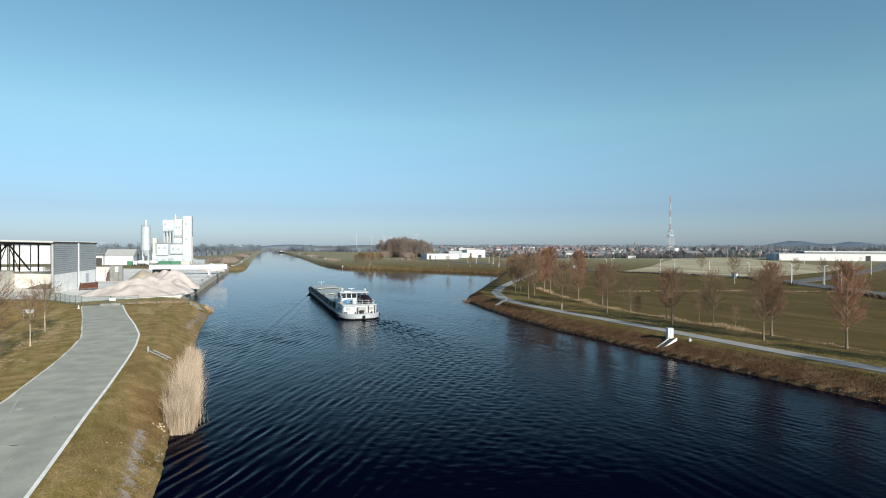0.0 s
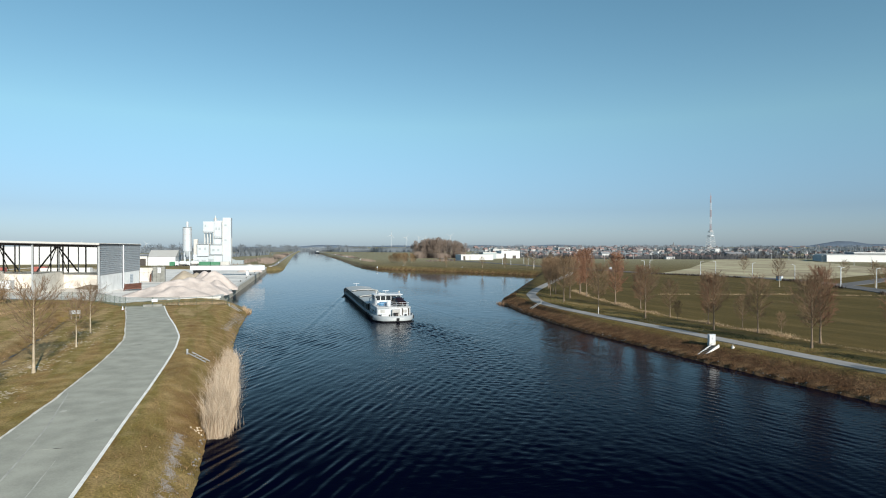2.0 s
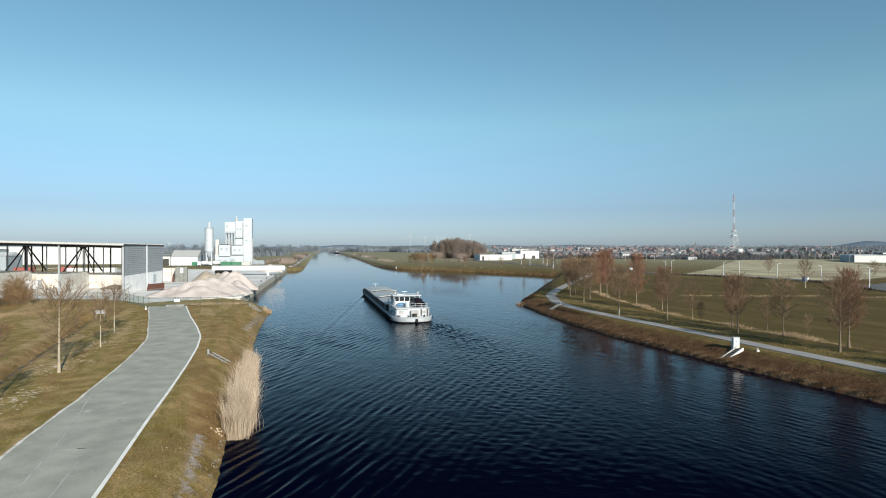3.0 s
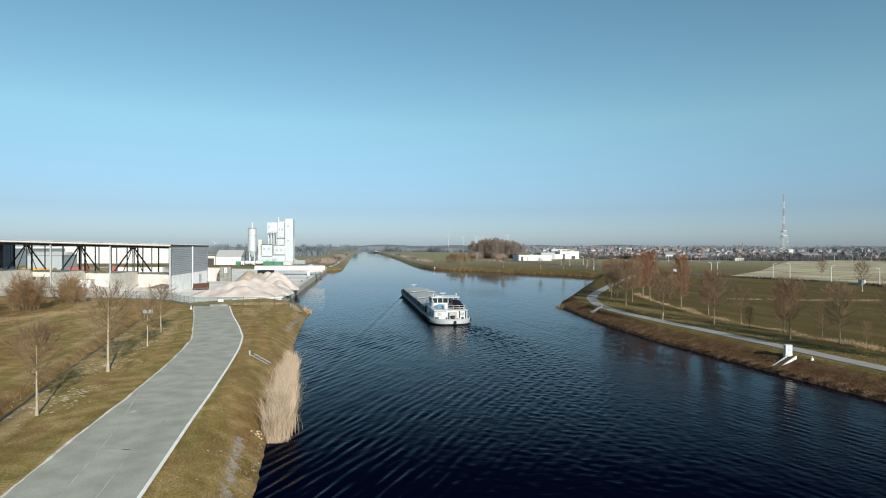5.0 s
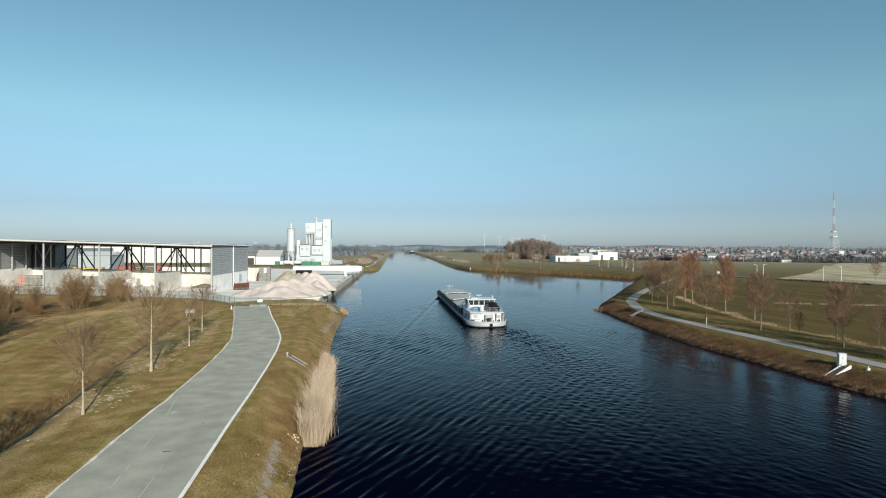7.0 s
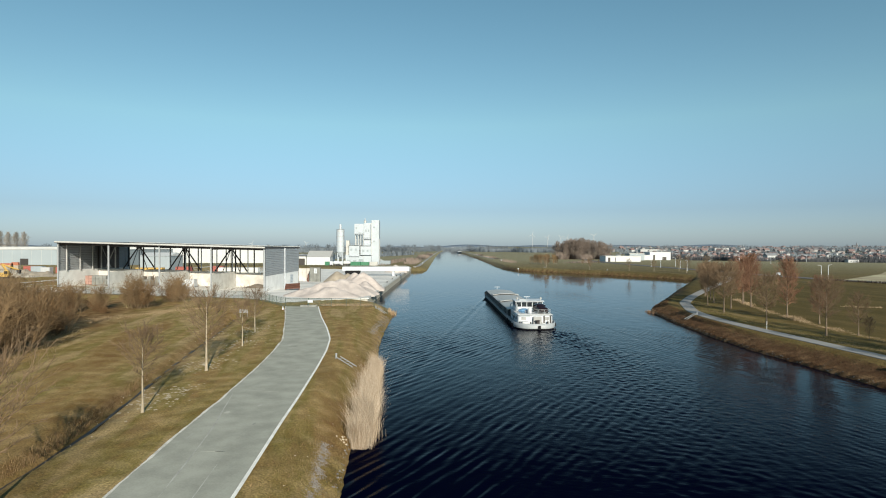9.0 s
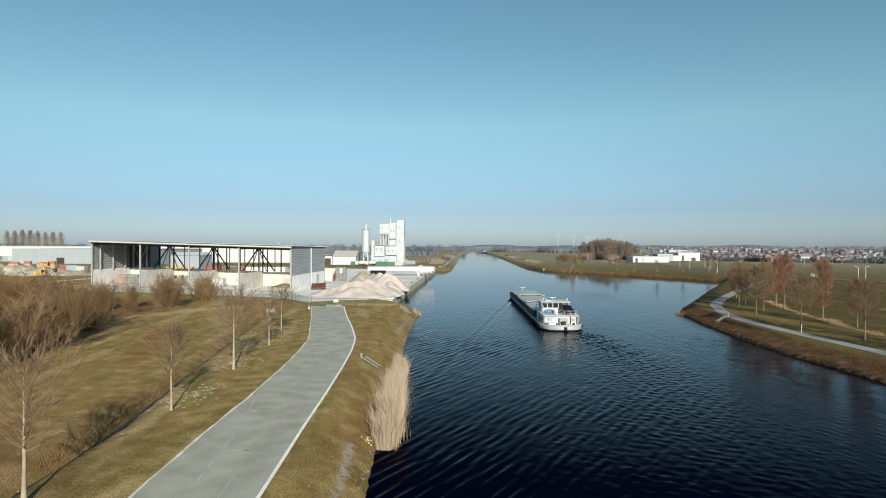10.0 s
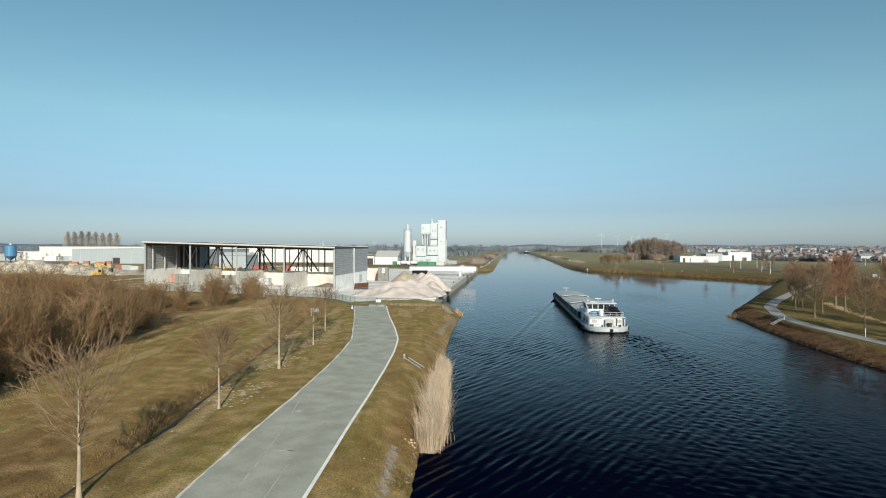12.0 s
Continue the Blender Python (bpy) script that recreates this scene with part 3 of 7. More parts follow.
for k in range(44):
    i = rs.randrange(8, 150)
    t, l, w = rs.uniform(0.12, 0.8), rs.uniform(0.4, 1.8), rs.uniform(0.04, 0.16)
    c = ra[i] * (1 - t) + rb[i] * t
    d = (rb[i] - ra[i]) / np.linalg.norm(rb[i] - ra[i])
    e = np.array((-d[1], d[0]))
    if k % 5 == 4:
        l, w = w * 3, l
    pts = [c + d * l * 0.5 * u + e * w * v for u, v in ((-1, -0.3), (-0.5, -0.5), (0.6, -0.4), (1, 0.1), (0.4, 0.5), (-0.7, 0.4))]
    sh = Shape().rings([[(p[0], p[1], z) for p in pts] for z in (2.27, 2.2945)])
    tagged(part("road_patch", sh, M_SCUFF if k % 3 else M_REPAIR, kind="structure"), "faint scuffed patch in the asphalt", "road patch")
for nm, ln, z in (("tow_path", [(-20.5, 372), (-18.6, 384), (-20.6, 729), (-21.6, 964), (-21, 1400)], 2.62), ("tow_path", [(47, 600), (45, 700), (40, 1000), (30, 1400)], 2.45)):
    p = resample(ln, 5)
    tagged(part(nm, ribbon(offset(p, 0.9), offset(p, -0.9), z, 0, 0.6), M_PATH, kind="structure"), "pale tow path along the far canal bank", "path")

# ---------------------------------------------------------------- quay and yard
def yard_z(x):
    return 2.2 + 0.024 * max(0.0, min(75.0, -51.3 - x))


sh = Shape()
rim = [(-20.9, 153.9), (-30, 148), (-38, 140), (-44, 147), (-51.3, 152), (-75, 153), (-130, 157)]
sh.add([(x, y, yard_z(x) + 0.05) for x, y in rim[:5] + [(-51.3, 330), (-51.3, 360), (-22.9, 361)]], [(7, 6, 5, 4, 3, 2, 1, 0)])
sh.add([(x, y, yard_z(x) + 0.05) for x, y in [rim[4], rim[5], rim[6], (-130, 330), (-51.3, 330)]], [(4, 3, 2, 1, 0)])
for f in range(len(sh.f)):
    sh.f[f] = tuple(reversed(sh.f[f]))
tagged(part("yard_paving", sh, M_YARD, kind="structure"), "pale dusty concrete yard floor", "pavement")

wall = thing("quay_wall", "stained concrete quay wall with a pale coping", "quay wall", kind="structure")


def quay_at(y, d=0.0):
    """A point of the quay's edge line, d inland."""
    return -20.3 - 2.0 * (y - 153.5) / 209.0 - d


def quay_run(y0, y1, d0, d1, z0, z1):
    return Shape().add([(quay_at(y, d), y, z) for z in (z0, z1) for y in (y0, y1) for d in (d1, d0)],
                       [(0, 2, 3, 1), (4, 5, 7, 6), (0, 1, 5, 4), (2, 6, 7, 3), (0, 4, 6, 2), (1, 3, 7, 5)])


def wall_run(a, b, w, z0, z1):
    """A straight wall from a to b, w thick."""
    d = (np.array(b, float) - a) / np.hypot(b[0] - a[0], b[1] - a[1])
    e = np.array((-d[1], d[0])) * w / 2
    ring = [np.array(a) - e, np.array(b) - e, np.array(b) + e, np.array(a) + e]
    return Shape().rings([[(p[0], p[1], z) for p in ring] for z in (z0, z1)])


part("return_wall", wall_run((-20.2, 153.4), (-30.5, 147.2), 0.6, -1.5, 1.95), M_QUAY, wall)
part("return_coping", wall_run((-19.9, 153.5), (-30.5, 147.1), 0.8, 1.95, 2.31), M_CONC, wall, "pale concrete coping")
part("wall_body", quay_run(153.5, 362.5, -0.3, 0.9, -2, 1.75), M_QUAY, wall)
for k in range(14):
    y0 = 153.4 + 14.94 * k
    part("coping", quay_run(y0, y0 + 14.9, -0.42, 1.0, 1.75, 2.32), M_CONC, wall, "pale concrete coping")
for k in range(8):
    sh = Shape().lathe([(0.22, 0), (0.16, 0.1), (0.14, 0.34), (0.24, 0.38), (0.22, 0.46)], 10)
    solo("mooring_bollard", sh, M_DARK, "dark cast-iron mooring bollard on the quay", "bollard", (quay_at(170 + 22 * k, 0.5), 170 + 22 * k, 2.32), group="bollards on the quay")


# ---------------------------------------------------------------- storage hall
HX = [-109.7, -95.4, -81.0, -66.4, -51.3]
HY0, HYM, HY1 = 170.0, 189.0, 207.0


def roof_z(x):
    return 15.0 + 0.026 * (-51.3 - x)


def cladding(p, q, lift0, lift1, face, pitch=0.5, depth=0.10):
    """Horizontal ribbed sheet from p to q (x, y, base) up to their tops; face: unit vector outwards."""
    sh = Shape()
    n = max(2, int((lift1 - lift0) / pitch))
    rows = []
    for k in range(n):
        for f, d in ((0.0, 0), (0.32, 0), (0.5, depth), (0.82, depth)):
            rows.append(((k + f) / n, d))
    rows.append((1.0, 0))
    for back in (0, 1):
        for t, d in rows:
            for e in (p, q):
                z = e[2] + lift0 + t * (e[3] - e[2] - lift0)
                o = d if not back else d - 0.05
                sh.v.append((e[0] + face[0] * o, e[1] + face[1] * o, z))
    m = len(rows)
    for b in (0, 2 * m):
        for k in range(m - 1):
            i = b + 2 * k
            sh.f.append((i, i + 1, i + 3, i + 2) if not b else (i, i + 2, i + 3, i + 1))
    return sh


hall = thing("storage_hall", "open-fronted grey steel storage hall with concrete bays", "hall")
sh = Shape()
x0, x1 = HX[0] - 0.5, HX[-1] + 0.35
sh.add([(x, y, roof_z(x) + dz) for dz in (-0.45, 0.0) for y in (HY0 - 1.0, HY1 + 0.8) for x in (x0, x1)],
       [(0, 2, 3, 1), (4, 5, 7, 6), (0, 1, 5, 4), (2, 6, 7, 3), (0, 4, 6, 2), (1, 3, 7, 5)])
part("roof", sh, M_DARK, hall, "thin dark roof slab")
for y in (HY0 - 1.06, HY1 + 0.82):
    sh = Shape().add([(x, yy, roof_z(x) + z) for z in (-0.28, 0.12) for yy in (y, y + 0.05) for x in (x0, x1)],
           [(0, 2, 3, 1), (4, 5, 7, 6), (0, 1, 5, 4), (2, 6, 7, 3), (0, 4, 6, 2), (1, 3, 7, 5)])
    part("fascia", sh, M_LSTEEL, hall, "light metal roof edge")
for x in HX:
    b = yard_z(x)
    for y, w, m in ((HY0, 0.36, M_STEEL), (HYM, 0.34, M_DARK), (HY1 - 0.2, 0.34, M_DARK)):
        part("column", Shape().box(x - w / 2, x + w / 2, y - w / 2 - 0.06, y + w / 2 - 0.06, b, roof_z(x) - 0.45), m, hall)
    part("roof_beam", Shape().add([(xx, y, roof_z(x) + z) for z in (-1.15, -0.46) for y in (HY0 + 0.3, HY1 - 0.5) for xx in (x - 0.12, x + 0.12)],
                                  [(0, 2, 3, 1), (4, 5, 7, 6), (0, 1, 5, 4), (2, 6, 7, 3), (0, 4, 6, 2), (1, 3, 7, 5)]), M_DARK, hall)
for y in (HY0 + 0.25, HYM, HY1 - 0.3):
    sh = Shape().beam((HX[0], y, roof_z(HX[0]) - 0.75), (HX[-1], y, roof_z(HX[-1]) - 0.75), 0.3)
    part("edge_beam", sh, M_DARK, hall)
# concrete bays: middle wall and dividers
for a, b in zip(HX[:-1], HX[1:]):
    za, zb = yard_z(a), yard_z(b)
    part("bay_wall", Shape().box(a + 0.2, b - 0.2, HYM - 0.2, HYM + 0.2, zb - 0.1, zb + 4.75), M_CONCT, hall, "dusty tan concrete bay wall")
for x in HX[1:-1]:
    b = yard_z(x)
    part("divider", Shape().box(x - 0.2, x + 0.2, HY0 + 0.25, HYM - 0.3, b - 0.1, b + 4.7), M_CONC, hall, "grey concrete divider wall")
for x, s, ends in ((HX[0], -1, "w"), (HX[-1], 1, "e")):
    b = yard_z(x)
    part("plinth", Shape().box(x - 0.17, x + 0.17, HY0 + 0.22, HY1, b - 0.1, b + 4.6), M_CONCW, hall, "pale concrete plinth wall")
    part("cladding", cladding((x + s * 0.2, HY0 - 0.2, b, roof_z(x) - 0.3), (x + s * 0.2, HY1, b, roof_z(x) - 0.3), 4.6, 12.4, (s, 0)), M_STEEL, hall, "ribbed grey steel cladding")
    for y in np.linspace(HY0 + 3, HY1 - 3, 6):
        sh = Shape().box(x - s * 0.45 - 0.12, x - s * 0.45 + 0.12, y - 0.12, y + 0.12, b + 4.6, roof_z(x) - 0.5)
        part("wall_post", sh, M_LSTEEL, hall)
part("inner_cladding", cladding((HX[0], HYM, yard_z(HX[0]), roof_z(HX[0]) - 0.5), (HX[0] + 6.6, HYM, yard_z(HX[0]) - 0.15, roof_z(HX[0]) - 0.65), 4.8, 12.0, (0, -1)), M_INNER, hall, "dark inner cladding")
part("downpipe", Shape().tube((HX[-1] + 0.42, HYM, 2.2), (HX[-1] + 0.42, HYM, 14.7), 0.16, None, 8), M_WHITE, hall, "white downpipe")
part("notice_board", Shape().box(HX[-1] + 0.18, HX[-1] + 0.22, 196, 199.5, 3.2, 6.0), M_WHITE, hall, "white notice board with grey bars")
sh = Shape()
for k in range(5):
    sh.box(HX[-1] + 0.225, HX[-1] + 0.23, 196.4, 199.0, 3.6 + 0.45 * k, 3.8 + 0.45 * k)
part("notice_bars", sh, M_BLUEGREY, hall)
# fan-shaped wind braces in the middle row
for x in [h - 1.4 for h in HX[1:-1]]:
    zt, zb = roof_z(x) - 0.8, yard_z(x) + 4.7
    for dx, r in ((-5.1, 0.30), (-2.6, 0.17), (0.0, 0.20), (2.6, 0.17), (5.1, 0.30)):
        part("brace", Shape().beam((x, HYM, zt), (x + dx, HYM, zb), r), M_DARK, hall)
    part("gusset", Shape().box(x - 0.9, x + 0.9, HYM - 0.1, HYM + 0.1, zt - 0.7, zt + 0.2), M_DARK, hall)
for x in np.arange(HX[1] + 4.8, HX[-1] - 1, 4.83):
    part("back_post", Shape().box(x - 0.14, x + 0.14, HY1 - 0.35, HY1 - 0.05, yard_z(x), roof_z(x) - 0.5), M_DARK, hall)
for x in np.arange(HX[1] - 1.4, HX[-1] - 1, 4.9):
    part("middle_post", Shape().box(x - 0.12, x + 0.12, HYM - 0.12, HYM + 0.12, yard_z(x) + 4.5, roof_z(x) - 0.5), M_STEEL, hall)
for x, dx in ((HX[0] + 1.2, 3.0), (HX[0] + 5.6, -3.0)):
    part("panel_brace", Shape().beam((x, HYM - 0.35, roof_z(x) - 1.2), (x + dx, HYM - 0.35, yard_z(x) + 4.9), 0.22), M_STEEL, hall)
for x in (HX[0] + 1.2, HX[0] + 5.6):
    part("panel_post", Shape().box(x - 0.16, x + 0.16, HYM - 0.5, HYM - 0.2, yard_z(x) + 4.5, roof_z(x) - 0.5), M_LSTEEL, hall)
sh = Shape().box(HX[-1] - 0.25, HX[-1] + 0.2, HY0 - 0.4, HY0 + 0.2, 2.2, 14.6)
part("corner_post", sh, M_STEEL, hall)


def block_stack(nx, ny, nz, size, material, label, at, rz=0, jitter=0.03):
    """A stack of square blocks on pallets."""
    ob = thing("block_stack", label, "block stack", at, rz, group="stacks in the hall")
    rng = random.Random(nx * 7 + nz)
    for k in range(nz):
        for i in range(nx):
            if k == nz - 1 and rng.random() < 0.25:
                continue
            w = size * 0.94
            o = rng.uniform(-jitter, jitter)
            part("block", Shape().soft_box(i * size + o, i * size + w + o, 0, w * ny, k * size * 0.85 + 0.12, k * size * 0.85 + size * 0.82 + 0.12, 0.04), material, ob)
    part("pallet", Shape().box(-0.05, nx * size, -0.05, size * ny, 0, 0.12), M_DARK, ob)
    return ob


block_stack(2, 2, 3, 1.05, M_PINK, "stack of reddish bricks on a pallet", (-108.6, 180.5, yard_z(-108)))
block_stack(5, 2, 3, 1.10, M_BLOCK, "stack of grey concrete blocks in the hall", (-106.0, 179.5, yard_z(-105)))
block_stack(6, 2, 3, 1.10, M_BLOCK, "stack of dark grey blocks in the hall", (-93.4, 181, yard_z(-92)))
block_stack(3, 2, 2, 1.35, M_WHITE, "stack of white wrapped cubes in the hall", (-80.2, 181.5, yard_z(-79)))
block_stack(2, 2, 2, 1.1, M_CONC, "small stack of grey kerbstones in the hall", (-83.4 + 1.5, 184.6, yard_z(-82)))


def heap(name, humps, res, material, label, base=None, rough=0.25, seed=1):
    """A pile of loose material: humps of (x, y, radius x, radius y, height)."""
    xs = [h[0] - h[2] for h in humps] + [h[0] + h[2] for h in humps]
    ys = [h[1] - h[3] for h in humps] + [h[1] + h[3] for h in humps]
    gx = np.arange(min(xs) - 0.5, max(xs) + 0.6, res)
    gy = np.arange(min(ys) - 0.5, max(ys) + 0.6, res)
    X, Y = np.meshgrid(gx, gy)
    z = np.zeros_like(X)
    rng = np.random.default_rng(seed)
    for hx, hy, rx, ry, hh in humps:
        r = np.hypot((X - hx) / rx, (Y - hy) / ry)
        a = np.arctan2(Y - hy, X - hx)
        r = r * (1 + 0.07 * np.sin(3 * a + hx) + 0.05 * np.sin(7 * a + hy))
        z = np.maximum(z, hh * np.clip(1.04 - np.sqrt(r * r + 0.012), 0, None))
    w = np.zeros_like(z)
    for _ in range(14):
        k, a = rng.uniform(0.5, 3.5), rng.uniform(0, 6.28)
        w += np.sin(k * (np.cos(a) * X + np.sin(a) * Y) + rng.uniform(0, 6)) / (1 + k)
    z = z + rough * w * 0.35 * np.clip(z / 1.5, 0, 1) + rng.normal(0, 0.02, z.shape) * (z > 0.05)
    b = base if base is not None else 2.2
    z = np.where(z > 0.02, b + z, b - 0.3)
    me = sheet(name, gx, gy, lambda A, B: z)
    bm = bmesh.new()
    bm.from_mesh(me)
    flat = [f for f in bm.faces if all(v.co.z < b for v in f.verts)]
    bmesh.ops.delete(bm, geom=flat, context='FACES')
    bm.to_mesh(me)
    bm.free()
    return solo(name, me, material, label, "heap")


heap("sand_heap", [(-28.6, 164.5, 9.5, 8.5, 4.5), (-33.2, 162, 8.0, 7.0, 3.5), (-30.8, 163.5, 8.0, 7.5, 4.1), (-25.4, 163.5, 5.5, 8, 3.5), (-30.5, 159, 9, 6.5, 2.5), (-36.5, 160.5, 6.5, 5.5, 2.3), (-26.9, 165, 6, 7, 4.1)], 0.4, M_SAND, "large pile of pale pink sand on the yard", 2.25, seed=2)
heap("sand_heap", [(-25.6, 184, 6.4, 8.0, 5.6), (-28.6, 187, 6.0, 6.0, 5.2), (-24.2, 178, 3.6, 6, 3.0), (-24.0, 189, 4, 5, 3.8)], 0.4, M_SAND, "pile of pale pink sand beside the quay", 2.25, seed=3)
heap("gravel_pile", [(-40.0, 219, 5.2, 6.0, 4.2), (-36.5, 221, 4.5, 5.0, 3.2)], 0.5, M_GSAND, "pile of grey brown gravel in the yard", 2.25, seed=4)
heap("sand_heap", [(-26, 300, 5.5, 5.0, 4.0)], 0.6, M_SAND, "small pile of sand near the quay end", 2.25, seed=5)
heap("gravel_pile", [(-58.5, 186, 5.0, 2.6, 1.5), (-54.5, 186, 3.0, 2.4, 1.2)], 0.4, M_DSAND, "dark gravel spilled against the bay wall", 2.3, seed=6)

# tilted rusty tipping plate
plate = thing("steel_ramp", "rusty brown steel loading ramp lying tilted", "ramp", (-46.0, 180.0, 2.25), 12)
part("ramp_deck", Shape().add([(x, y, z + h) for h in (0.0, 0.18) for (x, y, z) in ((-2.2, -2.0, 0.35), (2.0, -2.0, 0.55), (-2.2, 2.2, 1.45), (2.0, 2.2, 1.75))],
                              [(0, 2, 3, 1), (4, 5, 7, 6), (0, 1, 5, 4), (2, 6, 7, 3), (0, 4, 6, 2), (1, 3, 7, 5)]), M_RUST, plate)
for x in (-2.1, 1.9):
    part("side_rail", Shape().beam((x, -2.0, 0.65), (x, 2.2, 1.8), 0.16), M_RUST, plate)
    part("leg", Shape().box(x - 0.08, x + 0.08, 2.0, 2.16, 0, 1.5), M_RUST, plate)
    part("foot", Shape().box(x - 0.1, x + 0.1, -2.0, -1.8, 0, 0.4), M_RUST, plate)

# block bunker
bunker = thing("block_bunker", "open storage bunker of stacked concrete blocks", "bunker", (-57.4, 218, 2.2))
for k in range(3):
    for i in range(4):
        part("block", Shape().soft_box(0.2 + i * 1.55, 1.72 + i * 1.55, 6.0, 7.2, k * 1.6, k * 1.6 + 1.57, 0.04), M_CONCT, bunker)
for k in range(3):
    for i in range(3):
        part("block", Shape().soft_box(7.0 + 1.3 * i, 8.26 + 1.3 * i, 2.0, 3.2, k * 1.75, k * 1.75 + 1.72, 0.04), M_BLOCK, bunker)
part("number_board", Shape().box(8.6, 9.6, 1.93, 1.98, 3.1, 4.9), M_WHITE, bunker, "white board with one grey bar")
part("number_bar", Shape().box(8.95, 9.25, 1.92, 1.926, 3.4, 4.6), M_BLUEGREY, bunker)
part("steel_flap", Shape().add([(6.0, 2.3, 0), (6.6, 2.3, 0), (6.6, 2.3, 3.2), (6.0, 3.0, 2.6), (6.0, 2.2, 0), (6.6, 2.2, 0), (6.6, 2.2, 3.2), (6.0, 2.9, 2.6)],
                               [(0, 1, 2, 3), (7, 6, 5, 4), (0, 4, 5, 1), (1, 5, 6, 2), (2, 6, 7, 3), (3, 7, 4, 0)]), M_RUST, bunker, "rusty steel flap")

# long white loading gantry at the water
gan = thing("loading_gantry", "long white loading gantry over the quay", "gantry", (0, 0, 0))
sh = Shape()
sh.add([(-46, 262, 4.5), (-16.6, 262, 4.35), (-46, 264.5, 4.5), (-16.6, 264.5, 4.35), (-46, 262, 6.2), (-16.6, 262, 6.35), (-46, 264.5, 6.2), (-16.6, 264.5, 6.35)],
       [(0, 2, 3, 1), (4, 5, 7, 6), (0, 1, 5, 4), (2, 6, 7, 3), (0, 4, 6, 2), (1, 3, 7, 5)])
part("girder", sh, M_WHITE, gan)
for x in (-44.5, -23.6):
    part("support", Shape().box(x - 0.45, x + 0.45, 262.5, 264.0, 2.2, 4.5), M_WHITE, gan)
part("top_rail", Shape().beam((-46, 263, 6.5), (-17.8, 263, 6.6), 0.12), M_LSTEEL, gan)
part("hopper", Shape().rings([[(-44 - d, 258 - d, z), (-38 + d, 258 - d, z), (-38 + d, 261.8 + 0 * d, z), (-44 - d, 261.8, z)] for d, z in ((-1.2, 2.25), (0, 3.6), (0.2, 4.6))]), M_BLACK, gan, "black hopper")


# ---------------------------------------------------------------- concrete plant
plant = thing("concrete_plant", "tall white concrete mixing plant with towers", "plant", (0, 0, 0))
PY = 405.0


def tower(name, x0, x1, z0, z1, y0=0.0, depth=6.0, material=M_PLANT, label="", ribs=True):
    sh = Shape().soft_box(x0, x1, PY + y0, PY + y0 + depth, z0, z1, 0.08)
    if ribs:
        for x in np.arange(x0 + 0.9, x1 - 0.3, 0.95):
            sh.box(x, x + 0.06, PY + y0 - 0.03, PY + y0 + 0.01, z0 + 0.1, z1 - 0.2)
    return part(name, sh, material, plant, label)


tower("tall_tower", -51.7, -46.6, 2.2, 33.0, -1.0, 7)
tower("middle_tower", -57.0, -51.8, 13.0, 31.1, 0.5, 6)
tower("head_box", -63.6, -57.1, 23.4, 30.5, 0.2, 7)
tower("low_block", -66.9, -59.95, 8.2, 16.0, -1.5, 7)
tower("side_block", -59.0, -51.85, 9.2, 15.6, -2.0, 7)
tower("base_block", -69.5, -51.85, 2.2, 9.1, -0.5, 8)
tower("stair_tower", -69.5, -67.1, 8.5, 19.1, 1.0, 3, M_LSTEEL)
for x in (-62.8, -61.0, -59.2, -57.5):
    for y in (1.0, 6.0):
        part("tower_leg", Shape().box(x - 0.22, x + 0.22, PY + y - 0.22, PY + y + 0.22, 15.8, 23.5), M_LSTEEL, plant)
part("roof_filter", Shape().lathe([(0.9, 0), (0.9, 1.5), (0.3, 2.0), (0.15, 3.4)], 12, (-56.6, PY + 3, 31.1)), M_LSTEEL, plant)
part("roof_rail", Shape().beam((-57, PY + 0.6, 32.2), (-52, PY + 0.6, 32.2), 0.08), M_LSTEEL, plant)
part("gate_door", Shape().box(-60.5, -57.0, PY - 0.56, PY - 0.5, 2.2, 6.5), M_BLUEGREY, plant, "grey blue doors")
part("conveyor", Shape().beam((-67, PY + 4, 15), (-46, PY + 30, 3.2), 1.6), M_LSTEEL, plant, "inclined grey conveyor")
silo = thing("cement_silo", "white round cement silo on steel legs", "silo", (-72.5, 402, 2.2))
part("silo_body", Shape().lathe([(0.6, 5.6), (2.7, 9.2), (2.7, 23.6), (2.3, 24.0), (2.3, 24.1)], 24), M_PLANT, silo, smooth=False)
part("silo_cap", Shape().lathe([(0.85, 24.1), (0.85, 27.6), (0.3, 28.1)], 12), M_PLANT, silo)
part("silo_rail", Shape().lathe([(2.85, 24.2), (2.85, 24.3), (2.75, 24.3), (2.75, 24.2)], 24), M_LSTEEL, silo)
for a in range(4):
    x, y = 2.1 * math.cos(a * math.pi / 2 + 0.78), 2.1 * math.sin(a * math.pi / 2 + 0.78)
    part("leg", Shape().box(x - 0.25, x + 0.25, y - 0.25, y + 0.25, 0, 9.4), M_PLANT, silo)

for z in (12.5, 16.0, 19.5, 23.0):
    part("silo_band", Shape().lathe([(2.74, z), (2.78, z + 0.05), (2.78, z + 0.2), (2.74, z + 0.25)], 24), M_LSTEEL, silo)
sh = Shape()
for x in (2.2, 2.75):
    sh.tube((x, -2.0, 0.2), (x, -2.0, 25.0), 0.06, None, 4)
for z in np.arange(0.6, 25, 0.8):
    sh.tube((2.2, -2.0, z), (2.75, -2.0, z), 0.04, None, 3)
part("ladder", sh, M_STEEL, silo, "grey steel ladder")
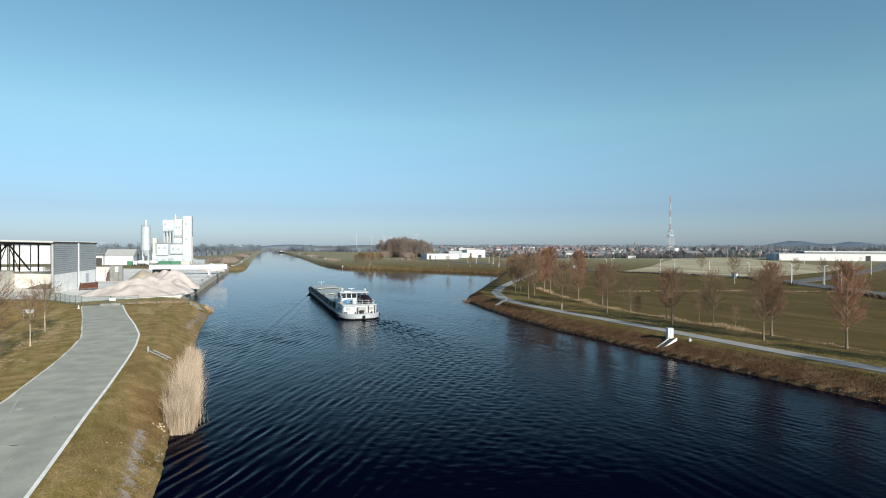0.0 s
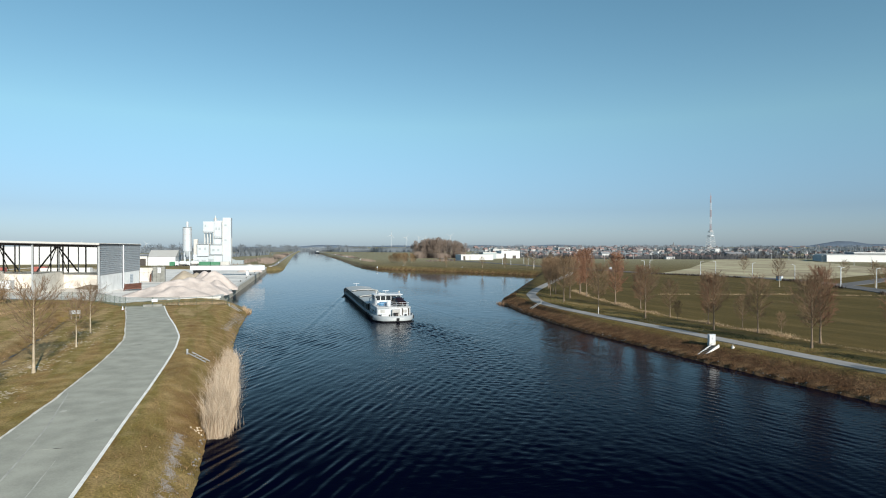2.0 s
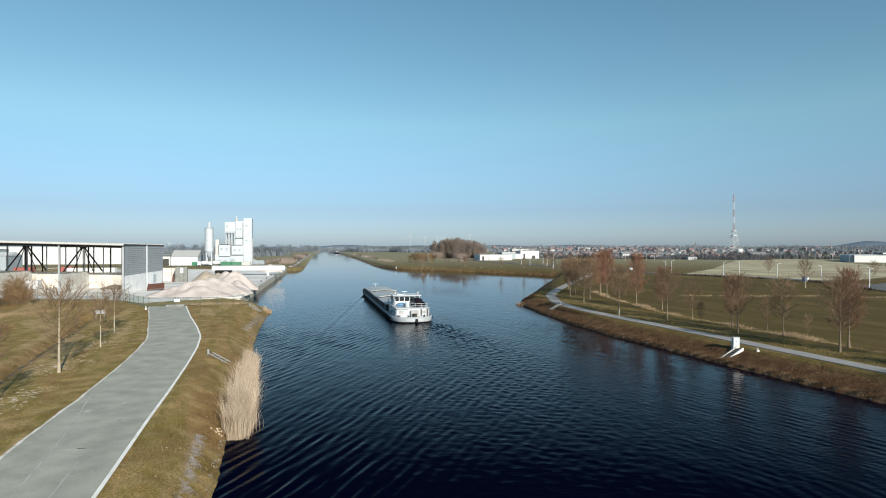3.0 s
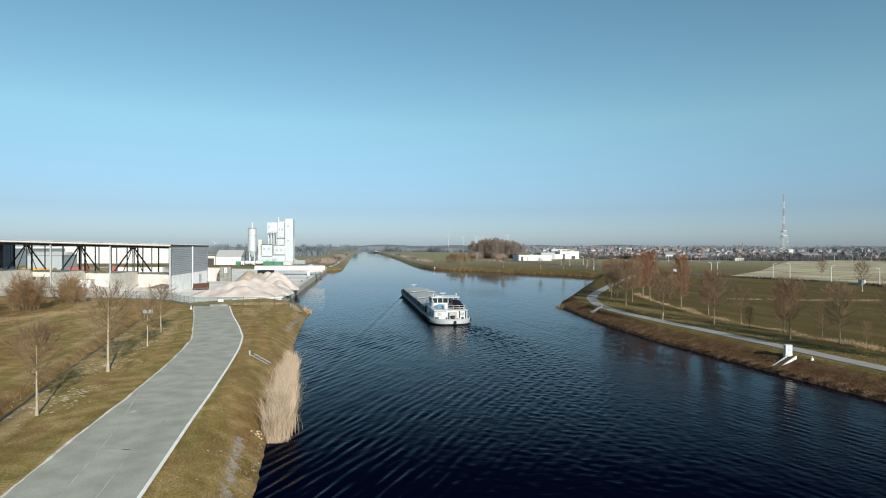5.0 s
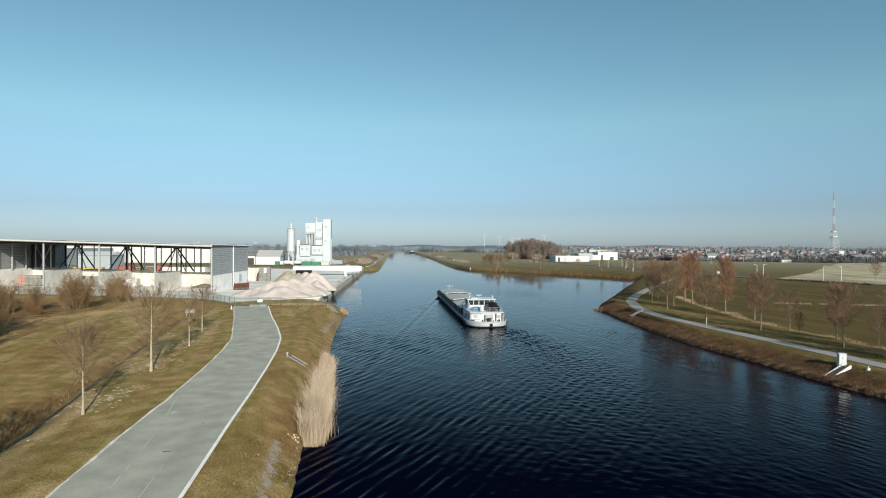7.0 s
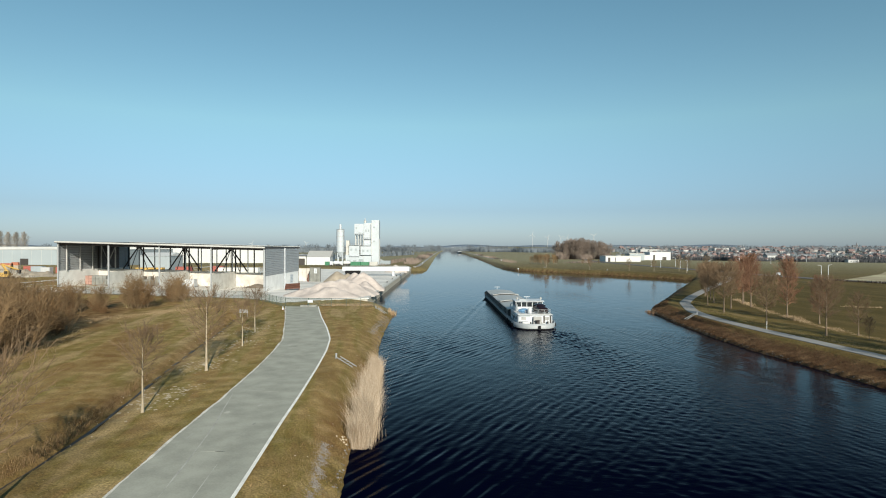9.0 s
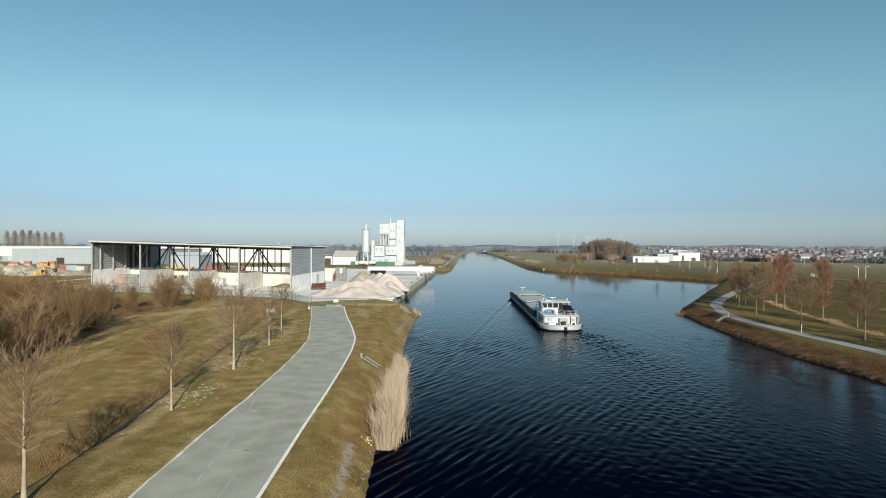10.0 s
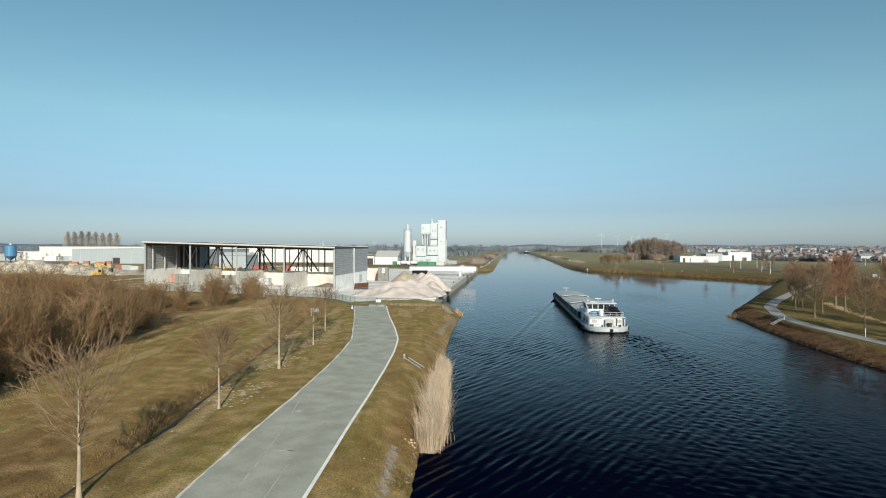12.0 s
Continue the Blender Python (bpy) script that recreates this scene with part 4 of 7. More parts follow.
# doors, louvres, landings and pipes of the plant
for x0, x1, z0, z1, y in ((-56.2, -55.2, 25.0, 26.6, 0.42), (-54.4, -53.4, 25.0, 26.6, 0.42), (-50.6, -49.2, 27.5, 28.6, -1.1), (-50.6, -49.2, 18.0, 19.0, -1.1), (-62.6, -61.8, 27.0, 28.4, 0.1), (-66.0, -64.6, 12.2, 13.6, -1.6), (-62.8, -61.6, 12.2, 13.6, -1.6),
                          (-57.8, -56.4, 11.4, 12.8, -2.1), (-54.8, -53.6, 11.4, 12.8, -2.1), (-68.6, -66.0, 2.3, 5.8, -0.6), (-64.4, -62.0, 2.3, 5.8, -0.6)):
    part("louvre", Shape().box(x0, x1, PY + y, PY + y + 0.06, z0, z1), M_BLUEGREY, plant, "grey louvre")
for x0, x1, z, y in ((-63.6, -57.1, 23.3, -0.9), (-59.0, -51.9, 15.7, -3.1), (-66.9, -59.95, 16.1, -2.6), (-57.0, -51.8, 20.0, -0.6)):
    sh = Shape().box(x0, x1, PY + y, PY + y + 1.0, z - 0.12, z)
    for x in np.arange(x0 + 0.1, x1, 1.2):
        sh.tube((x, PY + y + 0.06, z), (x, PY + y + 0.06, z + 1.1), 0.04, None, 4)
    for h in (0.55, 1.1):
        sh.tube((x0, PY + y + 0.06, z + h), (x1, PY + y + 0.06, z + h), 0.04, None, 4)
    part("landing", sh, M_STEEL, plant, "grey steel landing with a rail")
for x, z0, z1, y in ((-57.4, 2.2, 24.0, -0.4), (-51.75, 9.0, 31.0, -1.25), (-59.4, 9.0, 16.5, -1.8), (-46.3, 2.2, 20.0, 1.0)):
    part("pipe", Shape().tube((x, PY + y, z0), (x, PY + y, z1), 0.2, None, 8, True), M_LSTEEL, plant)


def tank_truck(at, rz, body):
    ob = thing("lorry", "parked lorry with a rounded body beside the plant", "lorry", at, rz, group="lorries at the plant")
    part("cab", Shape().soft_box(-3.6, -1.6, -1.2, 1.2, 0.5, 3.0, 0.15), M_WHITE, ob)
    part("windscreen", Shape().box(-3.63, -3.6, -1.0, 1.0, 1.7, 2.6), M_GLASS, ob)
    sh = Shape()
    sh.rings([[(x, r * math.cos(a), 2.1 + r * math.sin(a)) for a in np.linspace(0, 2 * math.pi, 14, endpoint=False)] for x, r in ((-1.4, 0.8), (-0.6, 1.25), (1.8, 1.2), (3.4, 0.6))])
    part("drum", sh, body, ob)
    part("chassis", Shape().box(-3.4, 3.4, -0.5, 0.5, 0.55, 0.9), M_DARK, ob)
    for x in (-2.6, 1.0, 2.3):
        for y in (-1.1, 1.1):
            sh = Shape()
            sh.rings([[(x + 0.5 * math.cos(a), yy, 0.5 + 0.5 * math.sin(a)) for a in np.linspace(0, 2 * math.pi, 14, endpoint=False)] for yy in (y - 0.15, y + 0.15)])
            part("wheel", sh, M_BLACK, ob)
    return ob


tank_truck((-74, 392, 2.2), 8, M_WHITE)
tank_truck((-67.5, 393, 2.2), -6, M_OFFWHITE)


def container(at, rz, size, material, label, group="containers"):
    l, w, h = size
    ob = thing("container", label, "container", at, rz, group=group)
    part("body", Shape().soft_box(0, l, 0, w, 0.1, h, 0.06), material, ob)
    for i in range(int(l / 0.5)):
        part("rib", Shape().box(0.2 + i * 0.5, 0.38 + i * 0.5, -0.05, 0.005, 0.25, h - 0.2), material, ob)
    part("skid", Shape().box(0.1, l - 0.1, 0.2, w - 0.2, 0, 0.1), M_DARK, ob)
    return ob


container((-82, 397, 2.2), 0, (4.6, 2.4, 2.6), M_GREEN, "green steel container beside the plant")
container((-66, 396, 2.2), 0, (8.0, 2.4, 2.6), M_GREEN, "long green steel container at the plant")
container((-58, 398, 2.2), 4, (6.0, 2.4, 2.4), M_GREEN, "green steel skip at the plant")
container((-52, 396, 2.2), -4, (5.5, 2.4, 2.6), M_LSTEEL, "grey steel container at the plant")
container((-46, 405, 2.2), -10, (7.0, 2.6, 3.2), M_BLUEGREY, "blue grey container at the plant")


def shed(name, x0, x1, y0, y1, z0, h, material, label, pitch=0.0, roofmat=None, doors=(), bands=True):
    """An industrial building: walls, roof with an edge, doors."""
    ob = thing(name, label, "building", (x0, y0, z0))
    w, d = x1 - x0, y1 - y0
    part("wall", Shape().box(0, w, 0, d, -0.3, h), material, ob)
    sh = Shape()
    if pitch:
        sh.add([(-0.3, -0.3, h), (w + 0.3, -0.3, h), (w + 0.3, d + 0.3, h), (-0.3, d + 0.3, h), (-0.3, d / 2, h + pitch), (w + 0.3, d / 2, h + pitch)],
               [(0, 1, 5, 4), (2, 3, 4, 5), (0, 4, 3), (1, 2, 5), (0, 3, 2, 1)])
    else:
        sh.box(-0.2, w + 0.2, -0.2, d + 0.2, h, h + 0.35)
    part("roof", sh, roofmat or M_LSTEEL, ob)
    for a, b, t in doors:
        part("door", Shape().box(a, b, -0.08, 0.02, 0, t), M_DARK, ob)
    if bands:
        for x in np.arange(6, w - 2, 6.0):
            part("panel_joint", Shape().box(x, x + 0.12, -0.04, 0.01, 0, h - 0.1), M_LSTEEL, ob)
    return ob


shed("workshop", -96.7, -80.7, 408, 425, 2.2, 5.6, M_WHITE, "low white workshop with a grey pitched roof", 4.2, M_LSTEEL)
shed("canopy_shed", -103, -97, 406, 420, 2.2, 6.0, M_CONC, "small dark open shed beside the workshop", 1.0, M_ROOFGREY, doors=((0.6, 5.4, 4.5),))
shed("workshop", -130, -105, 430, 450, 2.2, 6.5, M_OFFWHITE, "low off-white workshop building", 0, doors=((4, 8, 4), (14, 18, 4)))

# ---------------------------------------------------------------- industrial estate behind the hall
shed("warehouse", -394, -135, 452, 520, 2.2, 11.8, M_OFFWHITE, "very long off-white warehouse", 0, doors=((60, 65, 4.5), (120, 125, 4.5), (150, 155, 4.5)))
shed("warehouse", -289, -195, 360, 420, 3.0, 9.7, M_BLUEGREY, "blue grey panelled warehouse with a dark door", 0, doors=((29, 34, 4.3),))
shed("office", -440, -405, 470, 500, 2.2, 7.5, M_OFFWHITE, "white office building far behind the yard", 0, doors=((8, 11, 3),))
shed("barn", -470, -425, 440, 470, 2.2, 6.5, M_CONCW, "pale grey barn behind the scrap yard", 2, M_ROOFGREY)

tank = thing("blue_silo", "bright blue round silo with a conical bottom", "silo", (-374.3, 403, 2.6))
part("silo_body", Shape().lathe([(0.5, 1.6), (3.9, 4.6), (3.9, 12.2), (1.6, 13.2)], 20), M_BLUE, tank, smooth=False)
part("silo_cap", Shape().lathe([(1.0, 13.2), (1.0, 14.0), (0.4, 14.3)], 10), M_LSTEEL, tank)
for a in range(4):
    x, y = 3.0 * math.cos(a * 1.571 + 0.78), 3.0 * math.sin(a * 1.571 + 0.78)
    part("leg", Shape().box(x - 0.2, x + 0.2, y - 0.2, y + 0.2, -0.5, 5.2), M_DARK, tank)

heap("rubble_heap", [(-240, 272, 22, 12, 5.0), (-225, 262, 14, 10, 3.5), (-262, 275, 20, 12, 4.0)], 1.0, M_RUBBLE, "broad heap of broken concrete rubble", 3.2, 1.6, 8)
heap("rubble_heap", [(-205, 262, 12, 9, 2.8), (-192, 258, 10, 8, 2.2)], 0.9, M_GSAND, "low heap of brown rubble and earth", 3.4, 1.2, 9)

heap("rubble_heap", [(-186, 228, 26, 10, 2.6), (-214, 240, 24, 12, 3.4), (-160, 216, 16, 8, 1.8), (-236, 250, 22, 10, 3.0), (-200, 226, 18, 8, 2.2)], 0.9, M_RUBBLE, "wide bank of broken concrete slabs and earth", 3.5, 1.8, 12)
heap("earth_heap", [(-150, 222, 20, 7, 1.7), (-172, 238, 16, 7, 2.0)], 0.8, M_GSAND, "low bank of grey brown earth", 3.6, 1.2, 13)

for k, (x, n) in enumerate(((-232, 3), (-224, 2), (-217, 4), (-211.5, 2))):
    ob = thing("brick_stack", "stack of orange red bricks on a low wall", "brick stack", (x, 288, 3.5), 0, group="brick stacks")
    part("brick_pack", Shape().soft_box(0, 1.6 * n, 0, 1.4, 2.2, 3.2 + 0.5 * (k % 2), 0.05), M_ORANGE, ob)
    part("base_block", Shape().soft_box(-0.3, 1.6 * n + 0.3, -0.2, 1.6, -0.5, 2.2, 0.05), M_GSAND, ob)

exc = thing("excavator", "yellow excavator with its arm lowered", "excavator", (-147.5, 200, 3.9), 12)
part("track", Shape().soft_box(-2.2, 2.2, -1.5, -0.9, 0, 0.9, 0.2), M_DARK, exc)
part("track", Shape().soft_box(-2.2, 2.2, 0.9, 1.5, 0, 0.9, 0.2), M_DARK, exc)
part("body", Shape().soft_box(-2.4, 1.2, -1.3, 1.3, 1.0, 2.4, 0.15), M_YELLOW, exc)
part("cab", Shape().soft_box(0.0, 1.4, -1.3, -0.1, 1.4, 3.1, 0.12), M_YELLOW, exc)
part("cab_window", Shape().box(0.2, 1.25, -1.33, -1.3, 2.0, 2.9), M_GLASS, exc)
part("boom", Shape().beam((1.0, 0.3, 1.8), (-1.2, 0.3, 5.2), 0.5), M_YELLOW, exc)
part("arm", Shape().beam((-1.2, 0.3, 5.2), (3.8, 0.3, 3.2), 0.36), M_YELLOW, exc)
part("bucket", Shape().rings([[(3.4, -0.3, 3.4), (4.4, -0.3, 3.2), (4.2, -0.3, 2.0), (3.5, -0.3, 2.4)], [(3.4, 0.9, 3.4), (4.4, 0.9, 3.2), (4.2, 0.9, 2.0), (3.5, 0.9, 2.4)]]), M_DARK, exc)

for x, y, l, m, lab in ((-178, 250, 5.0, M_RED, "faded red tarpaulin covered skip"), (-172, 246, 4.5, M_BLUEGREY, "pale blue steel skip"), (-166.5, 244, 3.6, M_HOUSEW, "white steel skip with scrap"), (-163, 248, 3.2, M_RED, "red steel skip in the yard")):
    container((x, y, 3.8), 4, (l, 2.6, 2.6 + 0.3 * (l > 4)), m, lab, "skips in the yard")
container((-127, 243, 3.9), 0, (11, 2.6, 2.5), M_YELLOW, "long yellow steel container behind the hall", "containers behind the hall")
container((-112, 246, 3.9), 0, (6, 2.6, 2.8), M_RED, "red steel container behind the hall", "containers behind the hall")
container((-97, 246, 3.9), 0, (4.4, 2.6, 3.0), M_RED, "red steel container beside a block wall", "containers behind the hall")
container((-119, 236, 3.9), 0, (9, 2.6, 2.0), M_BLACK, "low dark steel skip behind the hall", "containers behind the hall")
container((-92, 240, 3.4), 0, (16, 3, 3.2), M_CONC, "long grey block wall behind the hall", "containers behind the hall")
shed("canopy_shed", -135, -122, 262, 275, 3.8, 7.0, M_BLUEGREY, "small blue grey shed behind the hall", 1.5, M_OFFWHITE)
for k, (x, y) in enumerate(((-345, 425), (-356, 428), (-362, 421), (-330, 430))):
    container((x, y, 3.2), 10 * k, (8, 2.6, 3.6), (M_HOUSEW, M_BLUEGREY, M_WHITE, M_CONC)[k], ("white lorry body parked by the warehouse", "grey lorry body parked by the warehouse", "white container by the warehouse", "grey container by the warehouse")[k], "containers by the warehouse")
for x, y in ((-372, 440), (-332, 445), (-318, 430)):
    solo("flag_pole", Shape().tube((0, 0, 0), (0, 0, 12), 0.14, 0.09, 8, True), M_LSTEEL, "tall white metal pole by the warehouse", "pole", (x, y, 2.3))


# ---------------------------------------------------------------- gate and fence
gate = thing("yard_gate", "closed double gate of green wire mesh", "gate", (-30.0, 132.6, 2.2), 4)
for x in (-4.9, -0.05, 0.05, 4.9):
    part("gate_post", Shape().tube((x, 0, 0), (x, 0, 1.85), 0.05, None, 8, True), M_FENCE, gate)
for x0, x1 in ((-4.85, -0.1), (0.1, 4.85)):
    sh = Shape()
    for z in (0.15, 0.95, 1.75):
        sh.beam((x0, 0, z), (x1, 0, z), 0.05)
    part("gate_frame", sh, M_FENCE, gate)
    sh = Shape()
    for x in np.arange(x0 + 0.12, x1, 0.12):
        sh.tube((x, 0, 0.15), (x, 0, 1.75), 0.012, None, 3)
    part("gate_mesh", sh, M_FENCE, gate)
part("sign", Shape().box(-0.2, 0.9, -0.06, -0.03, 0.85, 1.45), M_WHITE, gate, "small white sign")
for x in (-1.4, 0.35):
    sh = Shape().rings([[(x, -0.9 - d, z), (x + 1.7, -0.9 - d, z), (x + 1.7, -0.3 + d, z), (x, -0.3 + d, z)] for d, z in ((0.05, 0), (0.0, 0.12), (-0.08, 0.42))])
    solo("concrete_barrier", sh, M_BLOCK, "pale concrete block in front of the gate", "barrier", (-30.0, 131.6, 2.28), 4, "concrete barriers")


def fence(line, h, label):
    ob = thing("wire_fence", label, "fence")
    p = resample(line, 2.5)
    for i, (x, y) in enumerate(p):
        z = height(x, y) if y > 0 else 2.2
        part("post", Shape().tube((x, y, z - 0.2), (x, y, z + h + 0.1), 0.045, None, 6, True), M_FENCE, ob)
        if i:
            a, za = p[i - 1], height(*p[i - 1])
            sh = Shape()
            n = 18
            for k in range(1, n):
                t = k / n
                q = (a[0] + t * (x - a[0]), a[1] + t * (y - a[1]), za + t * (z - za))
                sh.tube((q[0], q[1], q[2] + 0.05), (q[0], q[1], q[2] + h), 0.011, None, 3)
            for g in (0.08, 0.5 * h, h):
                sh.tube((a[0], a[1], za + g), (x, y, z + g), 0.016, None, 3)
            part("mesh_panel", sh, M_FENCE, ob)
    return ob


fence([(-34.9, 132.3), (-38, 136), (-44, 145.5), (-51.5, 151), (-60, 150.5), (-75, 151.5), (-92, 154)], 1.9, "green wire mesh fence along the yard")
fence([(-25.1, 132.9), (-20.5, 135.5), (-16, 133), (-12.6, 130.5)], 1.7, "green wire mesh fence towards the water")

cone = thing("traffic_cone", "faded white traffic cone beside the road", "traffic cone", (-33.6, 125.5, 2.25))
part("cone_body", Shape().lathe([(0.20, 0.05), (0.06, 0.75), (0.04, 0.78)], 12), M_WHITE, cone)
part("cone_base", Shape().soft_box(-0.27, 0.27, -0.27, 0.27, 0, 0.06, 0.02), M_ORANGE, cone)

board = thing("sign_board", "pale board on two posts seen from behind", "sign", (-38.0, 115.0, 2.0), -8)
for x in (-0.7, 0.7):
    part("post", Shape().tube((x, 0, -0.2), (x, 0, 1.5), 0.035, None, 6, True), M_LSTEEL, board)
part("panel", Shape().soft_box(-0.9, 0.9, -0.09, -0.05, 0.8, 1.45, 0.02), M_STEEL, board)


def bank_ramp(x, y, rz, length, drop, label):
    """A pair of metal rails with rungs down the bank."""
    ob = thing("bank_ladder", label, "ladder", (x, y, height(x, y) + 0.26), rz, group="ladders on the canal bank")
    for s in (-0.3, 0.3):
        part("rail", Shape().beam((0, s, 0.05), (length, s, -drop), 0.08), M_STEEL, ob)
    for k in range(1, int(length / 0.45)):
        t = k * 0.45 / length
        part("rung", Shape().tube((t * length, -0.3, 0.05 - t * (drop + 0.05)), (t * length, 0.3, 0.05 - t * (drop + 0.05)), 0.025, None, 5), M_STEEL, ob)
    part("mooring_post", Shape().lathe([(0.11, -0.2), (0.11, 0.3), (0.15, 0.32), (0.09, 0.42)], 10, (-0.4, 0, 0)), M_STEEL, ob)
    return ob


bank_ramp(-12.5, 73.7, -38, 2.7, 0.75, "grey galvanised ladder lying on the grass bank")
bank_ramp(-14.9, 131.0, -40, 2.8, 1.0, "pale ladder on the bank by the fence")

# ---------------------------------------------------------------- cargo barge
BARGE_AT, BARGE_RZ = (16.7, 113.0, 0.0), 1.3
L, B = 74.0, 3.95


def plan(inset, z, y0=0.0, y1=L, stern=5.0, bow=9.0, n=9):
    """The barge's outline at one height."""
    b = B - inset
    out = []
    for k in range(n):
        a = math.pi / 2 * k / (n - 1)
        out.append((b * math.cos(a) ** 0.55, y1 - inset - bow + (bow) * math.sin(a), z))
    right = [(x, y, z) for x, y, z in out]
    left = [(-x, y, z) for x, y, z in reversed(out[:-1])]
    st = []
    for k in range(n):
        a = math.pi / 2 * k / (n - 1)
        st.append((-b * math.cos(a) ** 0.6, y0 + inset + stern - stern * math.sin(a), z))
    sr = [(-x, y, z) for x, y, z in reversed(st[:-1])]
    return right + left + st + sr


barge = thing("cargo_barge", "long inland cargo barge with black sides and white wheelhouse", "barge", BARGE_AT, BARGE_RZ)
part("hull", Shape().rings([plan(0.7, -1.6), plan(0.35, -0.7), plan(0.10, 0.0), plan(0.0, 0.55)]), M_BLACK, barge, "black painted hull")
part("deck", Shape().rings([plan(0.0, 0.55), plan(-0.04, 0.62), plan(-0.04, 0.80), plan(0.04, 0.86)]), M_DECK, barge, "grey deck with a rubbing strake")


def bulwark(y0, y1, h, material, label):
    rs = [p for p in plan(0.0, 0.8) if y0 <= p[1] <= y1]
    if y0 < 1:
        rs.sort(key=lambda p: math.atan2(p[0], 6.0 - p[1]))
    else:
        rs.sort(key=lambda p: math.atan2(p[0], p[1] - (L - 10)))
    sh = Shape()
    n = len(rs)
    for d, z in ((-0.03, 0.24 if y0 < 1 else 0.55), (-0.10, 0.85 + h), (0.06, 0.85 + h), (0.12, 0.62)):
        for x, y, _ in rs:
            k = 1 - d / B
            sh.v.append((x * k, y + (d if y < 20 else -d), z))
    for r in range(3):
        for i in range(n - 1):
            sh.f.append((r * n + i, r * n + i + 1, (r + 1) * n + i + 1, (r + 1) * n + i))
    return part("bulwark", sh, material, barge, label, smooth=True)


bulwark(-1, 5.2, 0.30, M_HULLW, "pale grey stern bulwark")
bulwark(L - 9.5, L + 1, 0.7, M_BLACK, "black bow bulwark")
for s in (-1, 1):
    part("side_band", Shape().box(s * B - 0.04, s * B + 0.05, 4.4, 14.0, 0.55, 1.12), M_HULLW, barge, "pale grey side band")
    part("coaming", Shape().box(s * 3.4 - 0.06, s * 3.4 + 0.06, 15.0, 66.0, 0.84, 2.15), M_BLACK, barge, "black hold coaming")
    for y in np.arange(15.4, 66.0, 2.4):
        part("coaming_rib", Shape().box(s * 3.52 - 0.07, s * 3.52 + 0.07, y, y + 0.09, 0.84, 2.1), M_DECK, barge)
    part("coaming_rail", Shape().box(s * 3.46 - 0.14, s * 3.46 + 0.14, 14.8, 66.2, 2.12, 2.24), M_HATCH, barge)
for y in (15.0, 66.0):
    part("coaming_end", Shape().box(-3.35, 3.35, y - 0.06, y + 0.06, 0.84, 2.15), M_BLACK, barge)


def hatch(y0, y1, lift, k=8):
    sh = Shape()
    for y in (y0, y1):
        for dz in (0.0, -0.1):
            for j in range(k + 1):
                x = -3.5 + 7.0 * j / k
                sh.v.append((x, y, 2.26 + lift + dz + 0.32 * (1 - (x / 3.5) ** 2)))
    m = k + 1
    for j in range(k):
        sh.f.append((j, j + 1, 2 * m + j + 1, 2 * m + j))
        sh.f.append((m + j, 3 * m + j, 3 * m + j + 1, m + j + 1))
        sh.f.append((j, m + j, m + j + 1, j + 1))
        sh.f.append((2 * m + j, 2 * m + j + 1, 3 * m + j + 1, 3 * m + j))
    part("hatch_cover", sh, M_HATCH, barge, "arched aluminium hatch cover")


for i in range(14):
    hatch(15.1 + 3.62 * i, 15.1 + 3.62 * i + 3.56, 0.28 if i in (4, 9) else 0.0)
part("deckhouse", Shape().soft_box(-3.2, 3.2, 2.6, 14.2, 0.84, 2.48, 0.25), M_WHITE, barge, "white painted deckhouse")
part("deckhouse_roof", Shape().soft_box(-3.3, 3.3, 2.5, 14.3, 2.48, 2.58, 0.05), M_OFFWHITE, barge)
for y in (4.6, 7.0, 10.0, 12.0):
    for s in (-1, 1):
        part("cabin_window", Shape().box(s * 3.21 - 0.02, s * 3.21 + 0.02, y, y + 1.1, 1.4, 2.1), M_GLASS, barge)
part("cabin_door", Shape().box(-3.24, -3.20, 8.5, 9.3, 0.95, 2.4), M_GLASS, barge)
for x in (-2.6, 1.7):
    part("stern_window", Shape().box(x, x + 0.9, 2.575, 2.61, 1.5, 2.1), M_DECK, barge)
part("winch", Shape().lathe([(0.5, 0), (0.35, 0.15), (0.35, 0.6), (0.5, 0.75)], 12, (0.3, 1.4, 0.86)), M_DARK, barge, "dark stern winch")
part("winch_frame", Shape().box(-0.4, 1.1, 1.9, 2.4, 0.86, 2.2), M_DECK, barge)
for x in (1.55, 2.75):
    part("stern_opening", Shape().box(x, x + 0.28, 2.56, 2.6, 0.95, 2.35), M_DARK, barge)
for x in (-2.9, -1.0, 2.3):
    part("deck_bollard", Shape().lathe([(0.16, 0), (0.14, 0.4), (0.2, 0.45)], 8, (x, 1.6 if abs(x) < 2 else 2.1, 0.86)), M_DARK, barge)
part("deck_box", Shape().soft_box(-2.6, -1.4, 1.2, 2.2, 0.86, 1.4, 0.05), M_OFFWHITE, barge)
# thin dark panels stand in for the shade of the side gangways
for s in (-1, 1):
    part("gangway_shade", Shape().box(s * 3.24 - 0.03, s * 3.24 + 0.03, 13.0, 14.1, 0.9, 2.4), M_DARK, barge, "dark panel standing in for shade in the gangway")
part("anchor", Shape().box(0.1, 0.6, -0.28, -0.1, 0.1, 0.8), M_BLACK, barge, "black stern anchor")
wh = part("wheelhouse", Shape().soft_box(-2.7, 2.7, 9.4, 13.6, 2.58, 3.36, 0.10), M_WHITE, barge, "white wheelhouse with a band of windows")
part("wheelhouse_head", Shape().box(-2.7, 2.7, 9.4, 13.6, 4.22, 4.40), M_WHITE, wh)
for x in (-2.7, -1.62, -0.54, 0.54, 1.62, 2.58):
    for y in (9.4, 13.5):
        part("window_post", Shape().box(x, x + 0.12, y, y + 0.1, 3.34, 4.23), M_WHITE, wh)
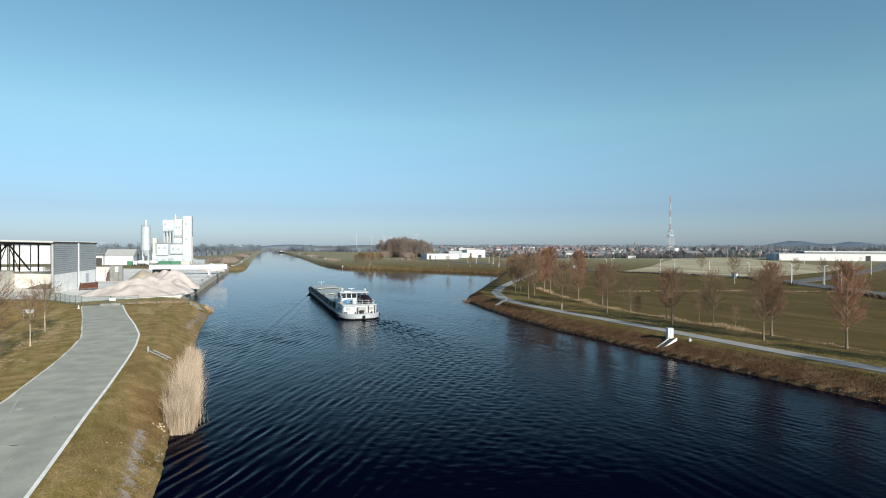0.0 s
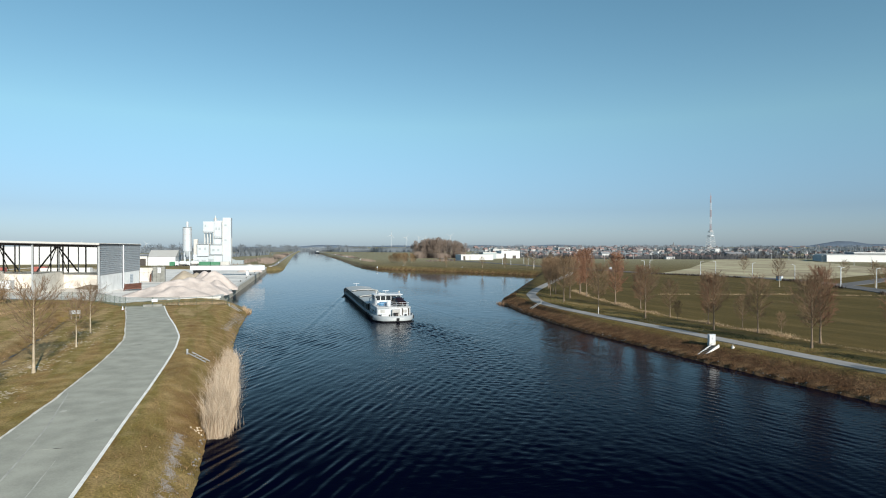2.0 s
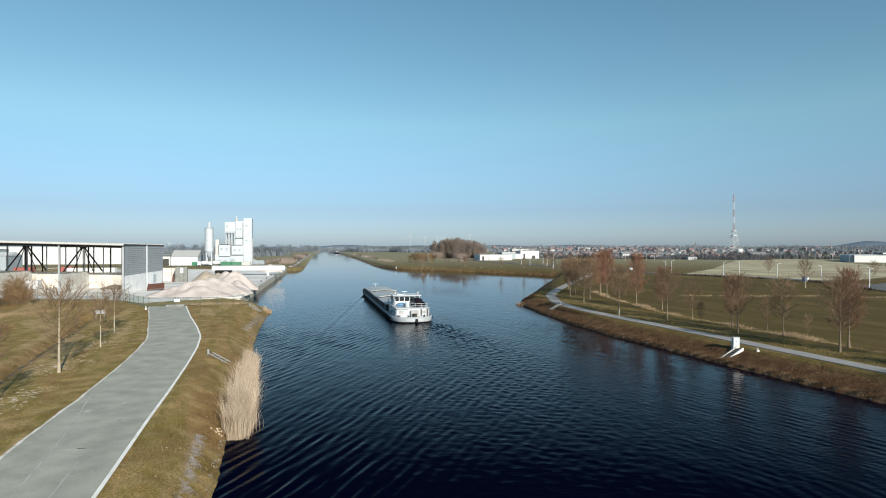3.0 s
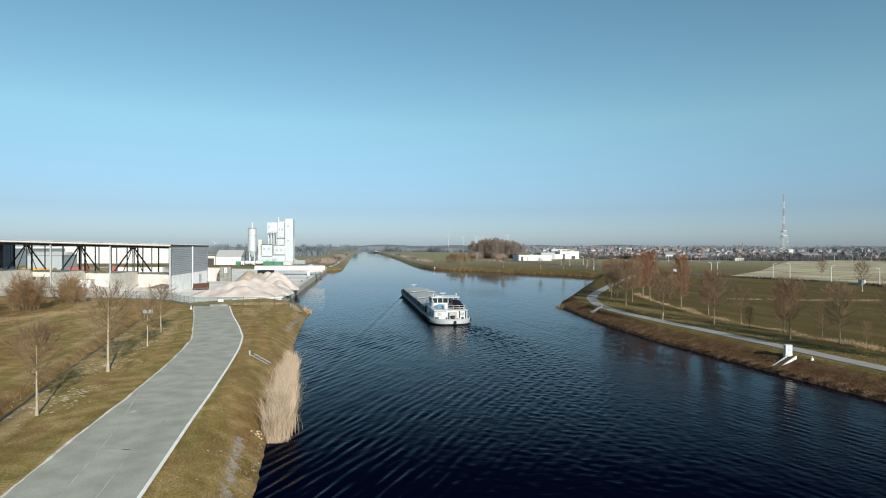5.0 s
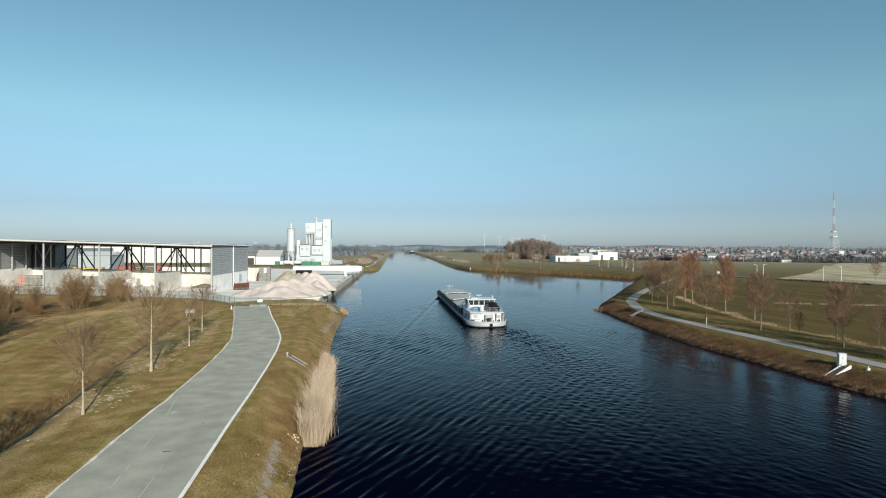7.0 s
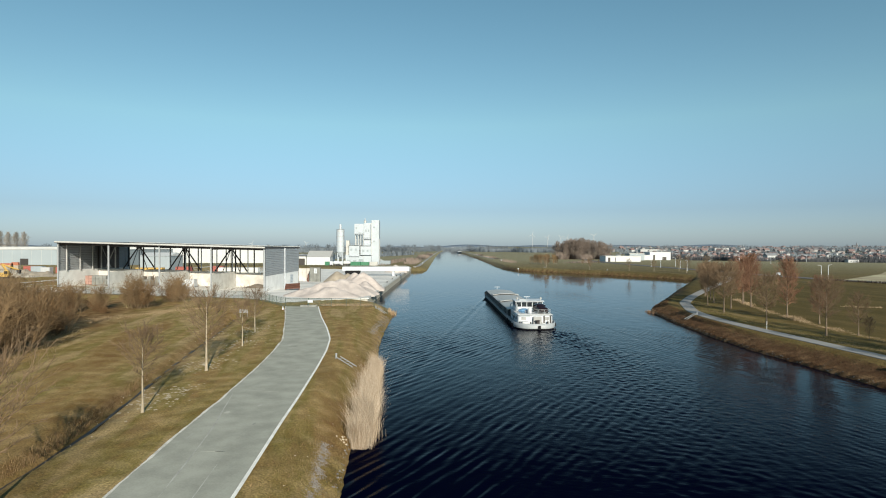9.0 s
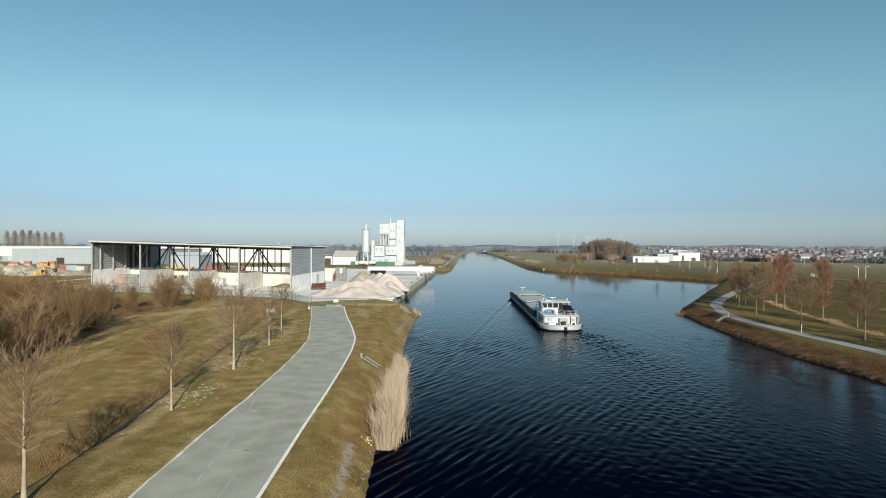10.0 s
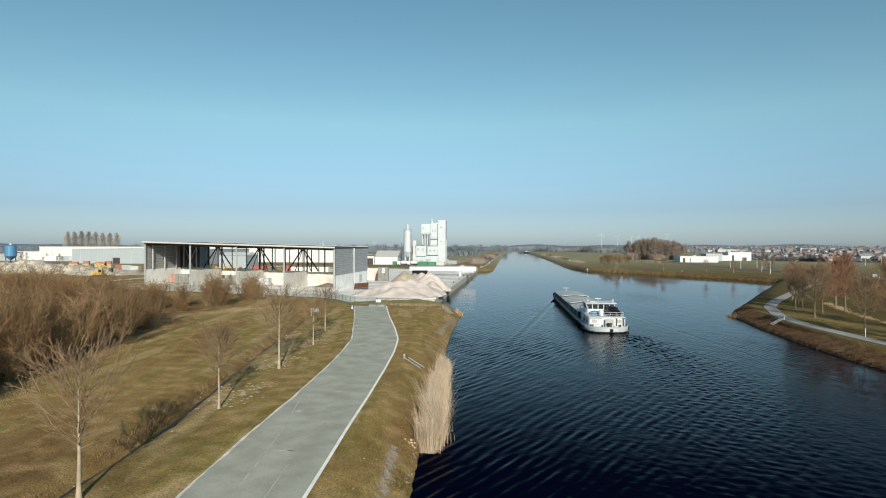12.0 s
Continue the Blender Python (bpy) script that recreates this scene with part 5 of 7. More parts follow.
for s in (-2.7, 2.6):
    for y in (10.8, 12.2):
        part("window_post", Shape().box(s, s + 0.1, y, y + 0.12, 3.34, 4.23), M_WHITE, wh)
for x in (-2.58, -1.5, -0.42, 0.66, 1.74):
    for y in (9.44, 13.54):
        part("window_pane", Shape().box(x, x + (0.96 if x < 1.7 else 0.84), y, y + 0.02, 3.34, 4.23), M_GLASS, wh)
part("steering_console", Shape().soft_box(-1.4, 1.4, 11.8, 12.6, 3.3, 3.8, 0.08), M_DECK, wh)
part("wheelhouse_roof", Shape().soft_box(-2.95, 2.95, 9.0, 13.9, 4.40, 4.53, 0.05), M_WHITE, barge)
part("roof_hatch", Shape().soft_box(-1.9, -0.5, 10.4, 12.2, 4.53, 4.66, 0.05), M_OFFWHITE, barge)
for x in (-2.4, 2.3):
    part("searchlight", Shape().lathe([(0.07, 0), (0.07, 0.3), (0.2, 0.32), (0.2, 0.6), (0.08, 0.66)], 8, (x, 9.6, 4.53)), M_LSTEEL, barge)
for s in (-1, 1):
    part("davit", Shape().tube((s * 3.1, 14.6, 0.86), (s * 3.1, 14.6, 3.4), 0.09, 0.07, 6, True), M_WHITE, barge)
    part("davit_arm", Shape().tube((s * 3.1, 14.6, 3.35), (s * 2.3, 15.8, 3.6), 0.07, 0.05, 6, True), M_WHITE, barge)
part("radar_mast", Shape().tube((0, 12.5, 4.5), (0, 12.5, 5.1), 0.07, 0.05, 6, True), M_LSTEEL, barge)
part("radar_bar", Shape().box(-0.6, 0.6, 12.45, 12.6, 5.0, 5.1), M_WHITE, barge)
for s in (-1, 1):
    part("funnel", Shape().tube((s * 2.7, 8.2, 2.55), (s * 2.7, 8.0, 3.9), 0.2, 0.18, 8, True), M_HULLW, barge)
sh = Shape()
rail = [(-3.0, 9.0), (-3.0, 2.9), (3.0, 2.9), (3.0, 9.0)]
for (xa, ya), (xb, yb) in zip(rail[:-1], rail[1:]):
    n = max(2, int(math.hypot(xb - xa, yb - ya) / 1.2))
    for k in range(n + 1):
        x, y = xa + (xb - xa) * k / n, ya + (yb - ya) * k / n
        sh.tube((x, y, 2.58), (x, y, 3.4), 0.022, None, 4)
    for z in (3.0, 3.4):
        sh.tube((xa, ya, z), (xb, yb, z), 0.022, None, 4)
part("roof_railing", sh, M_WHITE, barge, "white tubular railing")
part("bow_deckhouse", Shape().soft_box(-2.0, 2.0, 67.0, 70.0, 0.86, 1.9, 0.15), M_HULLW, barge)
part("bow_mast", Shape().tube((0, 69, 1.9), (0, 69, 3.3), 0.09, 0.05, 6, True), M_WHITE, barge)
part("bow_mast_arm", Shape().tube((-0.9, 69, 3.1), (0.9, 69, 3.1), 0.06, None, 5, True), M_WHITE, barge)
part("bow_winch", Shape().box(-1.2, 1.2, 70.6, 71.6, 0.86, 1.7), M_WHITE, barge)
part("aft_step", Shape().soft_box(-0.5, 1.3, 2.2, 2.6, 0.86, 1.1, 0.03), M_DARK, barge)
for x in (-3.0, 2.9):
    part("ensign_staff", Shape().tube((x, 0.9, 1.3), (x, 0.5, 2.9), 0.03, 0.02, 5, True), M_WHITE, barge)
for y in np.arange(4.0, 14, 2.5):
    for s in (-1, 1):
        part("fender", Shape().lathe([(0.06, 0), (0.16, 0.1), (0.16, 0.6), (0.06, 0.7)], 8, (s * (B + 0.14), y, 0.15)), M_BLACK, barge, "black rubber fender")
part("name_board", Shape().box(-3.0, -0.9, 2.57, 2.6, 2.2, 2.4), M_BLUEGREY, barge, "grey bar on the deckhouse stern")
BM = pose(*BARGE_AT, 0, 0, BARGE_RZ)


def on_barge(x, y, z):
    return tuple(BM @ Vector((x, y, z)))


# small dark car carried on the deckhouse roof
car = thing("small_car", "small dark car parked across the barge roof", "car", on_barge(1.5, 5.6, 2.59), BARGE_RZ + 104)
car.matrix_basis = car.matrix_basis @ Matrix.Scale(1.12, 4)
sec = [(-1.78, 0.42, 0.72, 0.62), (-1.66, 0.28, 0.90, 0.76), (-1.0, 0.24, 1.02, 0.80), (-0.72, 0.24, 1.16, 0.80), (-0.25, 0.24, 1.46, 0.80), (0.35, 0.24, 1.53, 0.80), (1.0, 0.24, 1.48, 0.80), (1.42, 0.24, 1.26, 0.78), (1.64, 0.26, 1.0, 0.74), (1.76, 0.36, 0.78, 0.62)]
rings_c = []
for x, z0, z1, w in sec:
    roof_w = w * (0.74 if z1 > 1.1 else 0.88)
    belt = min(0.98, 0.45 * z0 + 0.55 * z1)
    rings_c.append([(x, -0.9 * w, z0), (x, 0.9 * w, z0), (x, w, 0.5 * (z0 + belt)), (x, w, belt), (x, roof_w, z1 - 0.05), (x, 0.6 * roof_w, z1), (x, -0.6 * roof_w, z1), (x, -roof_w, z1 - 0.05), (x, -w, belt), (x, -w, 0.5 * (z0 + belt))])
part("body", Shape().rings(rings_c), M_CARPAINT, car, smooth=True)
for x in (-1.1, 1.1):
    for y in (-0.74, 0.74):
        w = Shape().rings([[(x + 0.3 * math.cos(a), yy, 0.3 + 0.3 * math.sin(a)) for a in np.linspace(0, 2 * math.pi, 14, endpoint=False)] for yy in (y - 0.09, y + 0.09)])
        tyre = part("wheel", w, M_BLACK, car)
        part("rim", Shape().rings([[(x + 0.18 * math.cos(a), yy, 0.3 + 0.18 * math.sin(a)) for a in np.linspace(0, 2 * math.pi, 10, endpoint=False)] for yy in (y - 0.1, y + 0.1)]), M_LSTEEL, tyre, "grey wheel rim")
for y in (-0.815, 0.795):
    part("side_window", Shape().box(-0.35, 0.95, y, y + 0.02, 1.0, 1.32), M_GLASS, car)
part("rear_light", Shape().box(1.69, 1.74, -0.7, -0.5, 0.75, 0.9), M_RED, car)
part("rear_light", Shape().box(1.69, 1.74, 0.5, 0.7, 0.75, 0.9), M_RED, car)
sh = Shape().rings([[(1.2 * math.cos(a) * s, 0.75 * math.sin(a) * s, z) for a in np.linspace(0, 2 * math.pi, 12, endpoint=False)] for s, z in ((0.7, 0), (1.0, 0.35), (0.9, 0.55), (0.4, 0.75))])
solo("covered_dinghy", sh, M_BLUE, "small dinghy under a blue cover on the barge", "dinghy", on_barge(-1.6, 6.0, 2.59), BARGE_RZ + 4)
solo("life_raft", Shape().lathe([(0.35, 0), (0.42, 0.15), (0.42, 0.9), (0.3, 1.05)], 12), M_WHITE, "white round canister on the barge roof", "canister", on_barge(-0.75, 4.2, 2.59))


# ---------------------------------------------------------------- trees
def grow_tree(seed, h, clear, spread, branches=30, subs=6, twigs=6, up=0.75, conic=0.0, lean=0.02, thick=1.0, trunk_r=0.10):
    """A bare tree: trunk and branch meshes. clear: height of the first branch; conic: 0 round crown, 1 narrow cone."""
    rng = random.Random(seed)
    trunk, crown = Shape(), Shape()
    pts, x, y = [], 0.0, 0.0
    for i in range(9):
        pts.append((x, y, h * 0.95 * i / 8))
        x += rng.uniform(-1, 1) * lean * h / 8
        y += rng.uniform(-1, 1) * lean * h / 8
    for i in range(8):
        r0, r1 = trunk_r * (1 - i / 8.6) + (0.05 if i == 0 else 0), trunk_r * (1 - (i + 1) / 8.6)
        trunk.tube(pts[i], pts[i + 1], r0, r1, 7)

    def at(z):
        k = min(7, max(0, int(z / (h * 0.95) * 8)))
        t = (z - pts[k][2]) / (h * 0.95 / 8)
        return np.array(pts[k]) * (1 - t) + np.array(pts[k + 1]) * t

    def vec(az, el):
        return np.array((math.cos(az) * math.cos(el), math.sin(az) * math.cos(el), math.sin(el)))

    for b in range(branches):
        f = (b + rng.random()) / branches
        z = clear + (h * 0.95 - clear) * f
        round_w = math.sin(math.pi * (0.12 + 0.80 * f)) ** 0.8
        cone_w = 1.0 - 0.8 * f
        length = spread * ((1 - conic) * round_w + conic * cone_w) * rng.uniform(0.75, 1.12)
        az, el = b * 2.4 + rng.uniform(-0.4, 0.4), up * (0.7 + 0.5 * f) + rng.uniform(-0.15, 0.15)
        p0 = at(z)
        d = vec(az, el)
        bend = np.array((0, 0, 0.25 * length))
        mid = p0 + d * length * 0.5
        end = p0 + d * length + bend * 0.5
        r = trunk_r * 0.32 * (1 - 0.5 * f)
        crown.tube(p0, mid, r, r * 0.7, 4)
        crown.tube(mid, end, r * 0.7, 0.008 * thick, 3)
        for s in range(subs):
            t = 0.25 + 0.75 * (s + rng.random()) / subs
            q = p0 + (mid - p0) * min(1, t * 2) + (end - mid) * max(0, t * 2 - 1)
            d2 = vec(az + rng.uniform(-1.2, 1.2), el + rng.uniform(-0.5, 0.6))
            l2 = length * rng.uniform(0.28, 0.5)
            e2 = q + d2 * l2
            crown.tube(q, e2, 0.011 * thick, 0.007 * thick, 3)
            for w in range(twigs):
                t2 = 0.2 + 0.8 * (w + rng.random()) / twigs
                q2 = q + (e2 - q) * t2
                d3 = d2 + np.array([rng.uniform(-0.9, 0.9) for _ in range(3)]) + np.array((0, 0, 0.25))
                d3 /= np.linalg.norm(d3)
                crown.tube(q2, q2 + d3 * l2 * rng.uniform(0.35, 0.7), 0.0075 * thick, 0.004 * thick, 3)
    return trunk, crown


def tree(seed, label, group, twig, name="young_tree", bark=None, **kw):
    t, c = grow_tree(seed, **kw)
    ob = thing(name, label, "tree", group=group)
    part("trunk", t, bark or M_BARK, ob, smooth=True)
    part("crown", c, twig, ob)
    return ob


def place(ob, spots, seed, s0=0.92, s1=1.08, first=True):
    """The thing and its copies: (x, y, scale) each, turned by chance, standing on the land."""
    rng = random.Random(seed)
    for i, (x, y, s) in enumerate(spots):
        m = Matrix.Translation((x, y, height(x, y) - 0.03)) @ pose(0, 0, 0, 0, 0, rng.uniform(0, 360)) @ Matrix.Scale(s * rng.uniform(s0, s1), 4)
        if i == 0 and first:
            ob.matrix_basis = m
        else:
            copy_thing(ob, m)


LEFT = "young trees along the service road"
t1 = tree(11, "bare young tree with a pale trunk beside the road", LEFT, M_TWIG, h=7.0, clear=2.5, spread=2.9, branches=36, thick=1.35, trunk_r=0.13)
t2 = tree(12, "slender bare young tree with thin twigs on the verge", LEFT, M_TWIG, h=6.6, clear=2.9, spread=2.2, branches=32, thick=1.5, trunk_r=0.105)
place(t1, [(-23.1, 35.2, 1.05), (-25.6, 68.0, 1.06), (-29.4, 95.3, 0.82)], 1, 1, 1)
place(t2, [(-24.3, 52.4, 0.98), (-27.0, 83.0, 0.88)], 2, 1, 1)

RIGHT = "bare trees along the canal path"
r1 = tree(21, "bare round-crowned tree with grey-brown twigs by the path", RIGHT, M_TWIG, bark=M_DBARK, h=8.0, clear=2.2, spread=2.6, branches=46, subs=9, twigs=9, thick=1.25, trunk_r=0.12)
r2 = tree(22, "bare reddish tree with dense upright twigs in the verge", RIGHT, M_REDTWIG, bark=M_DBARK, h=8.4, clear=1.7, spread=2.5, branches=54, subs=9, twigs=9, up=0.9, conic=0.2, thick=1.25, trunk_r=0.12)
r3 = tree(23, "bare young tree with a light crown beside the path", RIGHT, M_TWIG, bark=M_DBARK, h=7.4, clear=1.6, spread=2.2, branches=40, subs=8, twigs=8, thick=1.3, trunk_r=0.10)
place(r1, [(59.1, 79.1, 1.0), (60.6, 63.3, 1.04), (57.2, 126.8, 1.22), (58.0, 95.3, 1.04), (60.8, 142.5, 1.12), (64.5, 147.5, 1.12), (56.1, 108.6, 1.06), (70.5, 166, 1.05), (62.6, 135, 1.12), (75, 176, 1.05), (79, 186, 1.0), (67.5, 156, 1.12), (73, 171, 1.0)], 3, 0.97, 1.03)
place(r2, [(64.8, 55.4, 1.18), (64.5, 65.8, 0.99), (65.1, 118.0, 1.12), (68.2, 137.4, 1.16), (72.4, 149, 1.12), (65.4, 108.7, 0.85), (63.1, 85.5, 0.80), (70.2, 145, 1.05), (67.0, 36, 1.0)], 4, 0.97, 1.03)
place(r3, [(63.4, 75.3, 1.06), (62.7, 95.1, 0.78), (65.0, 80.2, 0.60), (61.0, 34, 1.0), (66.3, 74.1, 0.38), (61.4, 91.0, 0.42)], 5, 0.97, 1.03)

# smaller trees along the far road and the far bank
f1 = tree(31, "bare roadside tree in the open field", "bare field trees", M_TWIG, h=7.5, clear=1.6, spread=2.4, branches=30, subs=7, twigs=6, thick=1.9, trunk_r=0.13)
place(f1, [(139, 152, 1), (152, 128, 0.95), (163, 142, 0.9), (150, 108, 0.95), (158, 118, 0.85), (188, 224, 0.9), (146, 262, 0.9), (120, 300, 1), (128, 330, 1), (98, 322, 0.8), (80, 335, 0.8), (110, 318, 0.75), (62, 372, 0.8),
           (150, 345, 1.0), (136, 288, 0.9), (205, 190, 0.85)], 6)


def grow_shrub(seed, h, stems, spread, thick):
    """Stems and twigs of a bare shrub that fans out from its foot."""
    rng = random.Random(seed)
    wood, sh = Shape(), Shape()

    def vec(az, el):
        return np.array((math.cos(az) * math.cos(el), math.sin(az) * math.cos(el), math.sin(el)))
    for s in range(stems):
        az, el = rng.uniform(0, 6.28), rng.uniform(0.85, 1.45)
        p = np.array((rng.uniform(-1, 1) * spread * 0.35, rng.uniform(-1, 1) * spread * 0.35, -0.1))
        length = h * rng.uniform(0.5, 0.95) * (0.72 + 0.28 * math.sin(el))
        pts = [p]
        for k in range(4):
            el2 = el + 0.12 * k + rng.uniform(-0.12, 0.12)
            pts.append(pts[-1] + vec(az + rng.uniform(-0.25, 0.25), min(1.5, el2)) * length / 4)
        for k in range(4):
            wood.tube(pts[k], pts[k + 1], thick * 0.030 * (1 - 0.2 * k), thick * 0.030 * (0.8 - 0.2 * k), 4)
        for b in range(15):
            t = 0.18 + 0.82 * (b + rng.random()) / 15
            k = min(3, int(4 * t))
            q = pts[k] + (pts[k + 1] - pts[k]) * (4 * t - k)
            d = vec(az + rng.uniform(-2.2, 2.2), rng.uniform(0.25, 1.35))
            l2 = h * rng.uniform(0.10, 0.24)
            e2 = q + d * l2
            sh.tube(q, e2, 0.018 * thick, 0.010 * thick, 3)
            for w in range(7):
                q2 = q + (e2 - q) * (0.10 + 0.90 * (w + rng.random()) / 7)
                d3 = d + np.array([rng.uniform(-1.0, 1.0) for _ in range(3)])
                d3 /= np.linalg.norm(d3)
                sh.tube(q2, q2 + d3 * l2 * rng.uniform(0.35, 0.8), 0.012 * thick, 0.006 * thick, 3)
    return wood, sh


def shrub(seed, h, stems, spread, thick, stem_m, twig_m, label):
    wood, twigs = grow_shrub(seed, h, stems, spread, thick)
    ob = thing("shrub", label, "shrub", group=THICKET)
    part("wood", wood, stem_m, ob, "pale bare stems")
    part("crown", twigs, twig_m, ob)
    return ob


THICKET = "shrubs of the thicket"
kinds = [shrub(40, 7.4, 22, 3.0, 1.05, M_SHRUBSTEM, M_SHRUB, "tall bare brown shrub in the thicket"), shrub(41, 6.5, 24, 3.4, 1.1, M_SHRUBSTEM, M_SHRUBG, "wide bare reddish brown shrub in the thicket"),
         shrub(42, 4.8, 20, 2.8, 0.9, M_SHRUB, M_SHRUB, "low bare brown shrub at the thicket edge")]
rng = random.Random(7)
spots = [[], [], [], []]


def thicket_edge(y):
    """The thicket's side towards the road."""
    return np.interp(y, [30, 45, 54, 62, 72, 83, 92, 100], [-43, -45, -47, -49.5, -52.5, -56, -58.5, -63])


y = 32.0
while y < 100:
    x = thicket_edge(y)
    depth = 0
    while depth < 46:
        k = 2 if depth < 1.5 and rng.random() < 0.5 else (0 if rng.random() < 0.55 else 1)
        spots[k].append((x - depth + rng.uniform(-1.2, 1.2), y + rng.uniform(-1.6, 1.6), rng.uniform(0.85, 1.12) * (1 + 0.30 * min(1, depth / 14))))
        depth += rng.uniform(2.6, 4.4) * (1 + depth / 70)
    y += 3.4
for x, yy, s, k in ((-65.3, 127.4, 0.98, 1), (-67.4, 128.6, 0.92, 3), (-63.6, 128.6, 0.88, 0), (-66.0, 130.4, 0.95, 1), (-62.6, 140.9, 0.84, 1), (-60.8, 141.8, 0.8, 3), (-65.1, 142.0, 0.80, 0), (-63.6, 143.0, 0.85, 1), (-66.5, 118.5, 0.5, 2), (-69.5, 121, 0.6, 2), (-71.5, 125, 0.75, 1), (-70, 114, 0.6, 2), (-73, 117, 0.8, 0), (-75, 122, 0.85, 1),
                    (-78, 126, 0.85, 0), (-82, 113, 1.0, 0), (-88, 122, 1.0, 1), (-70, 106, 0.75, 0), (-72, 98, 1.0, 0), (-73, 104, 0.8, 1), (-76, 110, 0.85, 3), (-80, 104, 0.9, 0), (-90, 108, 1.0, 1), (-97, 116, 1.0, 0), (-100, 128, 1, 0), (-108, 121, 1, 1), (-84, 118, 0.9, 0), (-93, 126, 0.95, 1), (-76, 130, 0.7, 2)):
    spots[k].append((x, yy, s))
def olive_shrub(seed):
    """A taller shrub with olive-grey stems: fewer stems, finely twigged."""
    return shrub(seed, 6.2, 11, 2.0, 1.1, M_OLIVE, M_SHRUBG, "bare shrub with olive-grey stems at the thicket edge")


kinds.append(olive_shrub(47))
yy = 47.0
while yy < 98:
    spots[3].append((thicket_edge(yy) - rng.uniform(-0.6, 4.5), yy, rng.uniform(0.75, 1.1)))
    if rng.random() < 0.6:
        spots[3].append((thicket_edge(yy) - rng.uniform(6, 24), yy, rng.uniform(1.0, 1.3)))
    yy += rng.uniform(1.6, 4.2)
for k, ob in enumerate(kinds):
    place(ob, spots[k], 50 + k)


# ---------------------------------------------------------------- grasses and reed
def blades(name, base, heights, lean, width, material, label, category, seed, kind="stuff", bend=0.25):
    """Many thin leaf blades, each two bent triangles, as one object. base: N x 3."""
    rng = np.random.default_rng(seed)
    n = len(base)
    a = rng.uniform(0, 2 * math.pi, n)
    side = np.stack([np.cos(a), np.sin(a), np.zeros(n)], 1) * (width * rng.uniform(0.6, 1.3, n))[:, None]
    b = rng.uniform(0, 2 * math.pi, n)
    out = np.stack([np.cos(b), np.sin(b), np.zeros(n)], 1) * (heights * lean * rng.uniform(0.2, 1.3, n))[:, None]
    up = np.zeros((n, 3))
    up[:, 2] = heights
    mid = base + 0.55 * up + out * bend
    tip = base + up + out
    v = np.stack([base - side, base + side, mid + 0.7 * side, mid - 0.7 * side, tip], 1).reshape(-1, 3)
    i = np.arange(n)[:, None] * 5
    q = np.concatenate([i, i + 1, i + 2, i + 3], 1).tolist()
    t = np.concatenate([i + 3, i + 2, i + 4], 1).tolist()
    me = bpy.data.meshes.new(name)
    me.from_pydata(v.tolist(), [], q + t)
    ob = part(name, me, material, kind=kind)
    return tagged(ob, label, category)


def on_land(xy):
    return np.concatenate([xy, land(xy[:, 0], xy[:, 1])[0][:, None] - 0.03], 1)


rng = np.random.default_rng(5)
# reed belt at the left bank
n = 24000
ry = rng.beta(1.0, 1.25, n) * 32 + 49.6
rx = np.interp(ry, [49, 52, 60, 70, 82], [-6.5, -6.4, -7.2, -8.0, -8.8]) + rng.normal(0, 1, n) * np.interp(ry, [49, 52, 62, 82], [0.6, 0.8, 0.75, 0.5]) * 0.55
gap = (np.sin(ry * 0.62 + 0.9 * rx) > -0.55) | (rng.random(n) < 0.25)
rx, ry = rx[gap], ry[gap]
bz = np.maximum(land(rx, ry)[0], -0.15)
rh = np.interp(ry, [49.6, 53, 62, 82], [3.2, 3.8, 3.1, 1.9]) * rng.uniform(0.3, 1.12, len(rx)) * (0.85 + 0.2 * np.sin(ry * 1.1 + rx * 2.2))
blades("reeds", np.stack([rx, ry, bz], 1), rh, 0.42, 0.0085, M_REED, "tall dry straw-coloured reed along the water edge", "reed", 6)

# verge grass on the left
n = 60000
xy = np.stack([rng.uniform(-60, -6, n), 24 + 110 * rng.random(n) ** 1.7], 1)
road_x0, road_x1 = np.interp(xy[:, 1], [p[1] for p in ROAD_L], [p[0] for p in ROAD_L]), np.interp(xy[:, 1], [p[1] for p in ROAD_R], [p[0] for p in ROAD_R])
z, d = land(xy[:, 0], xy[:, 1])
ok = ((xy[:, 0] < road_x0 - 0.25) | (xy[:, 0] > road_x1 + 0.3)) & (d > 0.15) & (to_line(xy[:, 0], xy[:, 1], DITCH) > 0.6)
clump = np.sin(xy[:, 0] * 0.9 + 2 * np.sin(xy[:, 1] * 0.4)) + np.sin(xy[:, 1] * 0.8 + 1.5 * np.sin(xy[:, 0] * 0.5))
ok &= clump + rng.normal(0, 0.7, n) > -0.2
xy = xy[ok]
blades("verge_grass", on_land(xy), rng.uniform(0.04, 0.13, len(xy)), 1.0, 0.012, M_TUFT, "short brown-green winter grass of the verge", "grass", 7)
n = 26000
xy = np.stack([rng.uniform(-14, -5.5, n), 26 + 115 * rng.random(n) ** 1.4], 1)
z, d = land(xy[:, 0], xy[:, 1])
road_x1 = np.interp(xy[:, 1], [p[1] for p in ROAD_R], [p[0] for p in ROAD_R])
ok = (d > 0.05) & (d < 4.5) & (xy[:, 0] > road_x1 + 0.4) & (rng.random(n) < np.clip(1.1 - d / 5, 0, 1))
xy = xy[ok]
blades("bank_grass", on_land(xy), rng.uniform(0.07, 0.26, len(xy)), 0.9, 0.012, M_DTUFT, "long dead grass on the canal bank", "grass", 8)
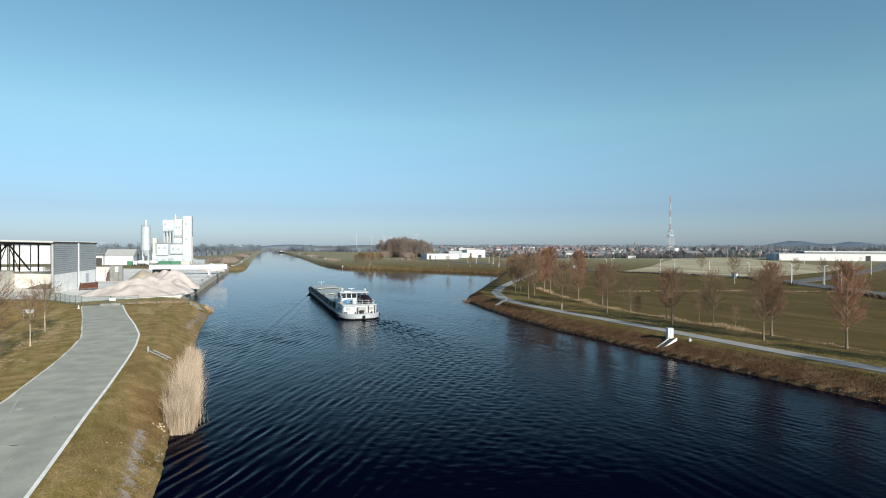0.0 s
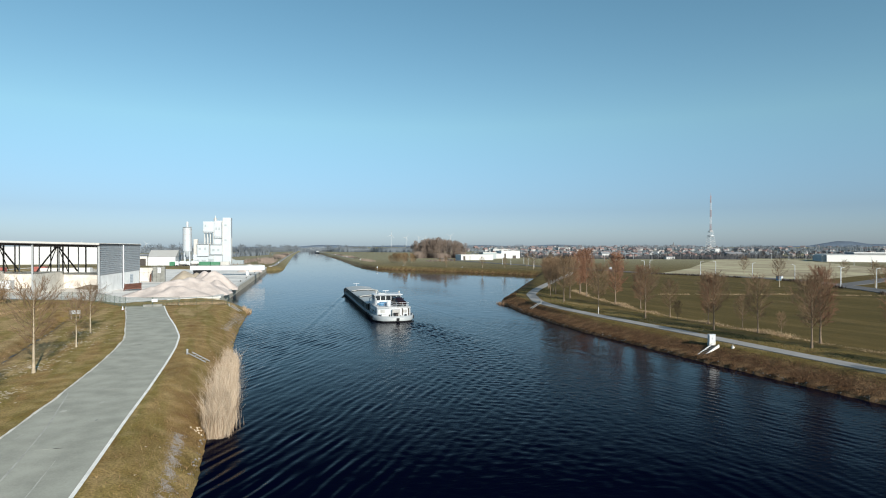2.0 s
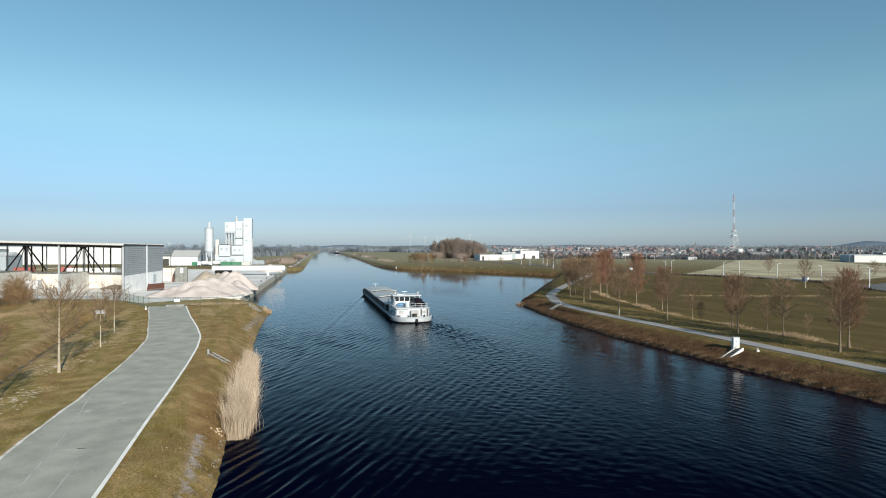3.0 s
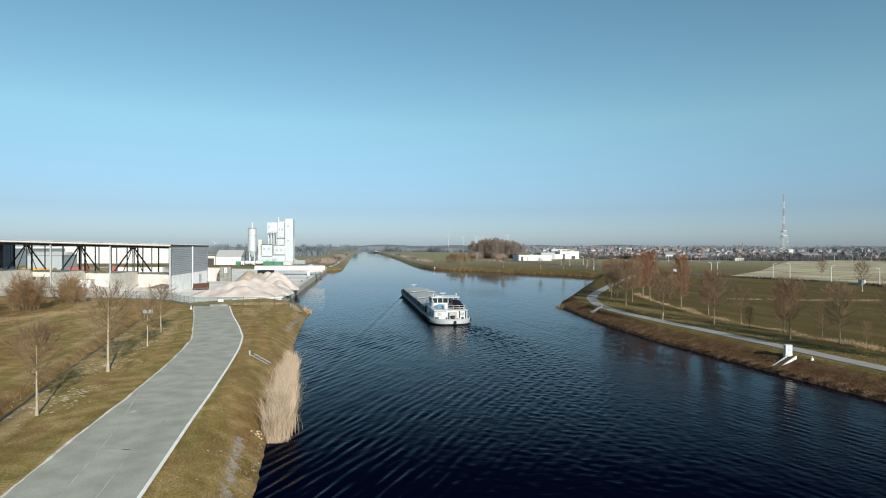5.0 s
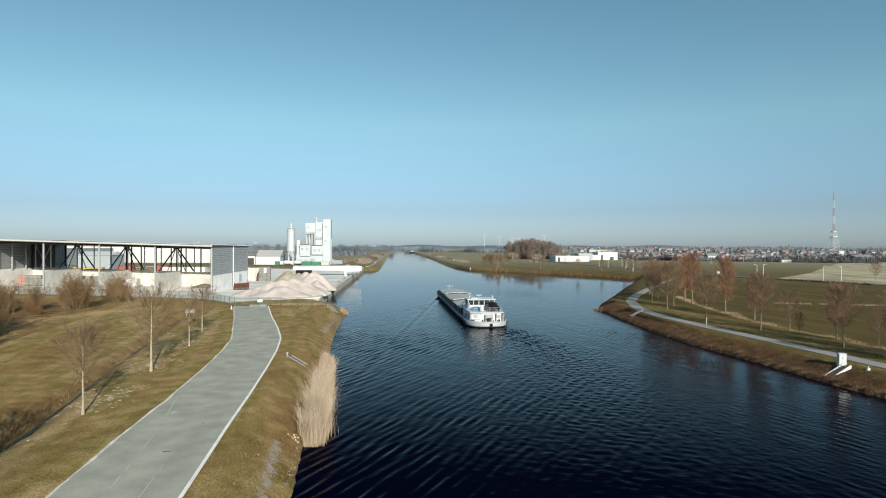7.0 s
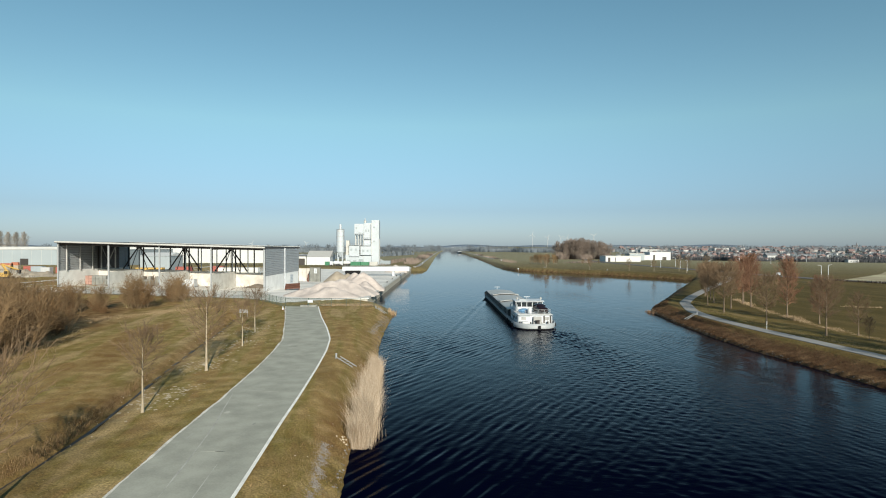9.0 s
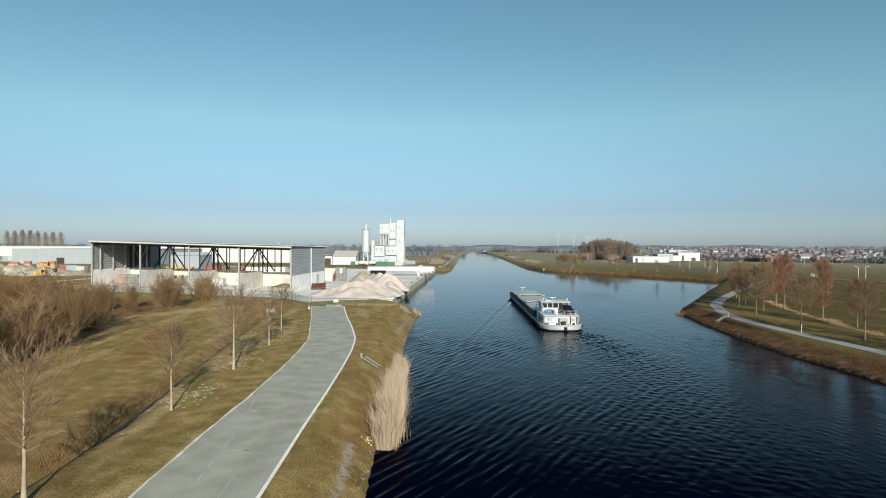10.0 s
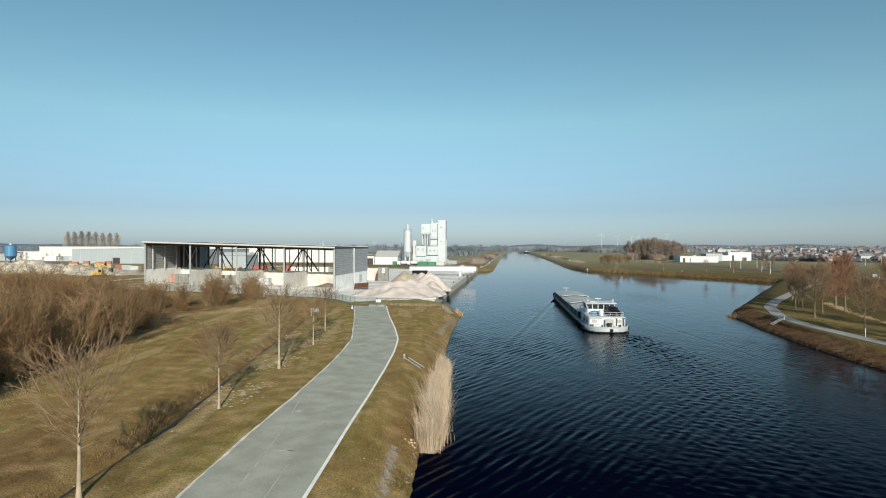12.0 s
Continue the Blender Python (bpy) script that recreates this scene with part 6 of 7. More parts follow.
# right bank
n = 60000
yy = 30 + 125 * rng.random(n) ** 1.2
bx = np.interp(yy, [p[1] for p in reversed(RIGHT_BANK)], [p[0] for p in reversed(RIGHT_BANK)])
xy = np.stack([bx + rng.uniform(-0.2, 3.9, n), yy], 1)
z, d = land(xy[:, 0], xy[:, 1])
keep = (d > 0.05) & (to_line(xy[:, 0], xy[:, 1], PATH_MID) > 1.7)
xy = xy[keep]
blades("bank_grass", on_land(xy), rng.uniform(0.05, 0.20, len(xy)), 0.9, 0.022, M_BANKTUFT, "coarse dead brown grass on the far bank slope", "grass", 9)
n = 30000
t = rng.random(n)
px, py = np.interp(t, np.linspace(0, 1, len(pm)), pm[:, 0]), np.interp(t, np.linspace(0, 1, len(pm)), pm[:, 1])
xy = np.stack([px + np.where(rng.random(n) < 0.3, -1, 1) * (1.6 + 4.5 * rng.random(n)), py + rng.uniform(-1, 1, n)], 1)
z, d = land(xy[:, 0], xy[:, 1])
ok = (d > 2.0) & (to_line(xy[:, 0], xy[:, 1], PATH_MID) > 1.6) & (xy[:, 1] > 28) & (xy[:, 1] < 170)
xy = xy[ok]
M_GTUFT = mat("green_verge_tufts", (0.088, 0.080, 0.029), 0.95, var=0.35, scale=0.6, fine=5, bump=0)
blades("verge_grass", on_land(xy), rng.uniform(0.06, 0.2, len(xy)), 0.8, 0.045, M_GTUFT, "green-brown grass beside the canal path", "grass", 10)
# strip of pale dead grass behind the tree row
line = resample([(69, 28), (66.8, 46), (65.5, 58), (64.8, 67), (64.2, 75), (63.8, 84), (63.2, 97), (64.0, 109), (66.4, 124), (69, 137), (73.5, 155)], 0.3)
n = 13000
i = rng.integers(0, len(line), n)
xy = line[i] + np.stack([rng.normal(0, 0.55, n), rng.normal(0, 0.5, n)], 1)
tall = np.clip(np.sin(xy[:, 1] * 0.45) + np.sin(xy[:, 1] * 0.17 + 1) + 0.4, 0.05, 2) / 2
xyz = on_land(xy)
blades("dead_grass_strip", xyz, (0.10 + 0.62 * tall) * rng.uniform(0.4, 1.2, n), 0.6, 0.016, M_PALETUFT, "strip of tall pale dead grass behind the trees", "grass", 11)



# stones at the water line
def stones(name, xyz, size, material, label, seed, flat=0.6):
    rng = np.random.default_rng(seed)
    o = np.array([(1, 0, 0), (-1, 0, 0), (0, 1, 0), (0, -1, 0), (0, 0, 1), (0, 0, -1)], float)
    f = [(0, 2, 4), (2, 1, 4), (1, 3, 4), (3, 0, 4), (2, 0, 5), (1, 2, 5), (3, 1, 5), (0, 3, 5)]
    v, fs = [], []
    for k, p in enumerate(xyz):
        s = size * rng.uniform(0.5, 1.5)
        a = rng.uniform(0, 6.28)
        q = o * rng.uniform(0.6, 1.2, (6, 1)) * s
        q[:, 2] *= flat
        c, n_ = math.cos(a), math.sin(a)
        q = np.stack([q[:, 0] * c - q[:, 1] * n_, q[:, 0] * n_ + q[:, 1] * c, q[:, 2]], 1) + p
        v.extend(q.tolist())
        fs.extend([tuple(i + 6 * k for i in t) for t in f])
    me = bpy.data.meshes.new(name)
    me.from_pydata(v, [], fs)
    return tagged(part(name, me, material, kind="stuff"), label, "stones")


def shore_points(line, n, spread, seed):
    rng = np.random.default_rng(seed)
    p = resample(line, 0.25)
    q = p[rng.integers(0, len(p), n)] + rng.normal(0, spread, (n, 2))
    z, d = land(q[:, 0], q[:, 1])
    q = q[(d > 0.1) | (spread > 0.4)]
    return np.concatenate([q, np.maximum(land(q[:, 0], q[:, 1])[0], 0.0)[:, None]], 1)


stones("bank_stones", shore_points([p for p in LEFT_BANK if 20 <= p[1] <= 139], 900, 0.22, 1), 0.10, M_STONE, "small grey stones along the water edge", 2)
stones("bank_stones", shore_points([p for p in RIGHT_BANK if 30 <= p[1] <= 150], 1500, 0.16, 31), 0.09, M_STONE, "grey stones along the water edge of the far bank", 32)
q = np.stack([rng.normal(-7.85, 0.2, 6500), rng.uniform(30, 47.5, 6500)], 1)
q[:, 0] += -0.12 * (q[:, 1] - 42)
M_GRAVEL = mat("blue_grey_gravel", (0.21, 0.20, 0.195), 0.9, var=0.3, scale=2.0, fine=10)
stones("gravel_patch", on_land(q) + np.array((0, 0, 0.04)), 0.03, M_GRAVEL, "patch of grey gravel on the bank", 5, 0.5)
q = np.stack([rng.normal(-12.2, 0.35, 900), rng.uniform(100, 126, 900)], 1)
stones("gravel_patch", on_land(q) + np.array((0, 0, 0.04)), 0.08, M_GRAVEL, "strip of grey stones on the bank", 6, 0.5)
q = np.concatenate([np.stack([rng.normal(x, 1.4, 110), rng.normal(yy, 2.6, 110)], 1) for x, yy in ((-27.0, 71), (-28.0, 85), (-30.5, 98), (-25.2, 57.5))])
stones("pale_litter", on_land(q) + np.array((0, 0, 0.03)), 0.17, M_CHIP, "scattered pale stones and chips around the trees", 7, 0.07)
q = shore_points(DITCH, 160, 0.5, 8)
stones("ditch_stones", on_land(q[:, :2]) + np.array((0, 0, 0.05)), 0.075, M_CHIP, "pale stones along the ditch", 9, 0.6)
q = np.stack([rng.normal(-7.7, 0.25, 16), rng.normal(50.0, 0.3, 16)], 1)
stones("stone_heap", on_land(q) + np.array((0, 0, 0.06)), 0.11, M_CHIP, "small heap of pale stones beside the reed", 10, 0.7)
q = np.stack([rng.uniform(-14, -8, 40), rng.uniform(30, 110, 40)], 1)
q = q[q[:, 0] > np.interp(q[:, 1], [p[1] for p in ROAD_R], [p[0] for p in ROAD_R]) + 0.6]
stones("verge_litter", on_land(q) + np.array((0, 0, 0.03)), 0.07, M_CHIP, "few pale stones lying on the verge", 12, 0.4)

# brown scrub along the ditch and dead grass at the foot of the thicket
n = 9000
pd2 = resample(DITCH, 0.2)
q = pd2[rng.integers(0, len(pd2), n)]
q = q + np.stack([-0.45 - np.abs(rng.normal(0, 0.35, n)), rng.normal(0, 0.2, n)], 1)
tall = 0.14 + 0.30 * np.exp(-((q[:, 1] - 45.5) / 5.0) ** 2) + 0.25 * np.exp(-((q[:, 1] - 60) / 8.0) ** 2)
blades("ditch_scrub", on_land(q), tall * rng.uniform(0.4, 1.2, n), 0.8, 0.009, M_DTUFT, "dark brown scrub along the ditch edge", "scrub", 13)
n = 42000
yy = rng.uniform(30, 132, n)
x0 = np.where(yy < 100, thicket_edge(yy), np.interp(yy, [100, 112, 124, 132], [-66, -62, -56, -49]))
q = np.stack([x0 + rng.normal(1.2, 2.0, n), yy], 1)
blades("dead_grass_strip", on_land(q), rng.uniform(0.06, 0.22, n), 0.9, 0.009, M_PALETUFT, "pale dead grass at the foot of the thicket", "grass", 14)

# ---------------------------------------------------------------- right bank
cab = thing("utility_cabinet", "white utility cabinet on a concrete foot by the path", "cabinet", (51.4, 69.7, 1.76), -14)
part("foot", Shape().soft_box(-0.42, 0.42, -0.30, 0.30, -0.4, 0.08, 0.04), M_CONC, cab)
body = part("body", Shape().soft_box(-0.40, 0.40, -0.28, 0.28, 0.08, 1.06, 0.03), M_WHITE, cab)
part("roof", Shape().soft_box(-0.43, 0.43, -0.31, 0.31, 1.06, 1.12, 0.02), M_WHITE, cab)
for x in (-0.37, 0.01):
    part("door", Shape().box(x, x + 0.36, -0.295, -0.28, 0.14, 1.0), M_WHITE, body)
part("handle", Shape().box(-0.06, -0.03, -0.31, -0.295, 0.5, 0.7), M_DARK, body)

stair = thing("bank_steps", "concrete steps with pale sides down to the water", "steps", (51.0, 68.5, 0), 188)
for s in (-0.5, 0.5):
    part("stringer", Shape().add([(x, s + e, z + h) for h in (-0.25, 0.10) for e in (-0.08, 0.08) for (x, z) in ((-0.1, 1.72), (3.15, 0.1))],
                                 [(0, 2, 3, 1), (4, 5, 7, 6), (0, 1, 5, 4), (2, 6, 7, 3), (0, 4, 6, 2), (1, 3, 7, 5)]), M_CONCW, stair, "pale concrete side")
for k in range(9):
    x, z = 0.34 * k, 1.62 - 0.165 * k
    part("tread", Shape().soft_box(x, x + 0.34, -0.42, 0.42, z - 0.5, z, 0.03), M_DSAND, stair, "dark worn tread")
bank_ramp(49.3, 121.9, 204, 2.6, 0.95, "pale ladder rails on the far bank slope")
bank_ramp(60.0, 366.0, 235, 3.0, 1.3, "pale ladder rails on the basin bank")
bank_ramp(88.0, 329.0, 225, 3.0, 1.3, "pale ladder on the basin bank near the trees")

post = thing("marker_post", "white marker post beside the canal path", "post", (52.4, 101.7, 1.85))
part("shaft", Shape().soft_box(-0.04, 0.04, -0.04, 0.04, -0.2, 1.3, 0.01), M_LSTEEL, post)
part("cap", Shape().soft_box(-0.05, 0.05, -0.05, 0.05, 1.3, 1.35, 0.01), M_LSTEEL, post)
mb = thing("mooring_stone", "low grey mooring stone above the bank", "bollard", (51.9, 66.4, 1.72))
part("stone", Shape().soft_box(-0.16, 0.16, -0.14, 0.14, -0.3, 0.10, 0.04), M_CONC, mb)
part("peg", Shape().lathe([(0.06, 0.10), (0.06, 0.24), (0.09, 0.26), (0.05, 0.31)], 8), M_LSTEEL, mb)

for x, yy in ((46, 507), (42.5, 357), (44, 640), (-17.5, 420), (40, 800)):
    ob = thing("canal_marker", "white round canal marker on a short post", "marker", (x, yy, max(0.6, height(x, yy))), group="canal markers")
    part("post", Shape().tube((0, 0, -0.3), (0, 0, 1.0), 0.08, None, 6, True), M_LSTEEL, ob)
    part("plate", Shape().lathe([(0.15, 0.9), (0.42, 1.05), (0.42, 1.5), (0.15, 1.65)], 12), M_WHITE, ob)

rng = np.random.default_rng(21)
q = np.stack([rng.normal(47.3, 0.35, 500), rng.normal(141.5, 1.0, 500)], 1)
M_REDGRASS = mat("rusty_sedge", (0.22, 0.145, 0.095), 0.95, var=0.25, scale=1, bump=0)
blades("sedge", np.stack([q[:, 0], q[:, 1], np.maximum(land(q[:, 0], q[:, 1])[0], -0.05)], 1), rng.uniform(0.2, 0.7, 500), 0.6, 0.03, M_REDGRASS, "rusty sedge clump at the bank corner", "sedge", 22)
q = np.stack([rng.normal(-12.4, 0.4, 400), rng.normal(137.0, 1.6, 400)], 1)
blades("sedge", np.stack([q[:, 0], q[:, 1], np.maximum(land(q[:, 0], q[:, 1])[0], -0.05)], 1), rng.uniform(0.3, 0.9, 400), 0.6, 0.04, M_PALETUFT, "pale sedge clump at the bank corner", "sedge", 23)
q = np.stack([rng.normal(-27, 3.4, 1600), 134.6 + rng.normal(0, 0.5, 1600)], 1)
q[:, 0] += 5
blades("dead_grass_strip", on_land(q), rng.uniform(0.2, 0.6, 1600), 0.6, 0.04, M_PALETUFT, "pale dead grass along the fence", "grass", 24)

# ---------------------------------------------------------------- open fields and the main road
sh = Shape()
sh.add([(x, yy, 2.32) for x, yy in ((150, 232), (159, 222), (166, 206), (171, 190), (176, 181), (186, 180), (211, 193), (244, 208), (295, 234), (322, 278), (352, 326), (386, 377), (440, 450), (430, 490), (380, 485), (264, 354), (205, 285))],
       [tuple(range(17))])
tagged(part("stubble_field", sh, M_STRAW, kind="structure"), "pale straw-coloured stubble field", "field")
line = resample([(88, 137), (102, 130), (119, 127), (128, 121), (143, 117), (156, 104)], 0.2)
q = line[rng.integers(0, len(line), 2600)] + rng.normal(0, 0.35, (2600, 2))
q = q[np.sin(q[:, 0] * 0.5) + np.sin(q[:, 0] * 1.7) > -0.7]
blades("field_margin", on_land(q), rng.uniform(0.15, 0.5, len(q)), 0.6, 0.03, M_PALETUFT, "thin row of dead grass across the field", "grass", 26)
MAIN = [(118, 55), (130, 88), (141, 108), (150, 127), (160, 150), (169, 172), (171, 192), (163, 214), (152, 240), (146, 280), (142, 320), (138, 365), (133, 420), (128, 500), (140, 640)]
SIDE = [(160, 152), (175, 158), (217, 180), (259, 203), (320, 240), (390, 290), (470, 340)]
for nm, ln, w, lab in (("main_road", MAIN, 3.6, "dark asphalt main road across the fields"), ("side_road", SIDE, 3.2, "dark asphalt side road to the warehouse")):
    p = resample(ln, 4)
    tagged(part(nm, ribbon(offset(p, w), offset(p, -w), 2.36 if nm == "main_road" else 2.35, 0, 0.2), M_ROADFAR, kind="structure"), lab, "road")
hp = resample(MAIN[1:9], 0.12)
hp = offset(hp, 5.2)
n = len(hp)
keep = np.sin(np.arange(n) * 0.012) > -0.55
hp = hp[keep] + rng.normal(0, 0.35, (int(keep.sum()), 2))
M_HEDGE = mat("dark_hedge", (0.055, 0.04, 0.028), 0.95, var=0.3, scale=0.5, bump=0)
blades("roadside_hedge", on_land(hp), rng.uniform(0.5, 1.1, len(hp)), 0.5, 0.16, M_HEDGE, "low dark bare hedge along the main road", "hedge", 25)

LAMPS = [(131, 383), (132, 369), (150, 392), (143, 366), (128, 319), (144, 329), (239, 562), (146, 299), (217, 421), (246, 453), (255, 450), (274, 467), (307, 509),
         (163, 220), (172, 222), (167, 195), (165, 173), (155, 146), (166, 156), (160, 139), (142, 119), (212, 171), (303, 239), (238, 184), (299, 249), (334, 301), (344, 298), (433, 495), (419, 460),
         (416, 437), (413, 416), (155, 245), (149, 240)]


def street_lamp():
    ob = thing("street_lamp", "white concrete street lamp with a short arm", "street lamp", group="street lamps of the main road")
    part("pole", Shape().tube((0, 0, -0.1), (0, 0, 5.7), 0.12, 0.08, 8, True), M_WHITE, ob)
    part("arm", Shape().tube((0, 0, 5.6), (1.2, 0, 5.85), 0.07, 0.05, 6, True), M_WHITE, ob)
    part("lamp_head", Shape().soft_box(0.9, 1.7, -0.15, 0.15, 5.78, 5.94, 0.05), M_LSTEEL, ob)
    return ob


lamp = street_lamp()
for i, (x, yy) in enumerate(LAMPS):
    a = 10 if i % 2 else 190
    m = pose(x, yy, 2.2, 0, 0, a)
    if i:
        copy_thing(lamp, m)
    else:
        lamp.matrix_basis = m

for x, yy, m, lab in ((215, 175, M_DARK, "dark car on the side road"), (151, 262, M_DARK, "dark car on the far main road"), (150, 272, M_WHITE, "white car on the far main road")):
    ob = thing("parked_car", lab, "car", (x, yy, 2.36), 60)
    b = Shape().rings([[(u, -0.85, z0), (u, 0.85, z0), (u, 0.85, 0.55 * (z0 + z1)), (u, 0.65, z1), (u, -0.65, z1), (u, -0.85, 0.55 * (z0 + z1))] for u, z0, z1 in ((-2.1, 0.4, 0.8), (-1.4, 0.3, 1.0), (-0.7, 0.3, 1.5), (1.2, 0.3, 1.5), (1.9, 0.3, 1.0), (2.1, 0.4, 0.8))])
    part("body", b, m, ob)
    for u in (-1.3, 1.3):
        for v in (-0.8, 0.8):
            w = Shape().rings([[(u + 0.33 * math.cos(a), vv, 0.33 + 0.33 * math.sin(a)) for a in np.linspace(0, 6.283, 10, endpoint=False)] for vv in (v - 0.1, v + 0.1)])
            part("wheel", w, M_BLACK, ob)

for x, yy, m, lab in ((163, 178, M_BLUE, "small blue roadside cabinet"), (164.2, 178.4, M_WHITE, "small white roadside cabinet")):
    ob = thing("roadside_cabinet", lab, "cabinet", (x, yy, 2.3), 20)
    part("body", Shape().soft_box(-0.7, 0.7, -0.5, 0.5, 0.1, 1.6, 0.05), m, ob)
    part("foot", Shape().box(-0.6, 0.6, -0.4, 0.4, -0.2, 0.1), M_CONC, ob)

M_BRIGHT = mat("bright_white_panels", (0.70, 0.72, 0.74), 0.5, var=0.03, scale=0.2, fine=2, bump=0.02)
big = thing("logistics_hall", "large white logistics hall with dark gates", "building", (406, 389, 2.2), -38)
part("wall", Shape().box(0, 150, 0, 60, -0.3, 5.6), M_BRIGHT, big)
part("roof", Shape().box(-0.3, 150.3, -0.3, 60.3, 5.6, 5.85), M_LSTEEL, big)
part("upper_roof", Shape().box(22, 150, 20, 60, 5.85, 7.2), M_ROOFGREY, big, "dark raised roof with a white edge")
part("roof_edge", Shape().box(21.5, 150.5, 19.4, 19.9, 6.6, 7.4), M_BRIGHT, big)
part("side_wall", Shape().box(-3, -0.1, 2, 50, -0.3, 5.2), M_BLUEGREY, big, "blue grey side wall")
for x in (60, 75):
    part("gate", Shape().box(x, x + 3.4, -0.1, 0.02, 0, 2.6 if x < 40 else 4.0), M_DARK, big, "dark loading gate")

# ---------------------------------------------------------------- buildings beside the copse
shed("depot", 136, 166, 510, 530, 2.2, 4.6, M_OFFWHITE, "low white depot building", 0, doors=((2, 4, 3.6), (8, 8.6, 3.6)))
shed("depot", 172, 186, 560, 575, 2.2, 6.2, M_BLUEGREY, "blue grey glazed office building", 0)
shed("depot", 197, 217, 577, 595, 2.2, 7.4, M_WHITE, "white depot building with a tall dark door", 0, doors=((3, 5, 5), (12, 16, 3)))
shed("depot", 187, 196, 572, 584, 2.2, 4.6, M_OFFWHITE, "low off-white annex between the depots", 0)
shed("white_villa", 345, 357, 640, 650, 2.2, 3.6, M_HOUSEW, "white house with a grey roof at the town edge", 2.5, M_ROOFGREY)
shed("white_villa", 455, 475, 560, 572, 2.2, 4.0, M_BRICK, "pale low house among the trees", 2.0, M_ROOFGREY)
shed("white_block", 470, 495, 1040, 1052, height(482, 1046), 7.0, M_HOUSEW, "long pale apartment block in the town", 0)
shed("white_block", 330, 365, 1010, 1022, height(348, 1016), 5.5, M_HOUSEW, "long white building in the town", 0)


# ---------------------------------------------------------------- town
def house(wall_m, roof_m, label, w, d, h, pitch):
    ob = thing("house", label, "house", group="houses of the town")
    part("wall", Shape().box(-w / 2, w / 2, -d / 2, d / 2, -4, h), wall_m, ob)
    sh = Shape().add([(-w / 2 - 0.3, -d / 2 - 0.4, h), (w / 2 + 0.3, -d / 2 - 0.4, h), (w / 2 + 0.3, d / 2 + 0.4, h), (-w / 2 - 0.3, d / 2 + 0.4, h), (-w / 2 - 0.3, 0, h + pitch), (w / 2 + 0.3, 0, h + pitch)],
                     [(0, 1, 5, 4), (2, 3, 4, 5), (0, 4, 3), (1, 2, 5), (0, 3, 2, 1)])
    r = part("roof", sh, roof_m, ob)
    part("chimney", Shape().box(-0.4, 0.4, 0.3, 1.0, h + pitch - 1.2, h + pitch + 0.9), M_BRICK, r)
    for x in (-w / 4, w / 4):
        for z in (1.0, 3.6) if h > 5 else (1.0,):
            part("window", Shape().box(x - 0.7, x + 0.7, -d / 2 - 0.05, -d / 2 + 0.02, z, z + 1.3), M_GLASS, ob)
    part("door", Shape().box(-0.5, 0.5, -d / 2 - 0.05, -d / 2 + 0.02, 0, 2.1), M_DARK, ob)
    return ob


rr = random.Random(77)
models = [house(M_BRICK, M_ROOFRED, "brick house with a red tiled roof", 11, 9, 5.2, 3.8), house(M_HOUSEW, M_ROOFRED, "white rendered house with a red roof", 12, 9, 5.0, 3.6),
          house(M_BRICK, M_ROOFGREY, "brick house with a dark grey roof", 13, 9, 5.6, 3.8), house(M_HOUSEW, M_ROOFGREY, "white rendered house with a grey roof", 10, 9, 5.4, 3.2),
          house(M_HOUSEW, M_ROOFGREY, "low white house with a flat grey roof", 16, 9, 4.0, 1.2)]
lots = []
while len(lots) < 520:
    bearing = radians(rr.triangular(14, 52, 26))
    dist = rr.uniform(600, 1150) if rr.random() < 0.5 else rr.uniform(820, 1750)
    x, yy = dist * math.sin(bearing), dist * math.cos(bearing)
    if (x < 232 and yy < 700) or (x > 380 and yy < 560):
        continue
    lots.append((dist, x, yy, rr.choices(range(5), (5, 3, 3, 2, 2))[0], rr.choice((0, 90, 20, 110)) + rr.uniform(-12, 12), rr.uniform(0.56, 0.8)))
lots.sort()
used = set()
for dist, x, yy, i, turn, size in lots[:280]:
    m = pose(x, yy, height(x, yy), 0, 0, turn) @ Matrix.Scale(size, 4)
    if i not in used:
        models[i].matrix_basis = m
        used.add(i)
    else:
        copy_thing(models[i], m)
walls, tops = Shape(), Shape()
for dist, x, yy, i, turn, size in lots[280:]:
    m = pose(x, yy, height(x, yy), 0, 0, turn) @ Matrix.Scale(size, 4)
    w, d, h, p = ((11, 9, 5.2, 3.8), (12, 9, 5.0, 3.6), (13, 9, 5.6, 3.8), (10, 9, 5.4, 3.2), (16, 9, 4.0, 1.2))[i]
    walls.add([m @ Vector((a * w / 2, b * d / 2, c)) for c in (-4, h) for b in (-1, 1) for a in (-1, 1)], [(0, 1, 5, 4), (2, 6, 7, 3), (0, 4, 6, 2), (1, 3, 7, 5)])
    tops.add([m @ Vector(v) for v in ((-w / 2 - 0.3, -d / 2 - 0.4, h), (w / 2 + 0.3, -d / 2 - 0.4, h), (w / 2 + 0.3, d / 2 + 0.4, h), (-w / 2 - 0.3, d / 2 + 0.4, h), (-w / 2 - 0.3, 0, h + p), (w / 2 + 0.3, 0, h + p))], [(0, 1, 5, 4), (2, 3, 4, 5), (0, 4, 3), (1, 2, 5)])
# the farther houses keep the same haze-muted tones
M_FARWALL, M_FARROOF = mat("far_house_walls", (0.26, 0.26, 0.27), 0.9, var=0.2, scale=0.05, bump=0), mat("far_house_roofs", (0.17, 0.14, 0.145), 0.9, var=0.2, scale=0.05, bump=0)
vary_islands(M_FARWALL, (0.15, 0.14, 0.145), (0.48, 0.49, 0.51))
vary_islands(M_FARROOF, (0.14, 0.145, 0.16), (0.21, 0.135, 0.13))
tagged(part("far_house_walls", walls, M_FARWALL, kind="stuff"), "walls of the farther houses of the town", "houses")
